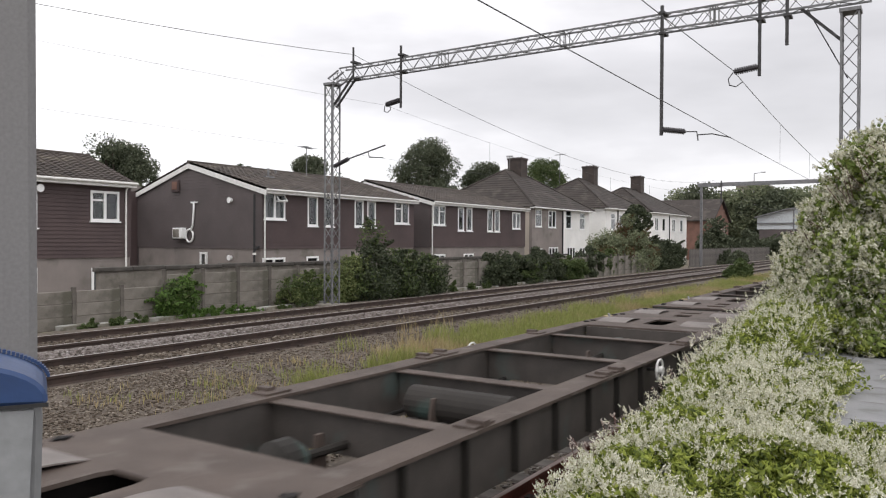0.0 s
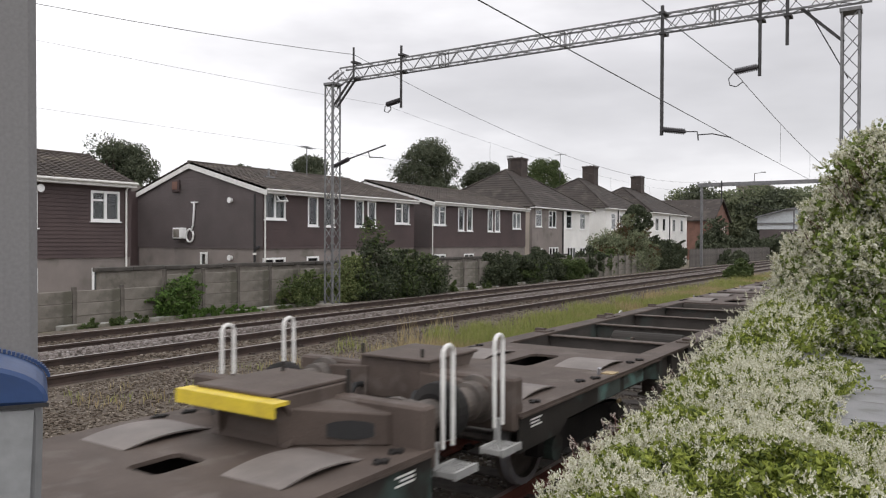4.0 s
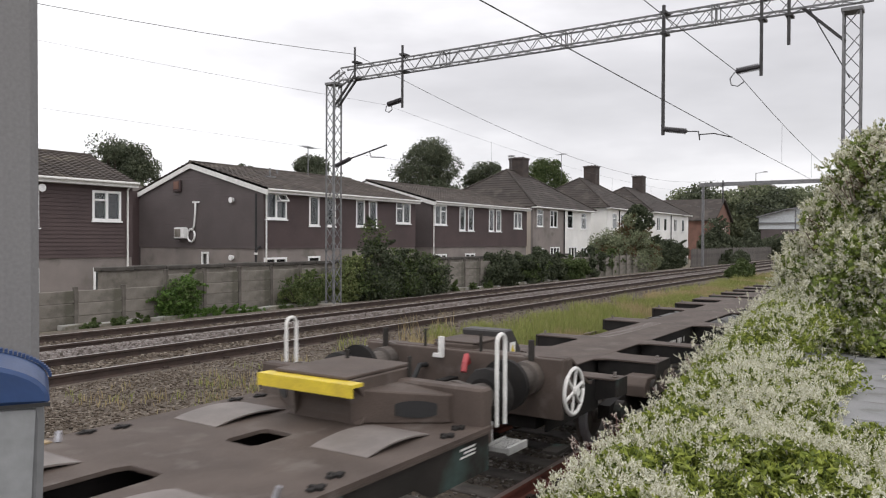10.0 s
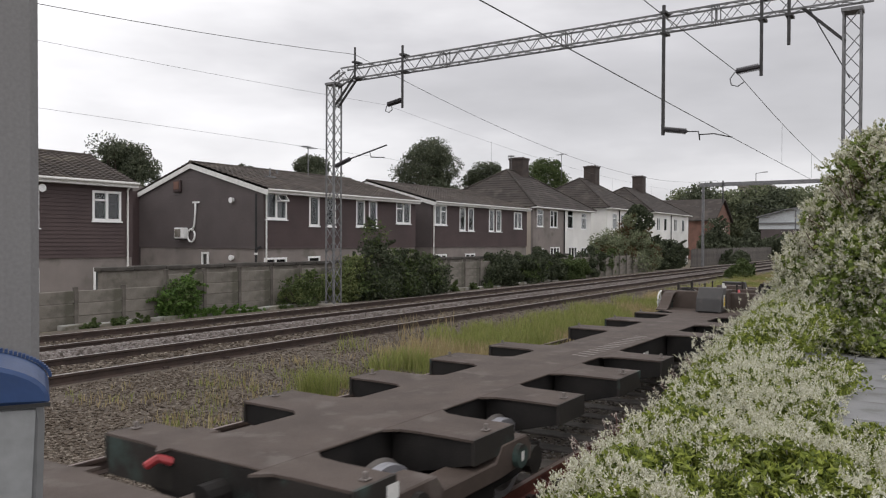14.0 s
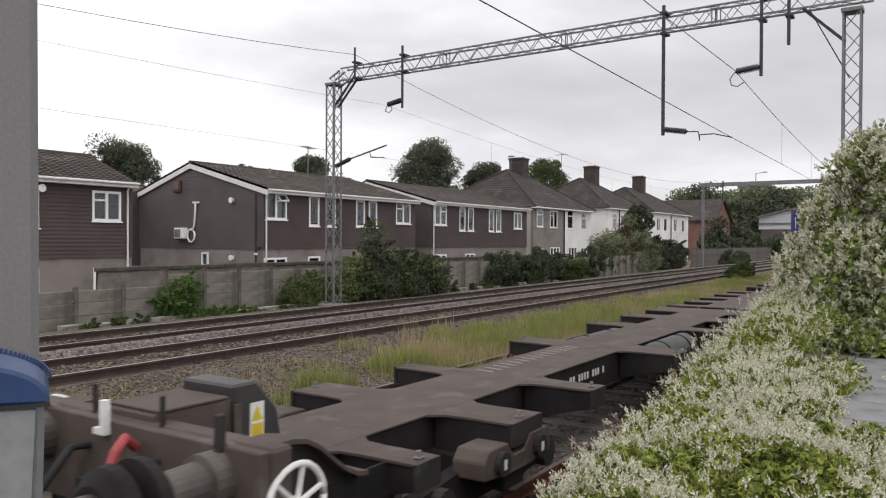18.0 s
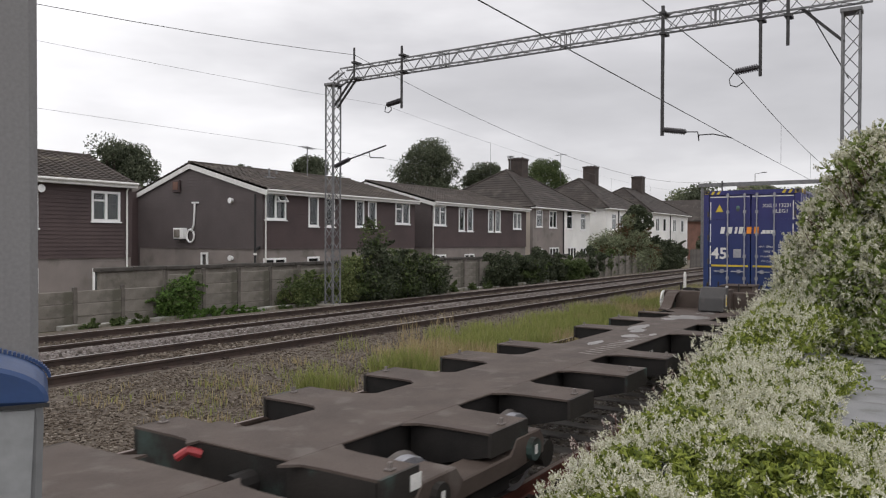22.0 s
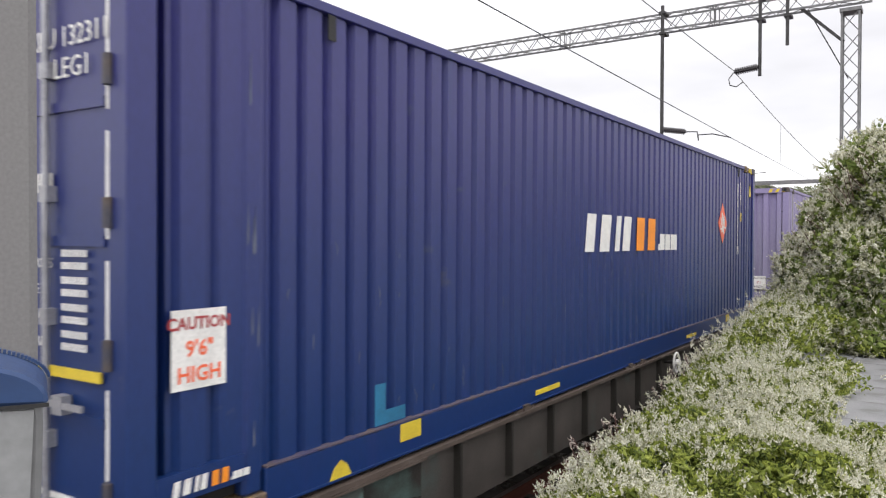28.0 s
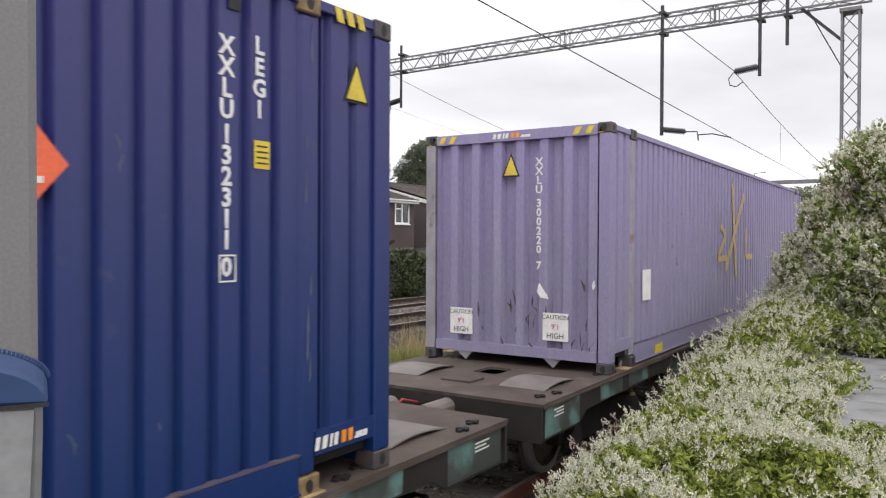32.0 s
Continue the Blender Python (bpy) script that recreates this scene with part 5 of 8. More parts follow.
def far_shed():
    t = thing("industrial_shed", "distant shed with a pale metal cladding band and low roof", "shed")
    part("wall", boxes((140, 158, 17, 26.0, -0.5, 4.6)), M["clad_grey"], t)
    part("cladding_band", prism(bmesh.new(), [(16.5, 4.6), (26.3, 4.6), (26.3, 6.6), (21.5, 7.9), (16.5, 8.4)], "x", 139.9, 158), M["shed_roof"], t, "pale metal cladding band")
    part("roof", prism(bmesh.new(), [(26.6, 6.55), (21.5, 7.93), (16.2, 8.45), (16.2, 8.6), (21.5, 8.1), (26.6, 6.75)], "x", 139, 159), M["galv"], t)
    part("eaves_gutter", boxes((139.6, 139.88, 16.5, 26.3, 5.5, 5.75)), M["galv"], t)
    b = thing("apartment_block", "grey flat-roofed block far beyond the wood", "building", pose(330, 0, 0))
    part("wall", boxes((0, 14, 58, 70, -0.5, 25.0)), M["render"], b)
    part("roof", boxes((-0.4, 14.4, 57.6, 70.4, 25.0, 25.6)), M["concrete"], b)
    for k in range(5):
        for q in range(3):
            # Near-black panels paint the shade of unlit rooms.
            part("window", boxes((-0.05, 0.02, 59 + k * 2.3, 60.5 + k * 2.3, 16.5 + q * 2.8, 18.2 + q * 2.8)), M["room_shade"], b)
    f = thing("timber_fence", "grey board fence at the far end of the track", "fence")
    part("gravel_board", boxes((70, 109, 18.95, 19.0, 0.0, 0.2)), M["sleeper"], f)
    me = mesh_of("board", boxes((0, 0.27, -0.1, -0.06, 0.0, 1.75)), M["sleeper"])
    for k in range(130):
        piece("board", me, f, pose(70 + k * 0.3, 19.0, 0.05 * (k % 3) - 0.05))


far_shed()
for x, y, h in ((150, 28.8, 15.6), (210, 57.5, 16.0)):
    l = thing("street_lamp", "slim grey street lamp far off", "street lamp", pose(x, y, -0.5))
    part("pole", rod(bmesh.new(), (0, 0, 0), (0, 0, h), 0.12, 6, 0.07), M["galv"], l)
    part("arm", rods([((0, 0, h), (0, -1.3, h + 0.2))], 0.05, 5), M["galv"], l)
    part("head", boxes((-0.15, 0.15, -2.0, -1.2, h + 0.12, h + 0.28)), M["galv"], l)


# ---- flowering vine over the platform ----
def ramp(v, a, b):
    """Eases from 0 at a to 1 at b."""
    k = max(0.0, min(1.0, (v - a) / (b - a)))
    return k * k * (3 - 2 * k)


def vine_edge(x):
    return min(2.42, 1.93 + 0.088 * max(0.0, x - 4.0))


def vine_height(x, y):
    """The carpet's upper surface above the platform: low along the edge, climbing towards the tall bank."""
    e = vine_edge(x)
    low = 0.15 + 0.03 * (x - 4.0) + 0.12 * max(0.0, x - 9.0) + 0.17 * noise.noise(Vector((x * 1.3, y * 1.5, 2.0))) + 0.07 * noise.noise(Vector((x * 3.1, y * 3.1, 7.0)))
    low *= 0.45 + 0.55 * ramp(y, e, e - 0.5)
    if x > 5.6:
        low *= 0.25 + 0.75 * ramp(y, 0.7, 1.45)
    return max(0.05, low)


def vine_bare(x, y):
    """The open paving in the middle of the vine."""
    wob = 0.12 * noise.noise(Vector((x * 2.4, y * 2.4, 1.0)))
    if 6.8 < x < 9.0:
        return y < 0.82 - 0.22 * abs(x - 8.0) + wob
    if 9.0 <= x < 10.4:
        return y < 0.70 + wob
    if 10.4 <= x < 11.5:
        return y < 1.12 + wob
    return math.hypot(x - 4.3, y - 0.72) < 0.16


VINE_GREEN = ((4.75, 1.45, 0.42), (5.3, 1.25, 0.34), (4.4, 1.05, 0.3), (7.3, 1.72, 0.22), (8.2, 1.62, 0.2), (11.6, 1.2, 0.5), (6.2, 1.9, 0.25), (4.9, 0.5, 0.3), (9.4, 1.95, 0.3))


def lobe(rng, c, r, n, lo, hi, squash, facing):
    """Places and outward directions on the outer side of one leafy cushion."""
    d = rng.normal(size=(n, 3))
    d /= np.linalg.norm(d, axis=1)[:, None]
    d = np.where((d @ facing < -0.2)[:, None], -d, d)
    return np.array(c) + d * (r * rng.uniform(lo, hi, (n, 1))) * (1, 1, squash), d


def spikes(name, feet, ways, lengths, size, mat, parent, rng, label, petals=9):
    """Slender flower spikes, each a row of narrow petals that tapers to its tip, as one mesh."""
    k = len(feet)
    ways = ways / np.linalg.norm(ways, axis=1)[:, None]
    u = (np.arange(petals)[None, :, None] + rng.uniform(0, 1, (k, petals, 1))) / petals
    c = feet[:, None] + ways[:, None] * (lengths[:, None, None] * u) + rng.normal(size=(k, petals, 3)) * (0.0045 * size * (1.2 - u))
    c[:, :, 2] -= 0.3 * lengths[:, None] * u[:, :, 0] ** 2 * rng.uniform(0.0, 1, (k, 1))
    s = (rng.uniform(0.005, 0.0095, (k, petals, 1)) * size * (1.25 - 0.7 * u)).reshape(-1, 1)
    c = c.reshape(-1, 3)
    a = np.repeat(ways, petals, 0) + rng.normal(size=c.shape) * 0.55
    a /= np.linalg.norm(a, axis=1)[:, None]
    b = np.cross(a, rng.normal(size=c.shape))
    b /= np.linalg.norm(b, axis=1)[:, None]
    v = np.stack([c - a * s * 1.3, c + b * s * 0.75, c + a * s * 1.3, c - b * s * 0.75], 1).reshape(-1, 3)
    me = bpy.data.meshes.new(name)
    me.from_pydata(v.tolist(), [], (np.arange(len(c))[:, None] * 4 + [0, 1, 2, 3]).tolist())
    me.materials.append(mat)
    ob = new(name, me)
    ob.parent = parent
    return tagged(ob, label)


def vine():
    t = thing("flowering_vine", "sprawling green vine with masses of cream-white blossom", "vine", pose(0, 0, 0.9))
    rng = np.random.default_rng(5)
    leaf, lift, feet, ways, lens = [], [], [], [], []
    b_leaf, b_lift, b_feet, b_ways, b_lens = [], [], [], [], []
    up = np.array((-0.25, 0.1, 1.0))

    def bloom(at, out, count, long, feet, ways, lens):
        """Panicles of four or five spikes each on a cushion's skin."""
        for p, d in zip(at, out):
            main = d * 0.6 + (0, 0, 0.85) + rng.normal(size=3) * 0.35
            k = rng.integers(3, 6)
            feet.append(np.repeat(p[None], k, 0) + rng.normal(size=(k, 3)) * 0.008 * long / 0.05)
            ways.append(main + rng.normal(size=(k, 3)) * 0.5)
            lens.append(rng.uniform(0.6, 1.35, k) * long)

    for i in range(1500):
        x = 3.86 + 9.6 * rng.random() ** 1.45
        e = vine_edge(x)
        far = ramp(x, 5.0, 10.0)
        r = rng.uniform(0.065, 0.16) * (1 + 0.75 * far)
        y = rng.uniform(-0.35, e - 0.45 * r)
        if x < 4.0 + 0.15 * noise.noise(Vector((y * 2, 0, 8))) or vine_bare(x, y - 0.6 * r) or vine_bare(x - 0.6 * r, y):
            continue
        low_green = 9.0 < x < 10.5 and y < 1.22
        h = 0.07 if low_green else vine_height(x, y)
        k = rng.random()
        z = max(0.02, (h - 0.4 * r) * (1 - 0.55 * k * k)) - 0.12 * ramp(y, e - 0.22, e - 0.02) * rng.random()
        green = max([0.0] + [1 - math.hypot(x - gx, y - gy) / gr for gx, gy, gr in VINE_GREEN])
        dens = 0.40 - 0.24 * (1 - far) + 0.5 * noise.noise(Vector((x * 0.8, y * 1.3, 4.0))) + 0.5 * noise.noise(Vector((x * 2.6, y * 2.9, 9.0))) + rng.uniform(-0.42, 0.42)
        dens += 0.3 * ramp(y, e - 0.35, e - 0.1) - 0.5 * min(1.0, green * 1.5)
        dens = 0.0 if low_green else max(0.0, min(1.0, dens))
        p, d = lobe(rng, (x, y, z), r, int(120 * (1 - 0.3 * dens)), 0.45, 1.0, 0.75, up)
        leaf.append(p); lift.append(d)
        n = int(dens * 18 * (1 - 0.2 * far))
        if n:
            p, d = lobe(rng, (x, y, z), r, n, 0.8, 1.7, 1.0, up)
            bloom(p, d, n, 0.060 * (1 + 0.25 * far), feet, ways, lens)
    # the tall bank behind, in rounded cushions with dark gaps
    front = np.array((-1.0, 0.25, 0.55))
    for i in range(460):
        y = rng.uniform(-1.7, 2.16)
        full = float(np.interp(y, (-2.0, 1.0, 1.38, 1.95, 2.12, 2.2), (3.45, 3.3, 2.45, 1.62, 1.1, 0.4)))
        f = rng.random() ** 0.85
        r = rng.uniform(0.15, 0.40)
        z = max(0.1, f * full - 0.5 * r + 0.2 * noise.noise(Vector((y * 1.6, 3.0, 5.0))))
        x = 11.85 + 1.1 * f ** 1.2 + 0.6 * noise.noise(Vector((y * 1.5, z * 1.4, 3.0))) + 0.3 * rng.random()
        dens = max(0.0, min(1.0, 0.58 + 0.7 * noise.noise(Vector((y * 1.5, z * 1.5, 6.0))) + 0.4 * noise.noise(Vector((y * 3.4, z * 3.4, 2.0))) + rng.uniform(-0.35, 0.35)))
        y -= 0.4 * r * ramp(y, 0.9, 2.0)
        p, d = lobe(rng, (x, y, z), r, int(210 * (1 - 0.3 * dens)), 0.45, 1.0, 0.8, front)
        b_leaf.append(p); b_lift.append(d)
        n = int(dens * 32)
        if n:
            p, d = lobe(rng, (x, y, z), r, n, 0.88, 1.1, 0.85, front)
            bloom(p, d, n, 0.095, b_feet, b_ways, b_lens)
    for i in range(40):
        p, d = lobe(rng, (rng.uniform(12.9, 15.0), rng.uniform(-1.6, 1.3), rng.uniform(0.6, 2.3)), 0.5, 260, 0.3, 1.0, 0.9, front)
        b_leaf.append(p); b_lift.append(d)
    # loose shoots with dry pinkish buds along the edge
    buds_at, buds_way, buds_len = [], [], []
    for i in range(46):
        x = rng.uniform(4.1, 9.8)
        e = vine_edge(x) - 0.05
        z = vine_height(x, e) * 0.8
        a = Vector((x, e, z - 0.06))
        b = Vector((x + rng.uniform(-0.16, 0.1), e + rng.uniform(0.0, 0.16), z + rng.uniform(0.04, 0.17)))
        part("shoot", rod(bmesh.new(), a, b, 0.003, 5), M["stem"], t)
        for q in range(5):
            p = a.lerp(b, rng.uniform(0.45, 1.0))
            buds_at.append(tuple(p)); buds_way.append((rng.normal() * 0.7, rng.normal() * 0.7, 0.9)); buds_len.append(rng.uniform(0.02, 0.045))
    for i in range(26):
        y = rng.uniform(0.6, 1.7)
        z = float(np.interp(y, (0.6, 1.2, 1.7), (3.1, 2.4, 1.6)))
        a = Vector((12.4, y - 0.1, z - 0.3))
        b = a + Vector((rng.uniform(-0.2, 0.2), rng.uniform(0.05, 0.35), rng.uniform(0.2, 0.5)))
        part("shoot", rod(bmesh.new(), a, b, 0.005, 5), M["stem"], t)
        for q in range(4):
            p = a.lerp(b, rng.uniform(0.5, 1.0))
            b_feet.append(np.array([p])); b_ways.append(np.array([(rng.normal(), rng.normal(), 0.8)])); b_lens.append(np.array([0.07]))
    leaf_mesh("vine_leaves", np.concatenate(leaf), 0.027, M["leaf_bright"], t, rng, aspect=0.5, lift=np.concatenate(lift))
    leaf_mesh("bank_leaves", np.concatenate(b_leaf), 0.045, M["leaf_bank"], t, rng, aspect=0.65, lift=np.concatenate(b_lift))
    spikes("blossom", np.concatenate(feet), np.concatenate(ways), np.concatenate(lens), 1.0, M["blossom"], t, rng, "cream-white flower spikes")
    spikes("bank_blossom", np.concatenate(b_feet), np.concatenate(b_ways), np.concatenate(b_lens), 2.15, M["blossom"], t, rng, "cream-white flower spikes", 7)
    spikes("dry_blossom", np.array(buds_at), np.array(buds_way), np.array(buds_len), 0.9, M["dry_bud"], t, rng, "dry pinkish flower buds", 6)
    # old woody stems inside the bank
    for i in range(24):
        x, y = rng.uniform(12.6, 13.6), rng.uniform(-0.8, 1.3)
        part("woody_stem", rod(bmesh.new(), (x, y, 0), (x + rng.uniform(-0.5, 0.5), y + rng.uniform(-0.4, 0.4), 2.0), 0.02, 5, 0.008), M["bark"], t)
    return t


M["leaf_bank"] = island_material("bank_vine_leaves", [(0.07, 0.10, 0.025), (0.15, 0.20, 0.045), (0.22, 0.27, 0.065), (0.11, 0.15, 0.035), (0.28, 0.32, 0.09)], 0.6, trans=0.3)
M["dry_bud"] = island_material("dry_pink_buds", [(0.34, 0.28, 0.25), (0.50, 0.45, 0.41), (0.40, 0.33, 0.30)], 0.8, trans=0.2)
vine()


def grass(name, label, mat, tufts, blade, wide, seed):
    r = np.random.default_rng(seed)
    vs, fs, base = [], [], 0
    for x, y, z, rad, n, h in tufts:
        a = r.uniform(0, math.tau, n)
        d = np.sqrt(r.uniform(0, 1, n)) * rad
        px, py = x + d * np.cos(a), y + d * np.sin(a)
        hh = h * r.uniform(0.45, 1.1, n)
        lean = r.normal(0, 0.28, (n, 2)) * hh[:, None]
        t = r.uniform(0, math.tau, n)
        wx, wy = np.cos(t) * wide, np.sin(t) * wide
        b0 = np.stack([px - wx, py - wy, np.full(n, z - 0.02)], 1)
        b1 = np.stack([px + wx, py + wy, np.full(n, z - 0.02)], 1)
        m0 = np.stack([px - wx * 0.7 + lean[:, 0] * 0.4, py - wy * 0.7 + lean[:, 1] * 0.4, z + hh * 0.6], 1)
        m1 = np.stack([px + wx * 0.7 + lean[:, 0] * 0.4, py + wy * 0.7 + lean[:, 1] * 0.4, z + hh * 0.6], 1)
        tp = np.stack([px + lean[:, 0], py + lean[:, 1], z + hh], 1)
        vs.append(np.stack([b0, b1, m1, m0, tp], 1).reshape(-1, 3))
        k = np.arange(n)[:, None] * 5 + base
        fs += (k + [0, 1, 2]).tolist() + (k + [0, 2, 3]).tolist() + (k + [3, 2, 4]).tolist()
        base += 5 * n
    me = bpy.data.meshes.new(name)
    me.from_pydata(np.concatenate(vs).tolist(), [], fs)
    me.materials.append(mat)
    return tagged(new(name, me), label, "grass", kind="stuff")


def verge():
    r = random.Random(9)
    green, dry = [], []
    for i in range(1500):
        x = 6 + 54 * r.random() ** 1.2
        y = r.gauss(8.3, 0.7) if x > 11.5 else r.uniform(6.2, 10)
        if not 6.1 < y < 10.0:
            continue
        dens = noise.noise(Vector((x * 0.35, y * 0.6, 7)))
        if x < 11.5:
            if r.random() < 0.25:
                continue
            (green if r.random() < 0.5 else dry).append((x, y, ground_height(x, y), 0.2, 14, 0.15))
            continue
        z = ground_height(x, y)
        if dens > -0.02 - 0.2 * (x < 22):
            green.append((x, y, z, 0.35, 70, 0.34))
        else:
            dry.append((x, y, z, 0.35, 45, 0.32))
    for x, y, rad, n, h in ((8.75, 8.0, 0.3, 460, 0.5), (9.5, 8.1, 0.22, 120, 0.36), (8.1, 8.0, 0.25, 90, 0.28), (10.9, 8.4, 0.3, 220, 0.4), (11.6, 8.3, 0.35, 260, 0.42)):
        green.append((x, y, ground_height(x, y), rad, n, h))
    for i in range(7):
        x, y = 15 + r.uniform(-1.5, 1.8), 10.3 + r.uniform(-0.3, 0.3)
        dry.append((x, y, ground_height(x, y), 0.12, 5, 0.5))
    grass("verge_grass", "bright green grass between the tracks", M["grass"], green, 0.3, 0.006, 3)
    grass("dry_verge_grass", "dry straw-coloured grass between the tracks", M["grass_dry"], dry, 0.3, 0.006, 4)


verge()


# ---- the train ----
SPEED = (2.06945615, -30.6869398, 3.04790516, 0.0111155916, 0.400158111, 0.000461407)


def train_at(t):
    """How far the blue container's door end is along x at t seconds."""
    q = (t - 28.0) / 10.0
    return sum(c * q ** i for i, c in enumerate(SPEED))


MOVING, WHEELS = [], []


def holed_plate(bm, x0, x1, y0, y1, z0, z1, holes):
    """A deck plate with oval holes (x, y, half length, half width) through it."""
    def loop(pts):
        vs = [bm.verts.new((*p, z1)) for p in pts]
        return [bm.edges.new((vs[i], vs[(i + 1) % len(vs)])) for i in range(len(vs))]
    es = loop(((x0, y0), (x1, y0), (x1, y1), (x0, y1)))
    for cx, cy, a, b in holes:
        es += loop([(cx + max(-1, min(1, 1.35 * math.cos(k * math.tau / 20))) * a, cy + max(-1, min(1, 1.35 * math.sin(k * math.tau / 20))) * b) for k in range(20)])
    r = bmesh.ops.triangle_fill(bm, use_beauty=True, use_dissolve=False, edges=es)
    fs = [g for g in r["geom"] if isinstance(g, bmesh.types.BMFace)]
    for f in fs:
        if f.normal.z < 0:
            f.normal_flip()
    e = bmesh.ops.extrude_face_region(bm, geom=fs)
    bmesh.ops.translate(bm, verts=[v for v in e["geom"] if isinstance(v, bmesh.types.BMVert)], vec=(0, 0, z0 - z1))
    bmesh.ops.recalc_face_normals(bm, faces=bm.faces)
    return bm


def lathe(bm, prof, axis, c, n=24):
    """A turned solid: (radius, along) rings about an axis ("x" or "y") through c."""
    rings = []
    for r, s in prof:
        ring = []
        for k in range(n):
            a = k * math.tau / n
            p = (s, r * math.cos(a), r * math.sin(a)) if axis == "x" else (r * math.cos(a), s, r * math.sin(a))
            ring.append(bm.verts.new(Vector(c) + Vector(p)))
        rings.append(ring)
    for a, b in zip(rings, rings[1:]):
        for k in range(n):
            bm.faces.new((a[k], a[(k + 1) % n], b[(k + 1) % n], b[k]))
    bm.faces.new(rings[0][::-1]); bm.faces.new(rings[-1])
    bmesh.ops.recalc_face_normals(bm, faces=bm.faces)
    return bm


def hand_wheel(parent, x, y, z, r=0.25, out=-1):
    w = part("hand_wheel", bmesh.new(), M["white_paint"], parent, "white spoked brake wheel")
    bm = bmesh.new()
    n = 22
    pts = [(x + r * math.cos(k * math.tau / n), y, z + r * math.sin(k * math.tau / n)) for k in range(n + 1)]
    path(bm, pts, 0.021 if r > 0.2 else 0.013, 8)
    w.data = mesh_of("hand_wheel", bm, M["white_paint"], True)
    spokes = 6 if r > 0.2 else 3
    for k in range(spokes):
        a = k * math.tau / spokes + 0.3
        part("spoke", rod(bmesh.new(), (x, y, z), (x + r * math.cos(a), y, z + r * math.sin(a)), 0.017 if r > 0.2 else 0.008, 6), M["white_paint"], w)
    part("hub", rod(bmesh.new(), (x, y - 0.03 * out, z), (x, y + 0.05 * out, z), 0.045, 10), M["white_paint"], w)
    part("spindle", rod(bmesh.new(), (x, y - 0.02 * out, z), (x, y - 0.3 * out, z), 0.02, 8), M["wagon_dark"], w)


def bogie(parent, x, r=0.42):
    """A two-axle bogie: cast side frames, springs, and two turning wheelsets."""
    for s in (-1, 1):
        bm = prism(bmesh.new(), [(x - 1.15, 0.36), (x - 1.15, 0.52), (x - 0.45, 0.6), (x + 0.45, 0.6), (x + 1.15, 0.52), (x + 1.15, 0.36), (x + 0.55, 0.3), (x - 0.55, 0.3)], "y", s * 0.98 - 0.07, s * 0.98 + 0.07)
        f = part("bogie_frame", bm, M["wagon_dark"], parent)
        for d in (-0.9, 0.9):
            part("axle_box", rod(bmesh.new(), (x + d, s * 1.02, 0.42), (x + d, s * 1.14, 0.42), 0.13, 12), M["wagon_side"], f)
    part("bolster", boxes((x - 0.2, x + 0.2, -0.95, 0.95, 0.42, 0.58)), M["wagon_dark"], parent)
    for d in (-0.9, 0.9):
        bm = bmesh.new()
        rod(bm, (0, -0.95, 0), (0, 0.95, 0), 0.075, 10)
        for s in (-1, 1):
            lathe(bm, [(0.12, s * 0.66), (0.36, s * 0.69), (r, s * 0.68), (r + 0.03, s * 0.69), (r, s * 0.715), (r - 0.005, s * 0.80), (r - 0.07, s * 0.80), (r - 0.09, s * 0.76), (0.14, s * 0.79), (0.12, s * 0.83)], "y", (0, 0, 0), 28)
        w = part("wheelset", bm, M["wheel"], parent, "steel wheelset with a bright tread", m=pose(x + d, 0, r))
        for s in (-1, 1):
            bm = lathe(bmesh.new(), [(r - 0.07, s * 0.8025), (r - 0.006, s * 0.803), (r + 0.0015, s * 0.79), (r + 0.002, s * 0.722)], "y", (0, 0, 0), 28)
            bmesh.ops.delete(bm, geom=[f for f in bm.faces if len(f.verts) > 4], context="FACES")
            part("tread", bm, M["bar_steel"], w, "worn grey wheel tread")
        WHEELS.append((w, x + d, r))


M["buffer"] = material("dusty_buffer", (0.10, 0.082, 0.07), 0.6, second=(0.05, 0.042, 0.037), scale=5)
M["wagon_tower"] = material("dark_painted_box", (0.042, 0.038, 0.037), 0.5, second=(0.030, 0.028, 0.028), scale=3, fine=60, third=(0.07, 0.06, 0.054), third_scale=2.5, third_at=0.64)
# wagon_web: darker than the flange above, shade of the open frame painted in.
M["wagon_web"] = material("dusty_shaded_web", (0.068, 0.058, 0.052), 0.75, second=(0.044, 0.038, 0.034), scale=2.5, fine=60, third=(0.055, 0.072, 0.066), third_scale=1.6, third_at=0.66)
M["brass"] = material("worn_brass_paint", (0.42, 0.33, 0.17), 0.6, second=(0.25, 0.18, 0.10), scale=12)
M["galv_pale"] = material("pale_galvanised_steel", (0.42, 0.42, 0.41), 0.6, 0.2, vary=0.25)
M["wheel"] = material("wheel_steel", (0.16, 0.145, 0.135), 0.5, 0.5, second=(0.08, 0.07, 0.065), scale=5)
M["tank"] = material("dusty_tank", (0.075, 0.075, 0.072), 0.6, second=(0.055, 0.055, 0.053), scale=3, fine=50)
M["scuff"] = material("pale_scuff", (0.24, 0.21, 0.19), 0.5, vary=0.55, scale=30)
# Pale base colour holds the sky's reflection on wet worn paint.
M["wet"] = material("wet_sky_sheen", (0.20, 0.185, 0.178), 0.3, second=(0.12, 0.107, 0.10), scale=4, vary=0.3, bump=0.03)


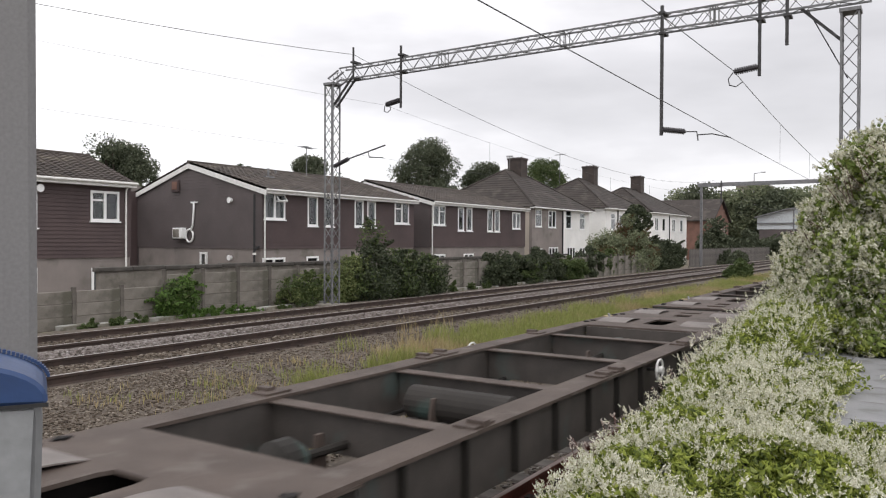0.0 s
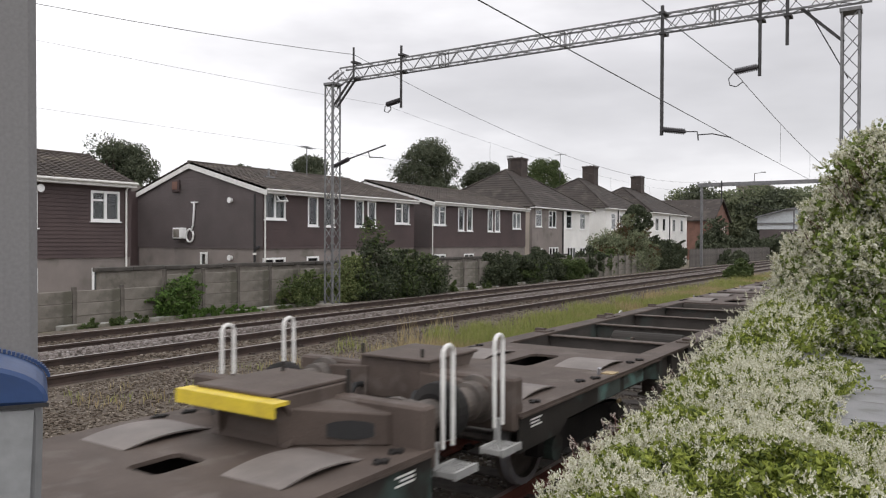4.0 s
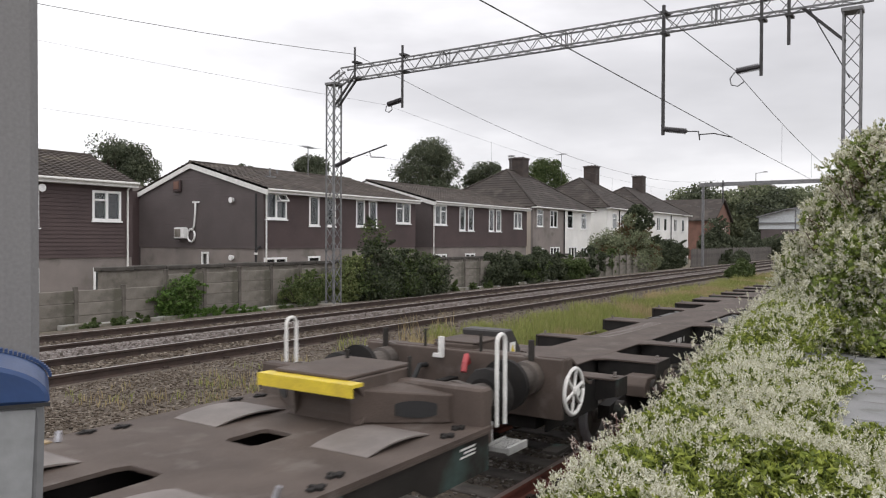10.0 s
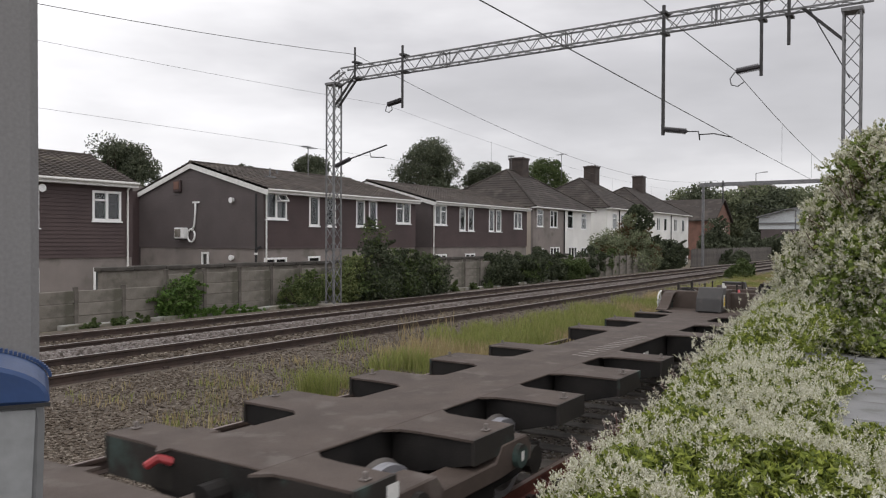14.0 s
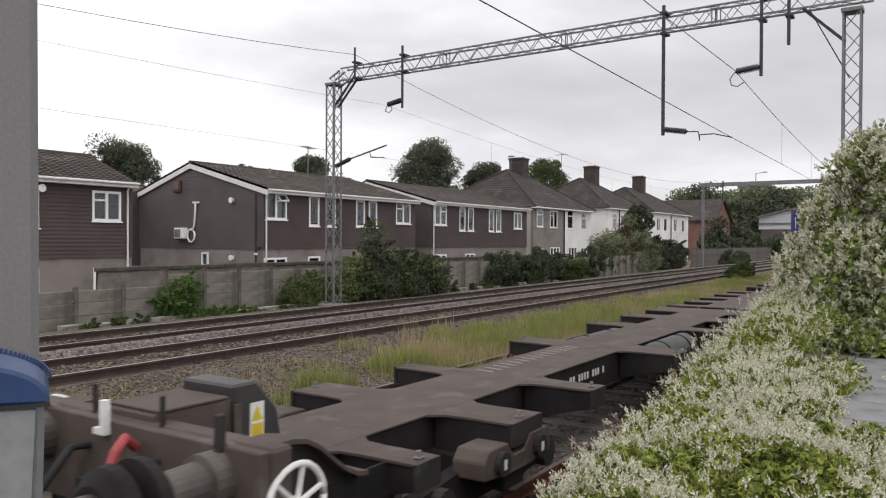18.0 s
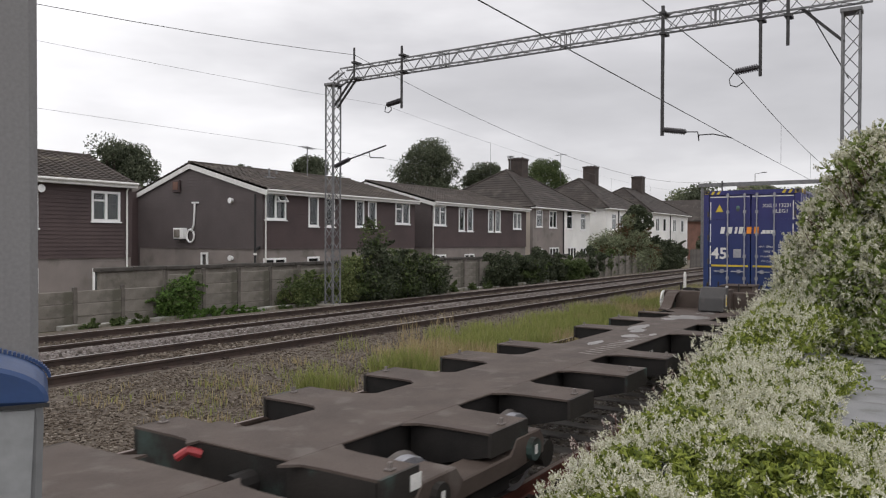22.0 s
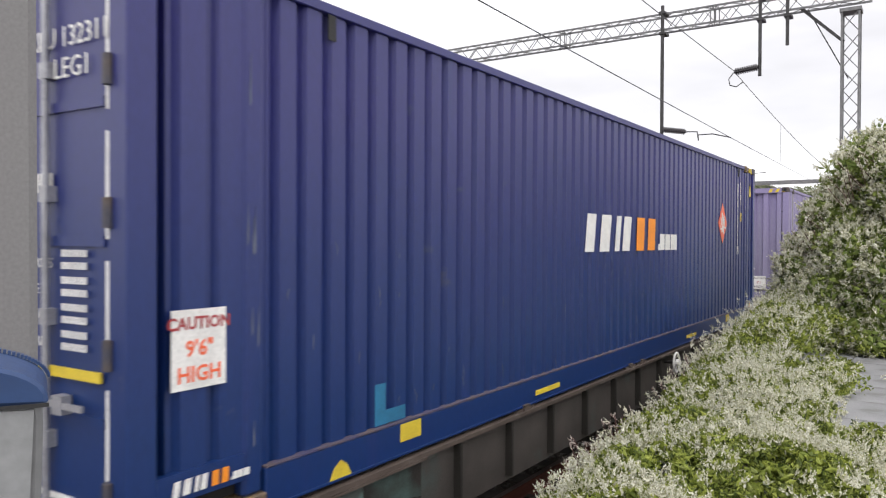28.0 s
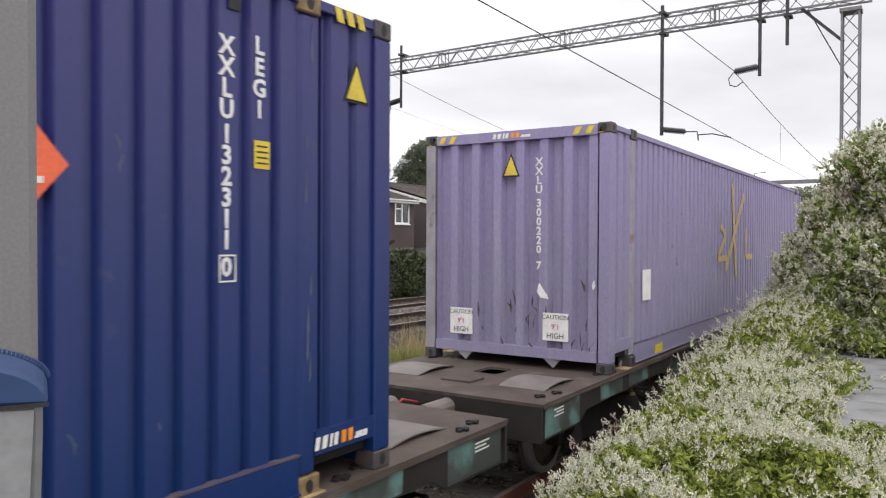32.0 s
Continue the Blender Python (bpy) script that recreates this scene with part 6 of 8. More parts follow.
def buffers(parent, x, out, z=1.06):
    """Headstock with two round buffers, screw coupling and brake hoses; out: the way that it faces along x."""
    part("headstock", boxes((min(x, x - 0.16 * out), max(x, x - 0.16 * out), -1.24, 1.24, z - 0.26, z + 0.2), bevel=0.02), M["wagon"], parent)
    for s in (-1, 1):
        bm = lathe(bmesh.new(), [(0.21, 0), (0.21, 0.05), (0.165, 0.06), (0.165, 0.2), (0.13, 0.21), (0.118, 0.56)], "x", (0, 0, 0), 20)
        bmesh.ops.transform(bm, matrix=pose(x, s * 0.875, z, 0, 0, 0 if out > 0 else 180), verts=bm.verts)
        b = part("buffer", bm, M["buffer"], parent, "dusty brown buffer barrel")
        bm = lathe(bmesh.new(), [(0.16, 0.47), (0.235, 0.53), (0.24, 0.60), (0.1, 0.615)], "x", (0, 0, 0), 24)
        bmesh.ops.transform(bm, matrix=pose(x, s * 0.875, z, 0, 0, 0 if out > 0 else 180), verts=bm.verts)
        part("buffer_head", bm, M["wagon_dark"], b, "dark round buffer head")
    bm = boxes((min(x, x + 0.35 * out), max(x, x + 0.35 * out), -0.05, 0.05, z - 0.2, z - 0.08))
    path(bm, [(x + 0.3 * out, 0, z - 0.12), (x + 0.5 * out, 0, z - 0.3), (x + 0.6 * out, 0, z - 0.2)], 0.035, 8)
    part("coupling", bm, M["wagon_dark"], parent)
    for s in (-0.35, 0.35):
        part("brake_hose", path(bmesh.new(), [(x, s, z), (x + 0.2 * out, s, z + 0.02), (x + 0.4 * out, s, z - 0.2), (x + 0.6 * out, s, z - 0.3)], 0.028, 8), M["black"], parent)
        part("brake_cock", path(bmesh.new(), [(x - 0.02 * out, s + 0.08, z + 0.15), (x - 0.02 * out, s + 0.08, z + 0.38)], 0.018, 6), M["wagon_side"], parent)


def hoop(parent, x, y, z0, z1, along="x", w=0.14):
    pts = [(0, 0, z0)] + [(w / 2 - w / 2 * math.cos(a), 0, z1 - w / 2 + w / 2 * math.sin(a)) for a in [math.pi * k / 8 for k in range(9)]] + [(w, 0, z0)]
    pts = [(x + p[0], y, p[2]) if along == "x" else (x, y + p[0], p[2]) for p in pts]
    part("grab_rail", path(bmesh.new(), pts, 0.018, 8), M["white_paint"], parent, "white grab rail hoop")


A_LEN = 17.0
A_HOLES = ((1.35, 0.0, 0.21, 0.16), (2.8, 0.0, 0.48, 0.2))
A_BEAMS = (5.5, 7.5, 9.6, 11.7)


def wagon_a():
    """Half of a twin container flat: x 0 is the buffered outer end, 17 the inner coupling end."""
    t = thing("container_flat_wagon", "brown-grey container flat wagon with an open ladder frame", "wagon")
    D, L = DECK, A_LEN
    for x0, x1, hs in ((0.05, 4.05, [(h[0], h[1], h[2], h[3]) for h in A_HOLES]), (13.1, L, [(L - h[0], h[1], h[2], h[3]) for h in A_HOLES])):
        bm = holed_plate(bmesh.new(), x0, x1, -1.27, 1.27, D - 0.03, D, hs)
        dp = part("deck_plate", bm, M["wagon"], t)
        s = 1 if x0 < 5 else -1
        o = 0 if s > 0 else L
        for sy in (-1, 1):
            y0, y1 = min(sy * 1.22, sy * 1.25), max(sy * 1.22, sy * 1.25)
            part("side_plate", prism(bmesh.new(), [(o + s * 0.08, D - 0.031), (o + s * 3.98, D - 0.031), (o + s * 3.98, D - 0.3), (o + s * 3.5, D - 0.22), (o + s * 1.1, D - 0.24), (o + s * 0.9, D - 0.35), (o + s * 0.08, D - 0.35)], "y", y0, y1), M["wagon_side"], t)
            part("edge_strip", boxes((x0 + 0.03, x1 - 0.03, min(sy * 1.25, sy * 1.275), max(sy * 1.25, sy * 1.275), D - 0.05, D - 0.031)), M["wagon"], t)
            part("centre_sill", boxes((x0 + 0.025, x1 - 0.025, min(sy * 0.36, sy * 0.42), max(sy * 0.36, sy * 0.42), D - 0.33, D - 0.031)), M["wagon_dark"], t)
            part("plate_lettering", boxes(*[(o + s * 0.4 - 0.11, o + s * 0.4 + 0.11 - 0.05 * (k % 2), min(sy * 1.25, sy * 1.253), max(sy * 1.25, sy * 1.253), D - 0.17 + k * 0.03, D - 0.155 + k * 0.03) for k in range(3)]), M["white_paint"], t, "small white lettering bars")
        for cx, cy, a, b in ((0.95, 0.76, 0.38, 0.26), (0.95, -0.76, 0.38, 0.26), (2.88, 0.75, 0.42, 0.27), (2.88, -0.75, 0.42, 0.27)):
            q = o + s * cx
            arch = [(q - a + 2 * a * k / 10, D + 0.004 + 0.042 * math.sin(math.pi * k / 10) ** 0.8) for k in range(11)]
            bm = prism(bmesh.new(), arch + [(x, z - 0.012 if 0 < k < 10 else z - 0.003) for k, (x, z) in list(enumerate(arch))[::-1]], "y", cy - b, cy + b)
            part("wear_plate", bm, M["wear_plate"], dp, "paler arched steel pad")
        if o:
            part("cover_plate", boxes((o - 0.82, o - 0.52, -0.17, 0.19, D + 0.001, D + 0.022), bevel=0.005), M["wagon"], dp)
        for sy in (-1, 1):
            for cx, cy in ((0.3, 1.1), (0.55, 1.16), (1.75, 1.1), (2.0, 1.17), (3.25, 1.12), (3.5, 1.15)):
                q = o + s * cx
                part("container_lock", boxes((q - 0.07, q + 0.07, sy * cy - 0.02, sy * cy + 0.02, D, D + 0.016), (q - 0.02, q + 0.02, sy * cy - 0.05, sy * cy + 0.05, D, D + 0.02)), M["wagon_dark"], dp)
            q = o + s * 2.36
            part("lock_tab", boxes((q - 0.05, q + 0.13, sy * 1.19 - 0.06, sy * 1.19 + 0.08, D + 0.001, D + 0.012)), M["brass"], dp, "worn brass-coloured tab")
            part("lock_pin", rod(bmesh.new(), (q - 0.09, sy * 1.1, D), (q - 0.11, sy * 1.12, D + 0.075), 0.02, 8), M["bar_steel"], dp, "bright steel pin")
    # the open frame between the end plates
    for s in (-1, 1):
        bm = prism(bmesh.new(), [(s * 1.27, D), (s * 0.97, D), (s * 0.97, D - 0.03), (s * 1.27, D - 0.03)], "x", 4.05, 13.1)
        sill = part("side_sill", bm, M["wagon"], t)
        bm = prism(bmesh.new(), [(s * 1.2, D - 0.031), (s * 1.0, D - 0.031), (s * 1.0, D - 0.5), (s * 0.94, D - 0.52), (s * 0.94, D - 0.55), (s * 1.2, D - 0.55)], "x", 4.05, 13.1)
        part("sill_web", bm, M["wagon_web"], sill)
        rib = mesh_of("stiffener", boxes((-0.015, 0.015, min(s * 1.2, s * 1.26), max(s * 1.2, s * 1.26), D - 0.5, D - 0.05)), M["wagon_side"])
        for k in range(11):
            piece("stiffener", rib, sill, pose(4.5 + k * 0.82, 0, 0))
        for x in (5.6, 8.3, 8.7, 11.4):
            part("container_lock", boxes((x - 0.16, x + 0.16, s * 1.14 - 0.1, s * 1.14 + 0.1, D, D + 0.02), (x - 0.05, x + 0.05, s * 1.2 - 0.06, s * 1.2 + 0.1, D - 0.02, D + 0.05)), M["wagon"], sill)
        for x, h0 in ((2.2, 0.22), (3.0, 0.21), (14.3, 0.21), (15.2, 0.22), (16.5, 0.33)):
            wd = 0.34 if h0 < 0.3 else 0.4
            part("faded_panel", boxes((x - wd, x + wd, min(s * 1.25, s * 1.2515), max(s * 1.25, s * 1.2515), D - h0, D - 0.06)), M["teal"], t, "faded teal paint panel")
        for x in (1.1, 2.9, 14.1, 15.9):
            part("axle_guard_mark", boxes((x - 0.04, x + 0.04, min(s * 1.08, s * 1.13), max(s * 1.08, s * 1.13), D - 0.48, D - 0.38), bevel=0.012), M["brass"], t, "dull yellow bearing cap")
    for x in A_BEAMS:
        part("cross_beam", boxes((x - 0.1, x + 0.1, -0.99, 0.99, D - 0.045, D - 0.031)), M["wagon"], t)
        part("beam_web", boxes((x - 0.02, x + 0.02, -0.99, 0.99, D - 0.42, D - 0.045)), M["wagon_web"], t)
    part("pocket_end", boxes((4.06, 4.1, -0.97, 0.97, D - 0.42, D - 0.031)), M["wagon_web"], t)
    part("pocket_end", boxes((13.04, 13.08, -0.97, 0.97, D - 0.42, D - 0.031)), M["wagon_web"], t)
    bm = bmesh.new()
    lathe(bm, [(0.1, 0), (0.19, 0.05), (0.19, 1.25), (0.1, 1.3)], "y", (7.08, -0.75, D - 0.27), 20)
    part("air_tank", bm, M["wagon_side"], t, "dusty air reservoir")
    bm = bmesh.new()
    lathe(bm, [(0.08, 0), (0.2, 0.1), (0.2, 0.28), (0.12, 0.4), (0.05, 0.42)], "x", (4.5, 0.1, D - 0.3), 18)
    rod(bm, (4.9, 0.1, D - 0.3), (6.2, 0.1, D - 0.34), 0.04, 8)
    rod(bm, (4.3, -0.3, D - 0.38), (6.9, -0.42, D - 0.38), 0.05, 8)
    part("brake_cylinder", bm, M["wagon_side"], t)
    bm = bmesh.new()
    lathe(bm, [(0.08, 0), (0.2, 0.1), (0.2, 0.28), (0.12, 0.4), (0.05, 0.42)], "x", (12.2, 0.15, D - 0.3), 18)
    rod(bm, (9.8, 0.15, D - 0.34), (12.3, 0.15, D - 0.3), 0.04, 8)
    rod(bm, (9.9, -0.4, D - 0.36), (12.9, -0.34, D - 0.36), 0.06, 8)
    part("brake_cylinder", bm, M["wagon_side"], t)
    part("brake_pipe", path(bmesh.new(), [(4.1, 0.7, D - 0.4), (8, 0.74, D - 0.42), (13, 0.7, D - 0.4)], 0.025, 8), M["wagon_dark"], t)
    rr = random.Random(4)
    for a, b in ((4.2, 5.3), (5.7, 7.3), (9.8, 11.5), (11.9, 12.9)):
        for k in range(3):
            y = -0.7 + 0.55 * k + rr.uniform(-0.15, 0.15)
            part("brake_rod", path(bmesh.new(), [(a, y, D - 0.46), ((a + b) / 2, y + rr.uniform(-0.1, 0.1), D - 0.4 + rr.uniform(-0.05, 0.08)), (b, y, D - 0.46)], rr.uniform(0.015, 0.03), 8), M["wagon_dark"], t)
        x = (a + b) / 2
        part("brake_lever", prism(bmesh.new(), [(x - 0.05, -0.5), (x + 0.05, -0.5), (x + 0.12, 0.1), (x + 0.03, 0.5), (x - 0.03, 0.5), (x, 0.1)], "z", D - 0.36, D - 0.33), M["wagon"], t)
        part("bracket", prism(bmesh.new(), [(x + 0.3, D - 0.5), (x + 0.5, D - 0.5), (x + 0.44, D - 0.16), (x + 0.36, D - 0.16)], "y", 0.1, 0.14), M["wagon"], t)
    part("inner_end", boxes((L - 0.04, L, -1.26, 1.26, D - 0.36, D - 0.031)), M["wagon_side"], t)
    part("drawbar", rod(bmesh.new(), (L - 0.2, 0.25, D - 0.14), (L + 0.42, 0.25, D - 0.14), 0.09, 12), M["wear_plate"], t, "pale steel coupling bar")
    part("end_hose", path(bmesh.new(), [(L, -0.1, D - 0.14), (L + 0.2, -0.15, D - 0.08), (L + 0.34, -0.2, D - 0.2)], 0.012, 8), M["red"], t, "red brake hose")
    # raised outer end: a flared centre box with a flat lid, and wedge shoulders with an oval opening painted black
    flare = [(0.66, 0.002), (0.605, 0.05), (0.59, 0.13), (0.61, 0.22), (0.68, 0.31), (0.74, 0.36), (0.74, 0.372), (-0.06, 0.372), (-0.06, 0.002)]
    part("end_box", prism(bmesh.new(), [(x, D + z) for x, z in flare], "y", -0.4, 0.4, bevel=0.006), M["wagon"], t)
    part("end_lid", boxes((-0.1, 0.78, -0.42, 0.36, D + 0.374, D + 0.4), bevel=0.006), M["wagon"], t)
    for s in (-1, 1):
        plan = [(-0.1, s * 0.3), (0.66, s * 0.3), (0.2, s * 0.95), (-0.1, s * 1.02)]
        bm = bmesh.new()
        lo = [bm.verts.new((x, y, D + 0.002)) for x, y in plan]
        hi = [bm.verts.new((x + 0.02, y, D + (0.285 if abs(y) < 0.5 else 0.235))) for x, y in plan]
        bm.faces.new(lo); bm.faces.new(hi[::-1])
        for k in range(4):
            bm.faces.new((lo[(k + 1) % 4], lo[k], hi[k], hi[(k + 1) % 4]))
        bmesh.ops.recalc_face_normals(bm, faces=bm.faces)
        bmesh.ops.bevel(bm, geom=list(bm.edges), offset=0.01, segments=1, affect="EDGES")
        sh = part("end_shoulder", bm, M["wagon"], t)
        # A proud black plate paints the opening's dark inside.
        way, out = Vector((-0.46, s * 0.65, 0)).normalized(), Vector((0.65, s * 0.46, 0)).normalized()
        mid = Vector((0.66, s * 0.3, D + 0.12)) + way * 0.53 + out * 0.014
        ring = [mid + way * (0.17 * max(-1, min(1, 1.3 * math.cos(a)))) + Vector((0, 0, 0.07 * math.sin(a))) for a in [k * math.tau / 18 for k in range(18)]]
        bm = bmesh.new()
        a, b = [bm.verts.new(p) for p in ring], [bm.verts.new(p - out * 0.012) for p in ring]
        bm.faces.new(a); bm.faces.new(b[::-1])
        for k in range(18):
            bm.faces.new((a[k - 1], b[k - 1], b[k], a[k]))
        bmesh.ops.recalc_face_normals(bm, faces=bm.faces)
        part("oval_opening", bm, M["black"], sh, "black oval painted as the opening's shade")
        step = part("footstep", boxes((-0.4, -0.08, s * 1.14 - 0.012, s * 1.14 + 0.012, D - 0.26, D - 0.2), (-0.4, -0.08, s * 1.34 - 0.012, s * 1.34 + 0.012, D - 0.26, D - 0.2), (-0.15, -0.09, s * 1.14 - 0.02, s * 1.14 + 0.02, D - 0.22, D - 0.02)), M["galv_pale"], t, "pale galvanised step")
        for k in range(9):
            part("grating_bar", boxes((-0.4 + k * 0.038, -0.387 + k * 0.038, min(s * 1.15, s * 1.33), max(s * 1.15, s * 1.33), D - 0.25, D - 0.21)), M["galv_pale"], step)
    for s in (-1, 1):
        hoop(t, -0.28, s * 1.2, D - 0.06, D + 0.7)
    buffers(t, 0.0, -1)
    for x in (2.0, L - 2.0):
        bogie(t, x)
    return t


B_LEADING = ((1.7, 2.8), (3.35, 4.55), (4.9, 7.5), (8.1, 10.55), (11.0, 12.35), (13.0, 13.95))
B_TRAILING = ((2.0, 3.1), (3.75, 4.95), (5.5, 7.85), (8.35, 9.2), (9.9, 10.9), (11.5, 12.4), (13.05, 14.05))


def wagon_b(B_POCKETS, leading):
    """Half of an articulated spine wagon: x 0 is the buffered outer end, the far end the joint."""
    t = thing("spine_wagon", "articulated spine container wagon with side pockets, dusty brown-grey", "wagon")
    D, L = DECK - 0.055, 15.1 if leading else 14.58
    hw = 0.48
    bx = 2.9 if leading else 3.6
    part("spine", boxes((1.25, L - 0.1, -hw, hw, D - 0.02, D), bevel=0.006), M["wagon"], t, "broad dusty top plate")
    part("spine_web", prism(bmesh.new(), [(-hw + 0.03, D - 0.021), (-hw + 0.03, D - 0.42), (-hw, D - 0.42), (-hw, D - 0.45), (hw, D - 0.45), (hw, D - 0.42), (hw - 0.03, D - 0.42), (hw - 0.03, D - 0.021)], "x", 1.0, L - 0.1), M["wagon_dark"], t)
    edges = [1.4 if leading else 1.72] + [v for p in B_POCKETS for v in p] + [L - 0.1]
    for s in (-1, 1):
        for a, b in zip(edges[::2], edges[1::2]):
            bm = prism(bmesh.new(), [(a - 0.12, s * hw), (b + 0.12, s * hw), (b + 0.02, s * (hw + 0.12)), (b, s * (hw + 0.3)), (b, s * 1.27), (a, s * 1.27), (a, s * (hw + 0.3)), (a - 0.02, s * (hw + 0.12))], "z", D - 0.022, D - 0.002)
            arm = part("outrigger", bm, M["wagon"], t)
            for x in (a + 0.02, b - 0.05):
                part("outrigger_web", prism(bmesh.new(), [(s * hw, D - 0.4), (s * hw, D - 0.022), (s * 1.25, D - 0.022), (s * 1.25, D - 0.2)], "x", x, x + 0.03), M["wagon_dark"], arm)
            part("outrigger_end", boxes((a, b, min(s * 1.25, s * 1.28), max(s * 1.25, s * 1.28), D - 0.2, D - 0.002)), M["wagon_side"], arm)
            if b - a < 1.2:
                x = (a + b) / 2
                part("container_lock", boxes((x - 0.035, x + 0.035, s * 1.19 - 0.03, s * 1.19 + 0.03, D, D + 0.012), (x - 0.016, x + 0.016, s * 1.19 - 0.016, s * 1.19 + 0.016, D + 0.01, D + 0.055), bevel=0.004), M["wear_plate"], arm, "worn pale locking pin")
    for s in (-1, 1):
        for a, b in ((12.2, 14.0), (bx - 0.5, bx + 0.5)):
            y0, y1 = min(s * 0.99, s * 1.29), max(s * 0.99, s * 1.29)
            k = 0.42 if b - a > 1.2 else 0.3
            outline = [(a - 0.1, D - 0.36), (a - 0.1, D - 0.22), (a - 0.02, D - 0.13), (a + k, D - 0.13), (a + k + 0.1, D - 0.25), (b - k - 0.1, D - 0.25), (b - k, D - 0.13), (b + 0.02, D - 0.13), (b + 0.1, D - 0.22), (b + 0.1, D - 0.36), (b - k, D - 0.4), (a + k, D - 0.4)]
            cover = part("bogie_side", prism(bmesh.new(), outline, "y", y0, y1, bevel=0.012), M["wagon"], t)
            for x in (a + 0.16, b - 0.16):
                part("axle_cap", rod(bmesh.new(), (x, s * 1.29, D - 0.27), (x, s * 1.34, D - 0.27), 0.1, 12), M["wagon_side"], cover)
                part("cap_mark", boxes((x - 0.025, x + 0.025, min(s * 1.34, s * 1.343), max(s * 1.34, s * 1.343), D - 0.31, D - 0.23)), M["white_paint"], cover, "small white mark")
            part("spring_pack", boxes((a + k + 0.02, b - k - 0.02, min(s * 1.02, s * 1.24), max(s * 1.02, s * 1.24), D - 0.56, D - 0.4), bevel=0.02), M["wagon_dark"], cover)
    if leading:
        for s in (-1, 1):
            bm = lathe(bmesh.new(), [(0.06, 0), (0.2, 0.07), (0.235, 0.2), (0.235, 1.85), (0.2, 1.98), (0.06, 2.05)], "x", (8.4, s * 0.60, D - 0.25), 24)
            tank = part("air_tank", bm, M["tank"], t, "long dusty grey air reservoir", smooth=True)
            for x in (8.85, 9.85):
                part("tank_strap", lathe(bmesh.new(), [(0.238, 0), (0.245, 0.01), (0.245, 0.05), (0.238, 0.06)], "x", (x, s * 0.60, D - 0.25), 24), M["wagon_dark"], tank)
            part("tank_lettering", boxes((9.0, 9.45, min(s * 0.79, s * 0.83), max(s * 0.79, s * 0.83), D - 0.22, D - 0.17), (9.0, 9.35, min(s * 0.79, s * 0.832), max(s * 0.79, s * 0.832), D - 0.31, D - 0.26)), M["white_paint"], tank, "white lettering bars")
            part("tank_disc", rod(bmesh.new(), (9.62, s * 0.78, D - 0.22), (9.62, s * 0.828, D - 0.24), 0.085, 14), M["teal"], tank, "green and white disc")
            part("cock_handle", path(bmesh.new(), [(8.0, s * 1.0, D - 0.5), (8.05, s * 1.05, D - 0.38), (8.15, s * 1.06, D - 0.36), (8.2, s * 1.06, D - 0.24)], 0.028, 8), M["yellow"], t, "yellow brake cock handle")
    else:
        for s in (-1, 1):
            y0, y1 = min(s * (hw - 0.034), s * (hw - 0.03)), max(s * (hw - 0.034), s * (hw - 0.03))
            part("load_table", boxes((7.9, 8.2, y0, y1, D - 0.37, D - 0.36), (7.9, 8.2, y0, y1, D - 0.27, D - 0.26), (7.9, 8.2, y0, y1, D - 0.17, D - 0.16), (7.9, 7.91, y0, y1, D - 0.37, D - 0.16), (8.05, 8.06, y0, y1, D - 0.37, D - 0.16), (8.19, 8.2, y0, y1, D - 0.37, D - 0.16)), M["white_paint"], t, "white load table lines")
            bm = bmesh.new()
            for k in range(9):
                for q in range(2):
                    box(bm, 7.72 - k * 0.06, 7.765 - k * 0.06, y0, y1, D - 0.33 + q * 0.09, D - 0.27 + q * 0.09)
            part("load_bars", bm, M["white_paint"], t, "white lettering bars")
            part("data_frame", boxes((6.7, 6.95, y0, y1, D - 0.3, D - 0.2)), M["white_paint"], t, "white framed data")
            part("data_frame", boxes((6.35, 6.62, y0, y1, D - 0.28, D - 0.18)), M["white_paint"], t, "white framed data")
    # pale scuffs left by loads along the spine
    for k in range(14):
        x = (4.9 if leading else 6.0) + k * 0.19
        bm = prism(bmesh.new(), [(x, 0.12), (x + 0.05, 0.10), (x + 0.09, 0.34), (x + 0.05, 0.37)], "z", D + 0.0005, D + 0.0015)
        part("scuff", bm, M["scuff"], t, "pale scuff on the deck")
    part("joint_face", boxes((L - 0.12, L - 0.1, -1.24, 1.24, D - 0.32, D - 0.023)), M["wagon_side"], t)
    part("joint_bar", rod(bmesh.new(), (L - 0.2, 0.1, D - 0.22), (L + 0.1, 0.1, D - 0.22), 0.1, 12), M["wagon_dark"], t)
    part("red_cock", path(bmesh.new(), [(L - 0.1, -0.45, D - 0.1), (L - 0.02, -0.5, D - 0.06), (L + 0.02, -0.58, D - 0.12)], 0.035, 8), M["red"], t, "red brake cock")
    for s in (-1, 1):
        part("side_sticker", boxes((L - 0.55, L - 0.42, min(s * 1.282, s * 1.285), max(s * 1.282, s * 1.285), D - 0.16, D - 0.05)), M["white_paint"], t, "white side sticker")
    # raised outer end: centre tower, long box behind it, S-shaped arms and the end plate
    tower = prism(bmesh.new(), [(0.80, D + 0.002), (1.23, D + 0.002), (1.17, D + 0.30), (0.97, D + 0.53), (0.74, D + 0.53)], "y", -0.19, 0.35, bevel=0.018)
    tower = part("end_tower", tower, M["wagon_tower"], t, "raised steel box with a warning sticker")
    part("tower_foot", boxes((1.19, 1.26, -0.13, 0.29, D, D + 0.035)), M["wagon_dark"], tower)
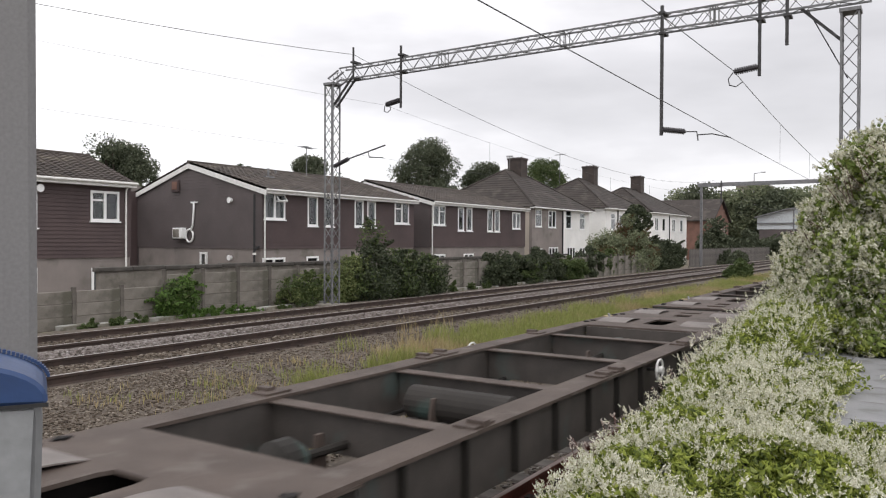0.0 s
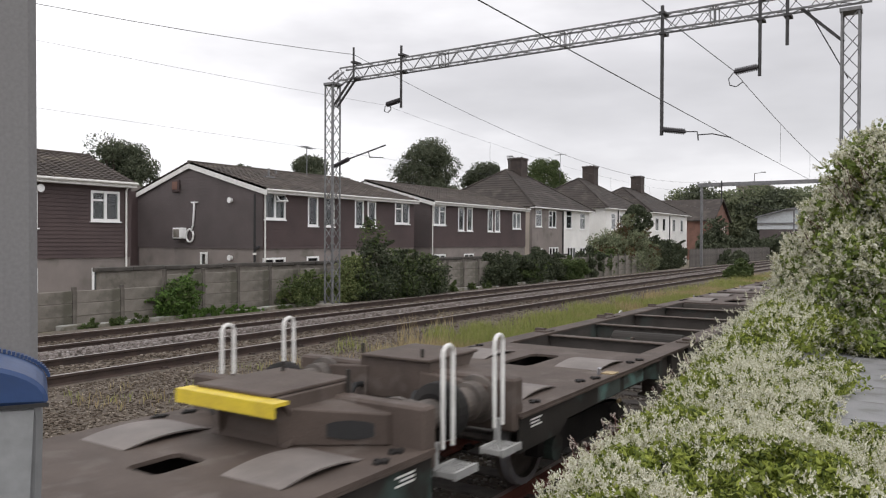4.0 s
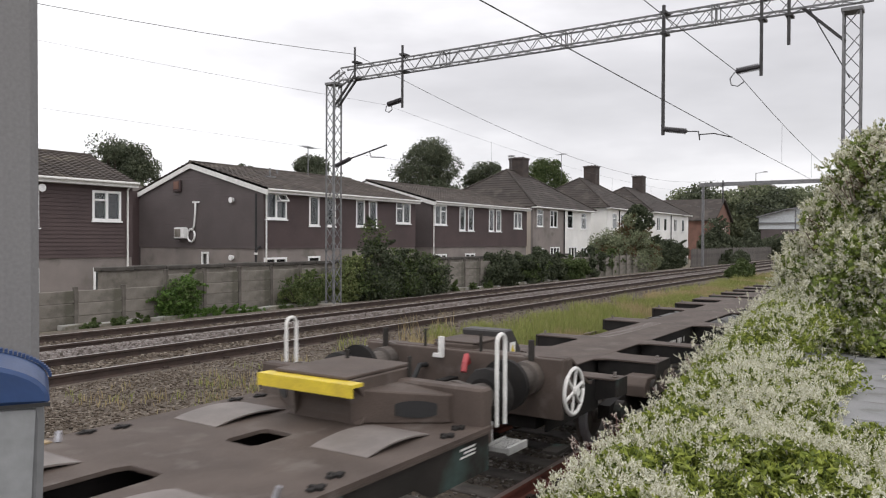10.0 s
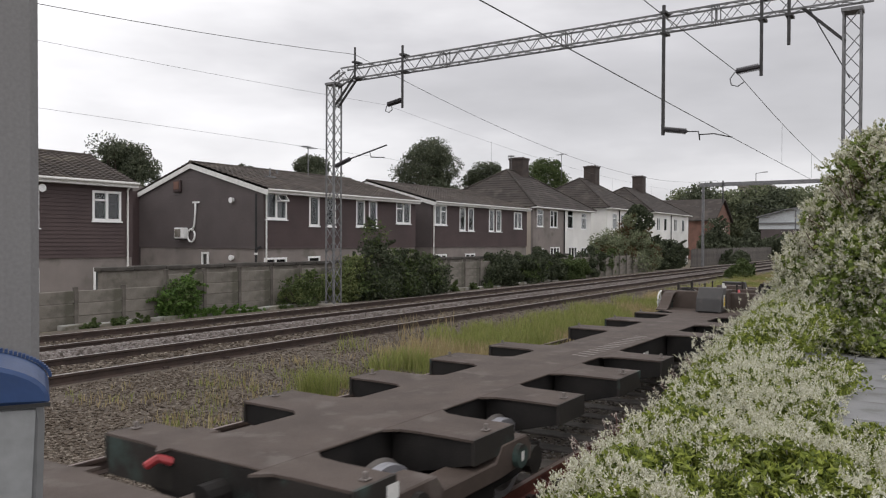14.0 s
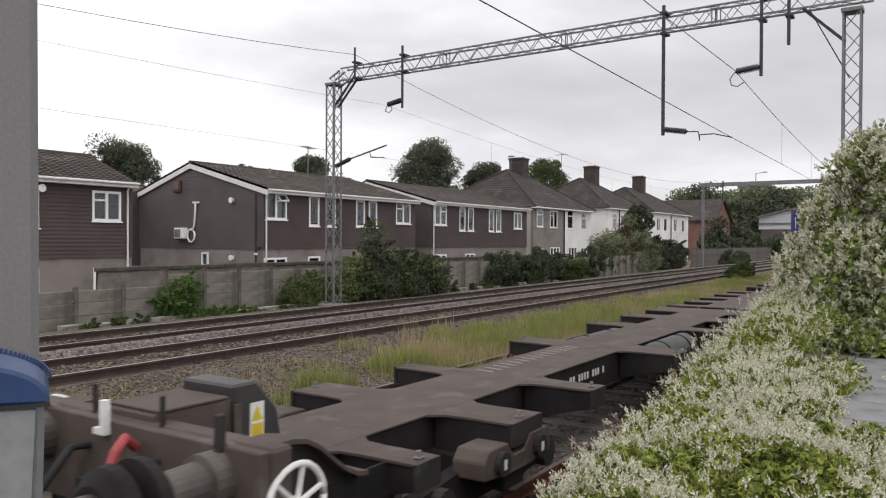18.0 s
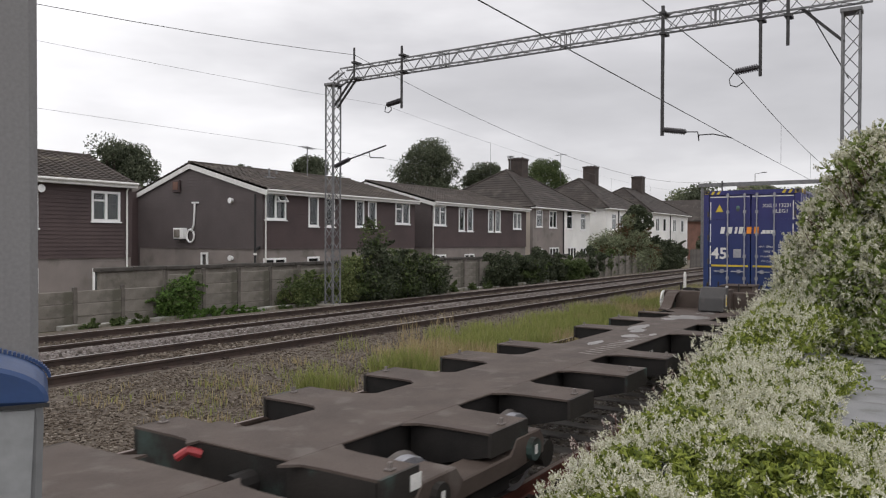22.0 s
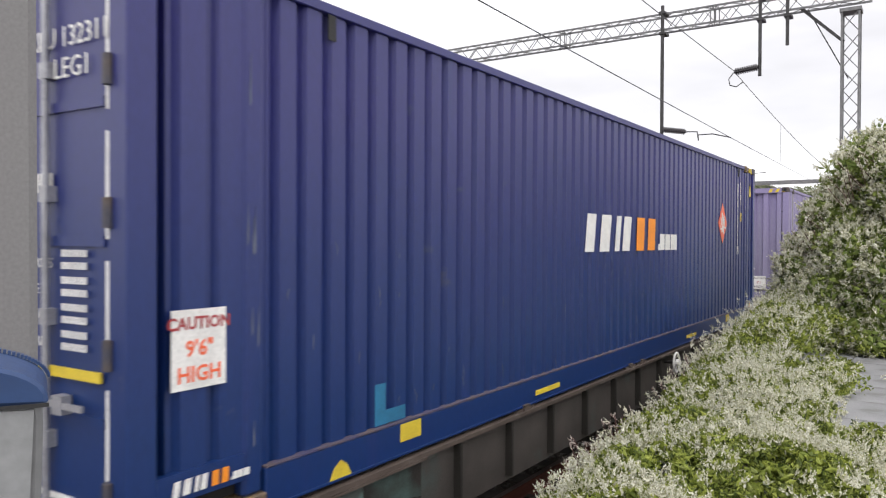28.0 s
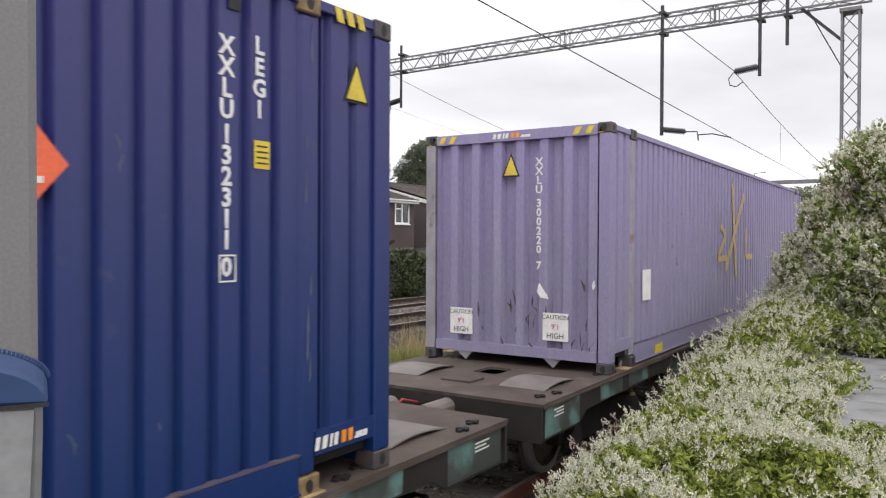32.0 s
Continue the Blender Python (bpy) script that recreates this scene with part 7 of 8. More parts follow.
    for s, y in ((-1, -0.19), (1, 0.35)):
        part("warning_sticker", boxes((0.90, 1.03, min(y, y + s * 0.003), max(y, y + s * 0.003), D + 0.12, D + 0.38)), M["white_paint"], tower, "white sticker")
        part("warning_sign", boxes((0.91, 1.02, min(y + s * 0.003, y + s * 0.005), max(y + s * 0.003, y + s * 0.005), D + 0.14, D + 0.23)), M["yellow"], tower, "yellow warning panel")
        part("warning_triangle", prism(bmesh.new(), [(0.91, D + 0.25), (1.02, D + 0.25), (0.965, D + 0.36)], "y", min(y + s * 0.003, y + s * 0.005), max(y + s * 0.003, y + s * 0.005)), M["yellow"], tower, "yellow warning triangle")
    part("equipment_box", boxes((0.13, 0.76, -0.17, 0.33, D + 0.002, D + 0.44), bevel=0.012), M["wagon"], t)
    part("box_lid", boxes((0.16, 0.72, -0.18, 0.34, D + 0.442, D + 0.46), bevel=0.005), M["wagon"], t)
    part("box_brace", boxes((0.74, 0.8, 0.36, 0.38, D, D + 0.4)), M["wagon"], t)
    part("box_brace", boxes((0.74, 0.8, -0.22, -0.2, D, D + 0.4)), M["wagon"], t)
    for s in (-1, 1):
        top = [(1.10, 0.012), (1.0, 0.03), (0.88, 0.09), (0.76, 0.18), (0.64, 0.28), (0.52, 0.345), (0.4, 0.37), (0.1, 0.375)]
        y0, y1 = min(s * 0.86, s * 1.10), max(s * 0.86, s * 1.10)
        bm = prism(bmesh.new(), [(x, D + z) for x, z in top] + [(x, D + z - 0.03) for x, z in top][::-1], "y", y0, y1)
        arm = part("swan_neck_arm", bm, M["wagon"], t, "curved S-shaped flange")
        y0, y1 = min(s * 0.96, s * 1.0), max(s * 0.96, s * 1.0)
        part("arm_web", prism(bmesh.new(), [(x, D + z - 0.03) for x, z in top] + [(0.1, D - 0.16), (1.10, D - 0.16)], "y", y0, y1), M["wagon_side"], arm)
        hand_wheel(t, 0.28, s * 1.24, D + (0.14 if (s > 0) == leading else 0.05), 0.225, s)
        part("wheel_bracket", boxes((0.22, 0.34, min(s * 1.02, s * 1.12), max(s * 1.02, s * 1.12), D - 0.1, D + 0.16)), M["wagon_dark"], t)
        part("corner_post", boxes((0.0, 0.05, s * 0.9 - 0.025, s * 0.9 + 0.025, D + 0.3, D + 0.56), bevel=0.006), M["wagon_side"], t)
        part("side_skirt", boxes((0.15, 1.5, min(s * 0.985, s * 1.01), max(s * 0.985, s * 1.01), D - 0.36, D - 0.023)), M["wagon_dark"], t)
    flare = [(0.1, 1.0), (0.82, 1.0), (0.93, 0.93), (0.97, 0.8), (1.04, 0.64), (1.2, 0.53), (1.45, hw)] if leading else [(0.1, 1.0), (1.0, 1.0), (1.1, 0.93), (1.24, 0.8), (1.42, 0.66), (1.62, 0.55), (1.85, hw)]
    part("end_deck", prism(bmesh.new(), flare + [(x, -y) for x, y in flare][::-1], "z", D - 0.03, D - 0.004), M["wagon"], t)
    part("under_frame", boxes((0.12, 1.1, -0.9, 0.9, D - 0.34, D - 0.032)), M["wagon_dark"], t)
    part("end_plate", boxes((0.03, 0.1, -1.22, 1.16, D - 0.2, D + 0.385), bevel=0.008), M["wagon"], t)
    part("end_lever", boxes((-0.02, 0.025, 0.12, 0.17, D + 0.3, D + 0.52), (-0.02, 0.025, 0.17, 0.24, D + 0.3, D + 0.34)), M["white_paint"], t, "white brake lever")
    part("red_coupling", path(bmesh.new(), [(-0.02, -0.2, D + 0.28), (-0.12, -0.24, D + 0.36), (-0.2, -0.27, D + 0.3), (-0.24, -0.28, D + 0.22)], 0.032, 8), M["red"], t, "red brake hose coupling")
    part("end_step", boxes((-0.02, 0.3, 1.04, 1.2, 0.38, 0.41)), M["wagon_side"], t)
    part("end_step", boxes((-0.02, 0.3, -1.2, -1.04, 0.38, 0.41)), M["wagon_side"], t)
    buffers(t, 0.1, -1, 1.1)
    for x in (bx, L - (3.0 if leading else 1.98)):
        bogie(t, x, 0.375)
    # side lettering: type code, then bars for its number
    me = text_mesh("Sggmmsa", 0.17, M["white_paint"])
    for s in (-1, 1) if leading else ():
        ob = new("type_lettering", me)
        ob.parent = t
        ob.matrix_basis = pose(5.35, s * (hw - 0.028), D - 0.2) @ (pose(0, 0, 0, 90, 0, 0) if s < 0 else pose(0, 0, 0, 90, 0, 180))
        for k in range(13):
            if k not in (2, 7, 11):
                x = 5.85 + k * 0.09
                part("number_bar", boxes((x, x + 0.055, min(s * (hw - 0.032), s * (hw - 0.028)), max(s * (hw - 0.032), s * (hw - 0.028)), D - 0.24, D - 0.15)), M["white_paint"], t)
    return t


def container(name, label, paint, post, doors, wide=2.46, length=13.716, high=2.896):
    """A 45 foot container: x 0 is the end that faces the camera, y across, z up from its foot."""
    t = thing(name, label, "container")
    w = wide / 2
    amp, pitch = 0.047, 0.2105
    for s in (-1, 1):
        n = int((length - 1.72) / pitch)
        p = (length - 1.72) / n
        prof = [(0.86, w - 0.03)]
        for k in range(n):
            a = 0.86 + k * p
            prof += [(a + p * 0.08, w - 0.03), (a + p * 0.20, w - 0.03 - amp), (a + p * 0.38, w - 0.03 - amp), (a + p * 0.50, w - 0.03), (a + p * 1.0, w - 0.03)]
        back = [(q[0], q[1] - 0.006) for q in prof][::-1]
        bm = prism(bmesh.new(), [(a, s * b) for a, b in prof + back], "z", 0.22, high - 0.06)
        part("side_panel", bm, M[paint], t, "ribbed steel side")
        for x0, x1 in ((0.16, 0.70), (length - 0.70, length - 0.16)):
            bm = bmesh.new()
            for k in range(2):
                a = x0 + 0.06 + (x1 - x0 - 0.06) * k / 2
                b = x0 + 0.06 + (x1 - x0 - 0.06) * (k + 1) / 2
                prism(bm, [(a, s * (w - 0.03)), (a + 0.03, s * (w - 0.03 - amp)), (a + 0.06, s * (w - 0.03 - amp)), (a + 0.09, s * (w - 0.03)), (b, s * (w - 0.03)), (b, s * (w - 0.037)), (a, s * (w - 0.037 - amp))], "z", 0.34, high - 0.06)
            part("end_bay", bm, M[paint], t)
        part("bottom_rail", boxes((0.84, length - 0.84, min(s * (w - 0.06), s * w), max(s * (w - 0.06), s * w), 0.03, 0.25), bevel=0.008), M[paint], t)
        part("rail_lip", boxes((0.84, length - 0.84, min(s * (w - 0.05), s * (w + 0.004)), max(s * (w - 0.05), s * (w + 0.004)), 0.251, 0.261)), M["worn_lip"], t, "worn rusty edge")
        part("rail_flange", boxes((0.84, length - 0.84, min(s * w, s * (w + 0.012)), max(s * w, s * (w + 0.012)), 0.03, 0.042)), M[paint], t)
        part("bottom_rail_end", boxes((0.16, 0.70, min(s * (w - 0.06), s * (w - 0.01)), max(s * (w - 0.06), s * (w - 0.01)), 0.22, 0.36)), M[paint], t)
        part("bottom_rail_end", boxes((length - 0.70, length - 0.16, min(s * (w - 0.06), s * (w - 0.01)), max(s * (w - 0.06), s * (w - 0.01)), 0.22, 0.36)), M[paint], t)
        part("top_rail", boxes((0.16, length - 0.16, min(s * (w - 0.07), s * (w - 0.012)), max(s * (w - 0.07), s * (w - 0.012)), high - 0.075, high - 0.012), bevel=0.006), M[paint], t)
        for x in (0.762, length - 0.762):
            part("post_web", boxes((x - 0.1, x + 0.1, min(s * (w - 0.05), s * (w - 0.034)), max(s * (w - 0.05), s * (w - 0.034)), 0.23, high - 0.065)), M[paint], t)
            part("lifting_post", boxes((x - 0.07, x + 0.07, min(s * (w - 0.10), s * (w - 0.012)), max(s * (w - 0.10), s * (w - 0.012)), 0.12, high - 0.115), bevel=0.022), M[post], t)
            for z0, z1 in ((0.0, 0.12), (high - 0.118, high)):
                c = part("corner_casting", boxes((x - 0.09, x + 0.09, min(s * (w - 0.16), s * w), max(s * (w - 0.16), s * w), z0, z1), bevel=0.008), M["casting_rust" if doors else "castings"], t)
                # Black disc on the solid casting paints its hole's shade.
                part("casting_hole", prism(bmesh.new(), [(x + 0.03 * math.cos(a), (z0 + z1) / 2 + 0.04 * math.sin(a)) for a in [k * math.tau / 10 for k in range(10)]], "y", min(s * (w + 0.0005), s * (w + 0.002)), max(s * (w + 0.0005), s * (w + 0.002))), M["black"], c)
        for x0, x1 in ((0.0, 0.16), (length - 0.16, length)):
            part("corner_post", boxes((x0, x1, min(s * (w - 0.14), s * w), max(s * (w - 0.14), s * w), 0.12, high - 0.12), bevel=0.008), M[post if x0 == 0 and (s > 0 or doors) else paint], t)
            for z0, z1 in ((0.0, 0.118), (high - 0.118, high)):
                c = part("corner_casting", boxes((x0 - 0.004, x1 + 0.004, min(s * (w - 0.16), s * (w + 0.004)), max(s * (w - 0.16), s * (w + 0.004)), z0, z1), bevel=0.01), M["castings"], t)
                zc, xc = (z0 + z1) / 2, (x0 + x1) / 2
                # Holes are not cut: black discs on two faces paint their shade.
                bm = prism(bmesh.new(), [(xc + 0.028 * math.cos(a), zc + 0.04 * math.sin(a)) for a in [k * math.tau / 10 for k in range(10)]], "y", min(s * (w + 0.0045), s * (w + 0.006)), max(s * (w + 0.0045), s * (w + 0.006)))
                part("casting_hole", bm, M["black"], c)
                xe = x0 - 0.0045 if x0 == 0 else x1 + 0.0045
                bm = prism(bmesh.new(), [(s * (w - 0.08) + 0.032 * math.cos(a), zc + 0.042 * math.sin(a)) for a in [k * math.tau / 10 for k in range(10)]], "x", xe - 0.001, xe + 0.001)
                part("casting_hole", bm, M["black"], c)
    part("roof", boxes((0.06, length - 0.06, -w + 0.05, w - 0.05, high - 0.05, high - 0.02)), M[paint], t)
    part("floor", boxes((0.06, length - 0.06, -w + 0.08, w - 0.08, 0.14, 0.2)), M["wagon_dark"], t)
    for x, face in ((0.0, -1), (length, 1)):
        part("end_header", boxes((min(x, x - face * 0.1), max(x, x - face * 0.1), -w + 0.16, w - 0.16, high - 0.13, high - 0.012)), M[paint], t)
        part("end_sill", boxes((min(x, x - face * 0.1), max(x, x - face * 0.1), -w + 0.16, w - 0.16, 0.02 if doors else 0.12, 0.15 if doors else 0.24)), M[paint], t)
        bm = bmesh.new()
        for sy in (-1, 1):
            for k in range(3):
                y = sy * 0.98 - 0.16 + k * 0.15
                prism(bm, [(y, high - 0.115), (y + 0.07, high - 0.115), (y + 0.02, high - 0.03), (y - 0.05, high - 0.03)], "x", x + face * 0.0015, x + face * 0.004)
        part("hazard_stripes", bm, M["yellow"], t, "yellow hazard stripes")
    ends = [length] if doors else [0.0, length]
    for x in ends:
        f = -1 if x == 0 else 1
        bm = bmesh.new()
        n = 7
        p = (2 * w - 0.32) / n
        prof = []
        for k in range(n):
            a = -w + 0.16 + k * p
            prof += [(a, 0.02), (a + p * 0.34, 0.02), (a + p * 0.44, 0.095), (a + p * 0.88, 0.095), (a + p * 1.0, 0.02)]
        prof.append((w - 0.16, 0.02))
        full = prof + [(q[0], q[1] + 0.006) for q in prof][::-1]
        vs = [(x - f * b, a) for a, b in full]
        prism(bm, vs, "z", 0.15, high - 0.13)
        part("end_panel", bm, M[paint], t, "vertically ribbed end wall")
    return t


TURNING = []


def place_train():
    global WHEELS
    WHEELS = []
    a = wagon_a()
    a_wheels = [(w.name, x, r) for w, x, r in WHEELS]
    WHEELS = []
    b = wagon_b(B_LEADING, True)
    c = wagon_b(B_TRAILING, False)
    spots = [(a, -136.5, 0), (a, -101.8, 180), (a, -100.6, 0), (a, -65.95, 180), (a, -1.7, 0), (a, 32.95, 180), (b, -64.6, 0), (c, -34.45, 180), (b, -33.35, 0), (c, -3.3, 180)]
    used, flats = set(), []
    for src, off, turn in spots:
        if src.name in used:
            ob = copy_thing(src, pose(0, 0, 0))
        else:
            ob = src
            used.add(src.name)
        tagged(ob, group="wagons of the freight train")
        MOVING.append((ob, off, turn))
        if src is a:
            flats.append((ob, turn))
        if src is a and turn == 180:
            part("warning_bar", boxes((0.76, 0.9, -0.5, 0.52, DECK + 0.345, DECK + 0.372), (0.885, 0.9, -0.5, 0.52, DECK + 0.27, DECK + 0.346)), M["yellow"], ob, "bright yellow warning bar")
            part("bar_bracket", boxes((0.70, 0.80, -0.34, -0.3, DECK + 0.25, DECK + 0.344), (0.70, 0.80, 0.3, 0.34, DECK + 0.25, DECK + 0.344)), M["wagon_dark"], ob)
        if off == -3.3:
            # rain-wet worn patches on the last spine wagon's deck, sky reflection painted pale
            rr = random.Random(8)
            for x, y, a, b in ((2.62, 0.0, 0.48, 0.40), (3.15, -0.24, 0.25, 0.16), (1.55, 0.05, 0.28, 0.2), (4.95, -0.26, 0.5, 0.13), (5.5, -0.1, 0.3, 0.12), (6.3, 0.05, 0.22, 0.14), (6.9, 0.25, 0.2, 0.05), (5.9, 0.3, 0.16, 0.05), (7.4, -0.1, 0.3, 0.08)):
                ring = [(x + a * math.cos(k * math.tau / 26) * rr.uniform(0.75, 1.1), max(-0.46, min(0.46, y + b * math.sin(k * math.tau / 26) * rr.uniform(0.75, 1.15)))) for k in range(26)]
                part("wet_patch", prism(bmesh.new(), ring, "z", DECK - 0.0545, DECK - 0.0535), M["wet"], ob, "wet worn patch with the sky's reflection painted pale")
        for ch in ob.children:
            if ch.name.startswith("wheelset"):
                TURNING.append((ch, ch.location.x, ch.location.z, turn))
    for ob, turn in flats:
        for s in (-1, 1):
            hand_wheel(ob, 10.75 if turn else 9.75, s * 1.36, DECK - (0.2 if turn else 0.12), 0.13, s)


place_train()


def blue_container():
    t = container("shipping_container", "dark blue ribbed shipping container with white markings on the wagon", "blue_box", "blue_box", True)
    w, H = 1.23, 2.896
    # doors
    for s in (-1, 1):
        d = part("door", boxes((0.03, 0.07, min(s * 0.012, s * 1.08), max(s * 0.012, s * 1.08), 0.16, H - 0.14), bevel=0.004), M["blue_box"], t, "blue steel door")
        for z in (0.62, 1.47, 2.12):
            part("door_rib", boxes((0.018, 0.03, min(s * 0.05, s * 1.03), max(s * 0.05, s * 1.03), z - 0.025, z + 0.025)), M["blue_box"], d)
        strips = [(0.03, H - 0.2, H - 0.17), (0.03, 0.2, 0.23)] + [(1.035, 0.28 + k * 0.6, 0.78 + k * 0.6) for k in range(4)]
        for y, z0, z1 in strips:
            part("reflective_strip", boxes((0.024, 0.029, min(s * y, s * 1.06), max(s * y, s * 1.06), z0, z1)), M["white_paint"], d, "white reflective edge strip")
        for y in (s * 0.155, s * 0.59):
            r = part("lock_bar", rod(bmesh.new(), (-0.01, y, 0.07), (-0.01, y, H - 0.09), 0.018, 8), M["bar_steel"], d, "galvanised locking bar")
            bm = bmesh.new()
            for z in (0.12, 0.5, 1.1, 1.7, 2.3, H - 0.15):
                box(bm, -0.025, 0.03, y - 0.035, y + 0.035, z - 0.04, z + 0.04)
            part("bar_guide", bm, M["bar_steel"], r)
            part("lock_handle", boxes((-0.035, -0.02, min(y, y + s * 0.34), max(y, y + s * 0.34), 0.67, 0.70), (-0.04, 0.02, y + s * 0.14 - 0.04, y + s * 0.14 + 0.04, 0.64, 0.73)), M["bar_steel"], r)
        for z in (0.3, 0.95, 1.6, 2.25):
            part("hinge", rod(bmesh.new(), (-0.005, s * 1.1, z - 0.07), (-0.005, s * 1.1, z + 0.07), 0.028, 8), M["castings"], d)
        part("yellow_stripe", boxes((0.006, 0.018, min(s * 0.06, s * 1.02), max(s * 0.06, s * 1.02), 0.81, 0.86)), M["yellow"], d, "yellow paint stripe")

    def on_door(me, y, z, nm):
        ob = new(nm, me)
        ob.parent = t
        ob.matrix_basis = Matrix.Translation((0.012, y, z)) @ Matrix(((0, 0, -1, 0), (-1, 0, 0, 0), (0, 1, 0, 0), (0, 0, 0, 1)))
        return ob

    on_door(text_mesh("45", 0.42, M["white_paint"], offset=0.01), 0.81, 1.155, "size_lettering")
    on_door(text_mesh("XXLU 132311 0", 0.14, M["white_paint"], spacing=0.95), -0.74, 2.45, "code_lettering")
    on_door(text_mesh("LEG1", 0.14, M["white_paint"]), -0.78, 2.30, "code_lettering")
    for k, word in enumerate(("MAX. GROSS", "TARE", "PAYLOAD", "CU. CAP.")):
        on_door(text_mesh(word, 0.07, M["white_paint"]), -0.41, 1.36 - k * 0.13, "load_lettering")
        bm = bmesh.new()
        for q in range(2):
            for c in range(6):
                box(bm, 0.008, 0.012, -0.70 - c * 0.036 - 0.022, -0.70 - c * 0.036, 1.36 - k * 0.13 - 0.005 + q * 0.06 - 0.02, 1.36 - k * 0.13 + 0.029 + q * 0.06 - 0.02)
        part("load_figure", bm, M["white_paint"], t, "white weight figures as bars")
    part("data_plate", boxes((0.01, 0.018, 0.24, 0.44, 1.06, 1.29)), M["bar_steel"], t, "grey metal data plate")
    bm = prism(bmesh.new(), [(0.71, 2.30), (0.91, 2.30), (0.81, 2.51)], "x", 0.012, 0.018)
    part("warning_triangle", bm, M["yellow"], t, "yellow warning triangle")
    part("seal_sticker", prism(bmesh.new(), [(0.33 + 0.05 * math.cos(a), 2.39 + 0.08 * math.sin(a)) for a in [k * math.tau / 12 for k in range(12)]], "x", 0.012, 0.018), M["teal"], t, "round green sticker")
    brand_bars(t, 1.4, 0.18, Matrix.Translation((0.012, 0.79, 1.71)) @ Matrix(((0, 0, -1, 0), (-1, 0, 0, 0), (0, 1, 0, 0), (0, 0, 0, 1))))

    def on_side(me, x, z, nm, rot=0):
        ob = new(nm, me)
        ob.parent = t
        ob.matrix_basis = Matrix.Translation((x, -w + 0.026, z)) @ pose(0, 0, 0, 90, 0, 0) @ pose(0, 0, 0, 0, 0, rot)
        return ob

    brand_bars(t, 3.25, 0.40, Matrix.Translation((5.28, -w + 0.024, 1.37)) @ pose(0, 0, 0, 90, 0, 0))
    bm = prism(bmesh.new(), [(11.22 - 0.3, 1.79), (11.22, 1.79 - 0.335), (11.22 + 0.3, 1.79), (11.22, 1.79 + 0.335)], "y", -w + 0.022, -w + 0.027)
    part("diamond_decal", bm, M["diamond"], t, "orange-red diamond decal")
    bm = bmesh.new()
    def stroke(x0, z0, x1, z1, q):
        d = Vector((x1 - x0, z1 - z0)).normalized() * q
        prism(bm, [(x0 - d.y, z0 + d.x), (x1 - d.y, z1 + d.x), (x1 + d.y, z1 - d.x), (x0 + d.y, z0 - d.x)], "y", -w + 0.018, -w + 0.021)
    for row in ((11.28, 1.62, 11.16, 1.96, 0.028), (11.15, 1.64, 11.30, 1.92, 0.026), (11.05, 1.70, 11.15, 1.70, 0.014), (11.06, 1.72, 11.13, 1.82, 0.014), (11.13, 1.82, 11.07, 1.88, 0.014), (11.32, 1.72, 11.41, 1.72, 0.014), (11.32, 1.72, 11.32, 1.87, 0.014)):
        stroke(*row)
    part("diamond_mark", bm, M["white_paint"], t, "white strokes on the decal")
    for k, ch in enumerate("XXLU1323110"):
        z = 2.469 - k * 0.1085 - (0.018 if k > 3 else 0) - (0.03 if k > 9 else 0)
        on_side(text_mesh(ch, 0.135, M["white_paint"], offset=0.004), 12.365, z, "code_lettering")
    bm = boxes((12.315, 12.425, -w + 0.022, -w + 0.026, 1.262, 1.270), (12.315, 12.425, -w + 0.022, -w + 0.026, 1.395, 1.403), (12.315, 12.322, -w + 0.022, -w + 0.026, 1.262, 1.403), (12.418, 12.425, -w + 0.022, -w + 0.026, 1.262, 1.403))
    part("code_box", bm, M["white_paint"], t, "white outlined box")
    for k, ch in enumerate("LEG1"):
        on_side(text_mesh(ch, 0.13, M["white_paint"], offset=0.004), 12.588, 2.512 - k * 0.113, "code_lettering")
    part("yellow_label", boxes((12.55, 12.66, -w + 0.022, -w + 0.026, 1.86, 2.01)), M["yellow"], t, "yellow label")
    part("warning_triangle", prism(bmesh.new(), [(13.30, 2.35), (13.49, 2.35), (13.395, 2.56)], "y", -w + 0.021, -w + 0.026), M["yellow"], t, "yellow warning triangle")
    part("triangle_border", prism(bmesh.new(), [(13.27, 2.33), (13.52, 2.33), (13.395, 2.605)], "y", -w + 0.027, -w + 0.029), M["black"], t, "black triangle border")
    for k in range(4):
        part("label_line", boxes((12.565, 12.645, -w + 0.0205, -w + 0.0215, 1.885 + k * 0.03, 1.894 + k * 0.03)), M["black"], t)
    rr = random.Random(6)
    for k in range(46):
        x, z = 0.86 + 0.21046 * (rr.randrange(0, 56) + 0.79), abs(rr.gauss(0.0, 0.7)) + 0.3
        h, q = rr.uniform(0.02, 0.13), rr.uniform(-0.03, 0.03)
        part("scratch", prism(bmesh.new(), [(x, z), (x + 0.006, z + h * 0.5), (x + q, z + h), (x + q - 0.006, z + h), (x - 0.004, z + h * 0.5)], "y", -w + 0.0275, -w + 0.0295), M["scratch"], t, "pale scratch in the paint")
    for x in (0.762, 12.954):
        for k in range(7):
            z, q = rr.uniform(0.3, 2.6), rr.uniform(-0.05, 0.04)
            part("scratch", prism(bmesh.new(), [(x + q, z), (x + q + 0.012, z + 0.02), (x + q + 0.008, z + rr.uniform(0.08, 0.3)), (x + q - 0.002, z + 0.06)], "y", -w + 0.009, -w + 0.0115), M["scratch"], t, "pale scratch in the paint")
    for x0, x1 in ((0.24, 0.5), (13.2, 13.5)):
        bm = bmesh.new()
        for k in range(3):
            a = x0 + k * (x1 - x0) / 3
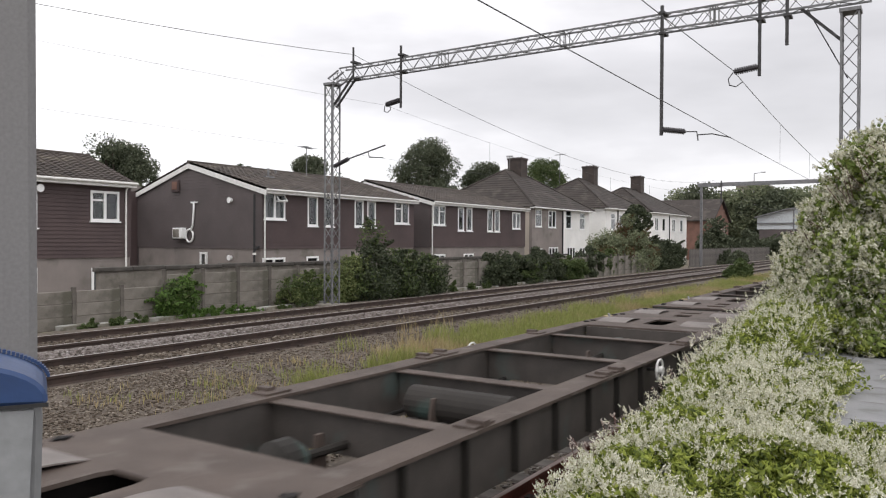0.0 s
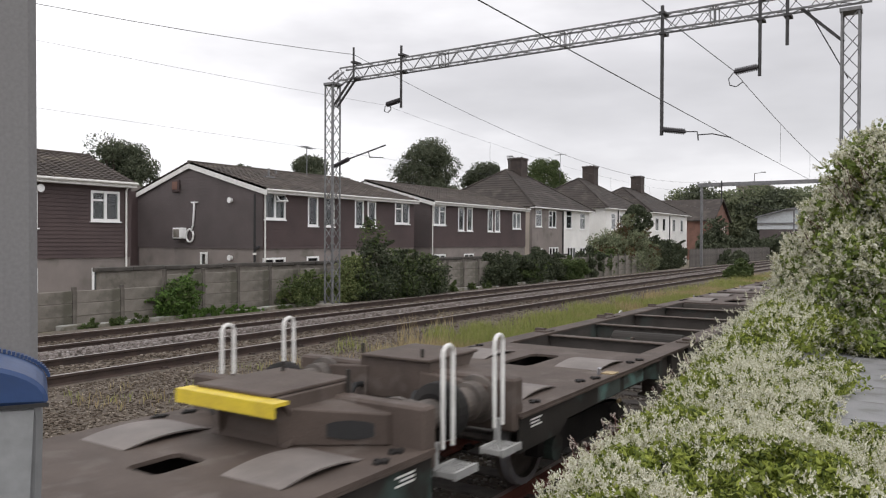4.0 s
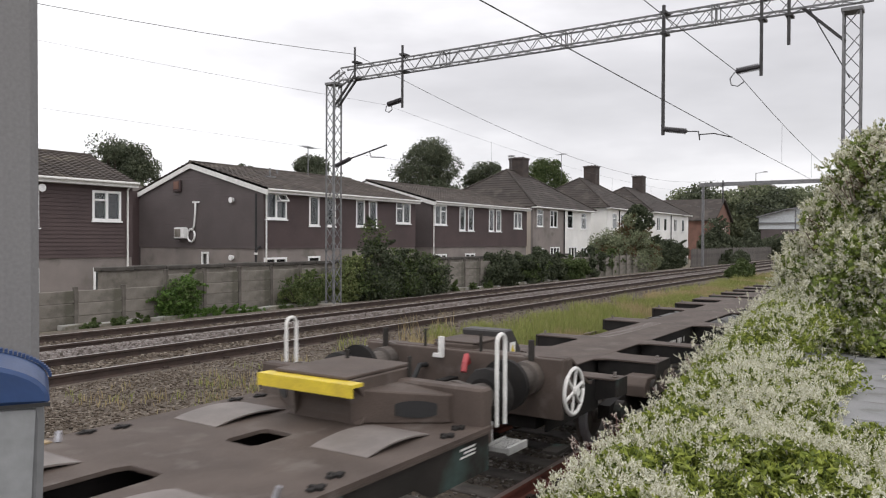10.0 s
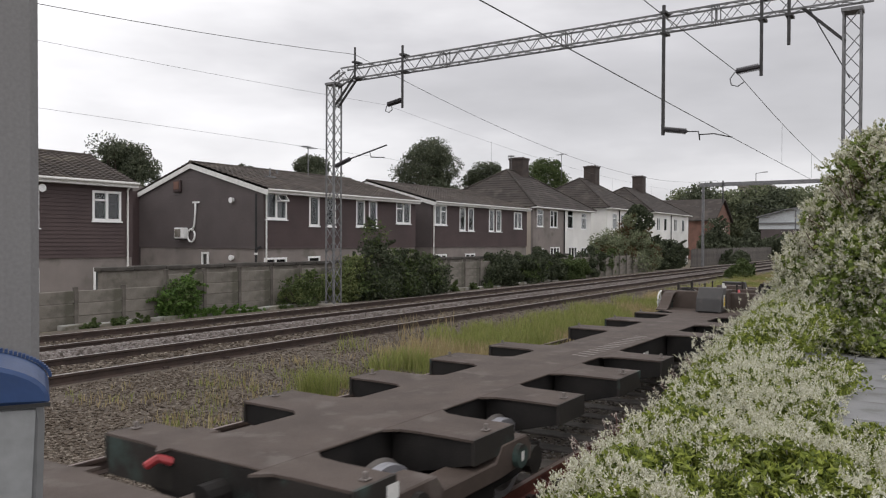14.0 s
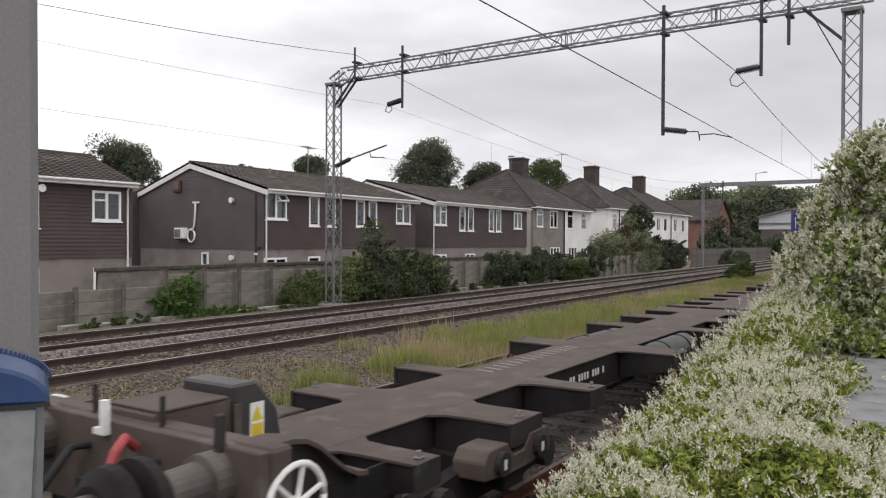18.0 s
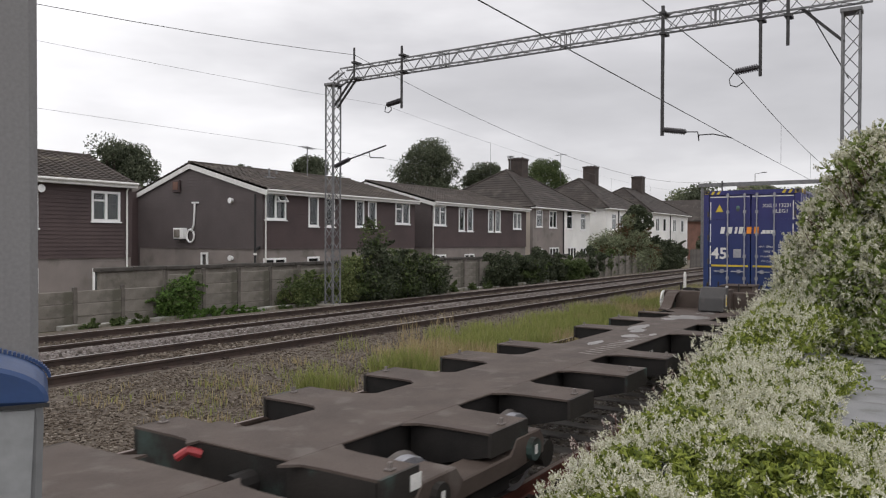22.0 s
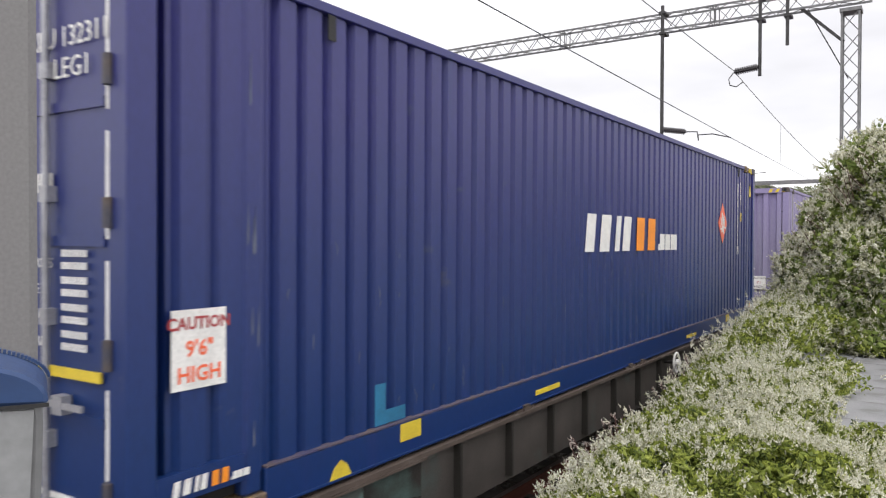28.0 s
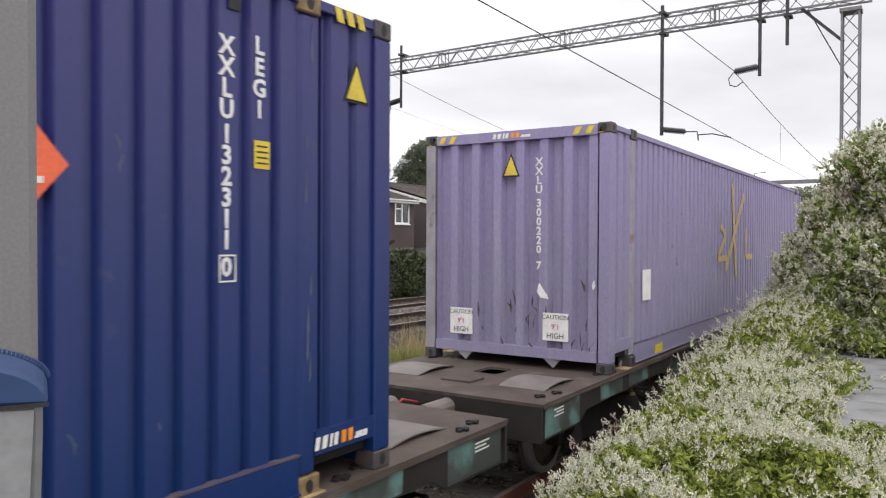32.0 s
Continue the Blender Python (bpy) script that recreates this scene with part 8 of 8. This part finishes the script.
            prism(bm, [(a, H - 0.105), (a + 0.06, H - 0.105), (a + 0.03, H - 0.02), (a - 0.03, H - 0.02)], "y", -w + 0.005, -w + 0.012)
        part("hazard_stripes", bm, M["yellow"], t, "yellow hazard stripes")
    part("caution_board", boxes((0.25, 0.58, -w + 0.020, -w + 0.026, 0.75, 1.14)), M["white_paint"], t, "white caution sticker")
    for k, (word, sz) in enumerate((("CAUTION", 0.085), ("9'6\"", 0.11), ("HIGH", 0.11))):
        on_side(text_mesh(word, sz, M["red"] if k == 0 else M["diamond"], offset=0.002), 0.415, 1.07 - k * 0.125, "caution_lettering").location.y = -w + 0.018
    for x, c in ((2.18, "yellow"), (11.51, "yellow")):
        part("rail_label", boxes((x - 0.12, x + 0.12, -w - 0.004, -w, 0.12, 0.24)), M[c], t, "yellow label on the bottom rail")
    for x in (4.37, 9.25):
        part("rail_stripe", boxes((x - 0.26, x + 0.26, -w - 0.004, -w, 0.09, 0.135)), M["yellow"], t, "thin yellow stripe on the bottom rail")
    for x in (1.45, 12.11):
        bm = prism(bmesh.new(), [(x - 0.10, 0.04), (x + 0.10, 0.04), (x + 0.06, 0.11), (x, 0.15), (x - 0.06, 0.11)], "y", -w - 0.004, -w)
        part("jacking_mark", bm, M["yellow"], t, "yellow arched lifting mark")
    part("paint_patch", boxes((1.82, 1.93, -w + 0.026, -w + 0.030, 0.27, 0.54), (1.93, 2.15, -w + 0.026, -w + 0.030, 0.27, 0.36)), M["teal_patch"], t, "patch of brighter blue paint")
    for x in (0.46, 13.22):
        brand_bars(t, 0.48, 0.075, Matrix.Translation((x - 0.22, -w + 0.002, 0.25)) @ pose(0, 0, 0, 90, 0, 0))
    part("slot_plate", boxes((1.35, 1.42, -w + 0.018, -w + 0.022, 2.67, 2.82)), M["black"], t, "dark vent slot")
    part("slot_plate", boxes((12.37, 12.45, -w + 0.018, -w + 0.022, 2.66, 2.81)), M["black"], t, "dark vent slot")
    t["ride"] = DECK
    MOVING.append((t, 0.0, 0))
    return t


M["faded_yellow"] = material("faded_yellow_paint", (0.42, 0.30, 0.12), 0.6, vary=0.2)
M["teal_patch"] = material("bright_blue_patch", (0.02, 0.16, 0.30), 0.5, vary=0.3)


def brand_bars(parent, long, high, m):
    """The maker's slanting wordmark reduced to plain slanted blocks: four white, two orange, then small white ones."""
    lean = 0.18 * high
    x = 0.0
    rows = [(0.125, 0.6, 1, 1, 0), (0.14, 0.62, 1, 1, 0), (0.075, 0.6, 1, 1, 0), (0.15, 0.5, 1, 1, 0), (0.13, 0.66, 0.4, 1, 1), (0.13, 0.66, 0.4, 1, 1), (0.025, 0.85, 0, 0.2, 0), (0.07, 0.85, 0, 0.52, 0), (0.075, 0.85, 0, 0.52, 0), (0.1, 0.85, 0, 0.52, 0)]
    for wd, fill, slant, tall, orange in rows:
        a, q, h = wd * long, lean * slant, high * tall
        bm = prism(bmesh.new(), [(x, 0), (x + a * fill, 0), (x + a * fill + q, h), (x + q, h)], "z", 0, 0.002)
        part("brand_block", bm, M["orange" if orange else "white_paint"], parent, "orange brand block" if orange else "white brand block", m=m)
        x += a


blue_container()


def lilac_container():
    t = container("shipping_container", "faded lilac ribbed shipping container with worn corner posts", "lilac_box", "lilac_post", False, high=2.80)
    w, H = 1.23, 2.80
    f = Matrix(((0, 0, -1, 0), (-1, 0, 0, 0), (0, 1, 0, 0), (0, 0, 0, 1)))

    def on_end(me, y, z, nm, x=0.016):
        ob = new(nm, me)
        ob.parent = t
        ob.matrix_basis = Matrix.Translation((x, y, z)) @ f
        return ob

    for k, ch in enumerate("XXLU3002207"):
        on_end(text_mesh(ch, 0.13, M["white_paint"], offset=0.003), -0.35, 2.4 - k * 0.108 - (0.05 if k > 3 else 0) - (0.08 if k > 9 else 0), "code_lettering")
    part("warning_triangle", prism(bmesh.new(), [(-0.07, 2.26), (0.11, 2.26), (0.02, 2.48)], "x", 0.012, 0.018), M["yellow"], t, "yellow warning triangle")
    part("triangle_border", prism(bmesh.new(), [(-0.10, 2.24), (0.14, 2.24), (0.02, 2.525)], "x", 0.0185, 0.0195), M["black"], t, "black triangle border")
    bm = prism(bmesh.new(), [(-1.045, 1.05), (-1.06, 0.98), (-1.03, 0.93), (-1.015, 0.99)], "x", -0.006, -0.002)
    part("torn_sticker", bm, M["white_paint"], t, "torn white sticker")
    rr = random.Random(12)
    for k in range(22):
        y, z = rr.uniform(-1.0, 1.0), abs(rr.gauss(0.1, 0.35)) + 0.2
        h, wd = rr.uniform(0.05, 0.22), rr.uniform(0.008, 0.02)
        q = rr.uniform(-0.05, 0.05)
        part("scrape", prism(bmesh.new(), [(y, z), (y + wd, z + h * 0.4), (y + q, z + h), (y + q - 0.006, z + h), (y - wd * 0.5, z + h * 0.5)], "x", 0.0165, 0.0185), M["scrape"], t, "dark rusty scrape")
    for y in (0.70, -0.57):
        part("caution_board", boxes((0.008, 0.016, y - 0.16, y + 0.16, 0.33, 0.65)), M["white_paint"], t, "worn white caution sticker")
        on_end(text_mesh("CAUTION", 0.075, M["castings"]), y, 0.6, "caution_lettering", 0.006)
        on_end(text_mesh("HIGH", 0.09, M["castings"]), y, 0.385, "caution_lettering", 0.006)
        on_end(text_mesh("9'1", 0.09, M["red"]), y, 0.49, "caution_lettering", 0.006)
    part("torn_sticker", prism(bmesh.new(), [(-0.36, 0.99), (-0.46, 0.86), (-0.48, 0.81), (-0.38, 0.82), (-0.33, 0.89)], "x", 0.012, 0.016), M["white_paint"], t, "torn white sticker")
    brand_bars(t, 0.5, 0.06, Matrix.Translation((-0.003, 0.26, H - 0.1)) @ f)
    bm = bmesh.new()
    for y in (0.66, -0.52):
        prism(bm, [(y - 0.11, 0.118), (y + 0.11, 0.118), (y - 0.02, 0.015)], "x", 0.02, 0.05)
    part("landing_bracket", bm, M["lilac_post"], t)
    bm = bmesh.new()
    for x0, z0, x1, z1, q in ((5.5, 1.0, 6.9, 2.35, 0.07), (5.95, 2.5, 6.3, 0.85, 0.07), (4.96, 1.2, 5.6, 1.2, 0.05), (5.0, 1.25, 5.5, 1.6, 0.05), (5.5, 1.6, 5.1, 1.75, 0.05), (7.1, 1.2, 7.7, 1.2, 0.05), (7.1, 1.2, 7.1, 1.75, 0.05)):
        d = Vector((x1 - x0, z1 - z0)).normalized() * q
        prism(bm, [(x0 - d.y, z0 + d.x), (x1 - d.y, z1 + d.x), (x1 + d.y, z1 - d.x), (x0 + d.y, z0 - d.x)], "y", -w + 0.018, -w + 0.022)
    part("side_mark", bm, M["faded_yellow"], t, "faded yellow strokes on the side")
    part("side_label", boxes((1.16, 1.46, -w + 0.018, -w + 0.026, 0.75, 1.13)), M["white_paint"], t, "white side label")
    part("fork_pocket_mark", boxes((1.6, 1.9, -w - 0.004, -w, 0.05, 0.16)), M["yellow"], t, "yellow label on the bottom rail")
    t["ride"] = DECK
    MOVING.append((t, 17.73, 0))


lilac_container()


def motions():
    """All that moves: the wagons and their loads roll along the near track, and the wheelsets turn."""
    times = [i * 0.5 for i in range(65)]
    for ob, off, turn in MOVING:
        z = ob.get("ride", 0.0)
        walk(ob, [(t, pose(train_at(t) + off, TRAIN_Y, z, 0, 0, turn)) for t in times])
    ticks, last = [0.0], 0.0
    for i in range(1, 961):
        if abs(train_at(i / 30) - train_at(last)) > 0.52 or i == 960:
            last = i / 30
            ticks.append(last)
    for w, x, r, turn in TURNING:
        s = -1 if turn == 0 else 1
        walk(w, [(t, pose(x, 0, r, 0, math.degrees(s * (train_at(0) - train_at(t)) / r), 0)) for t in ticks])


motions()
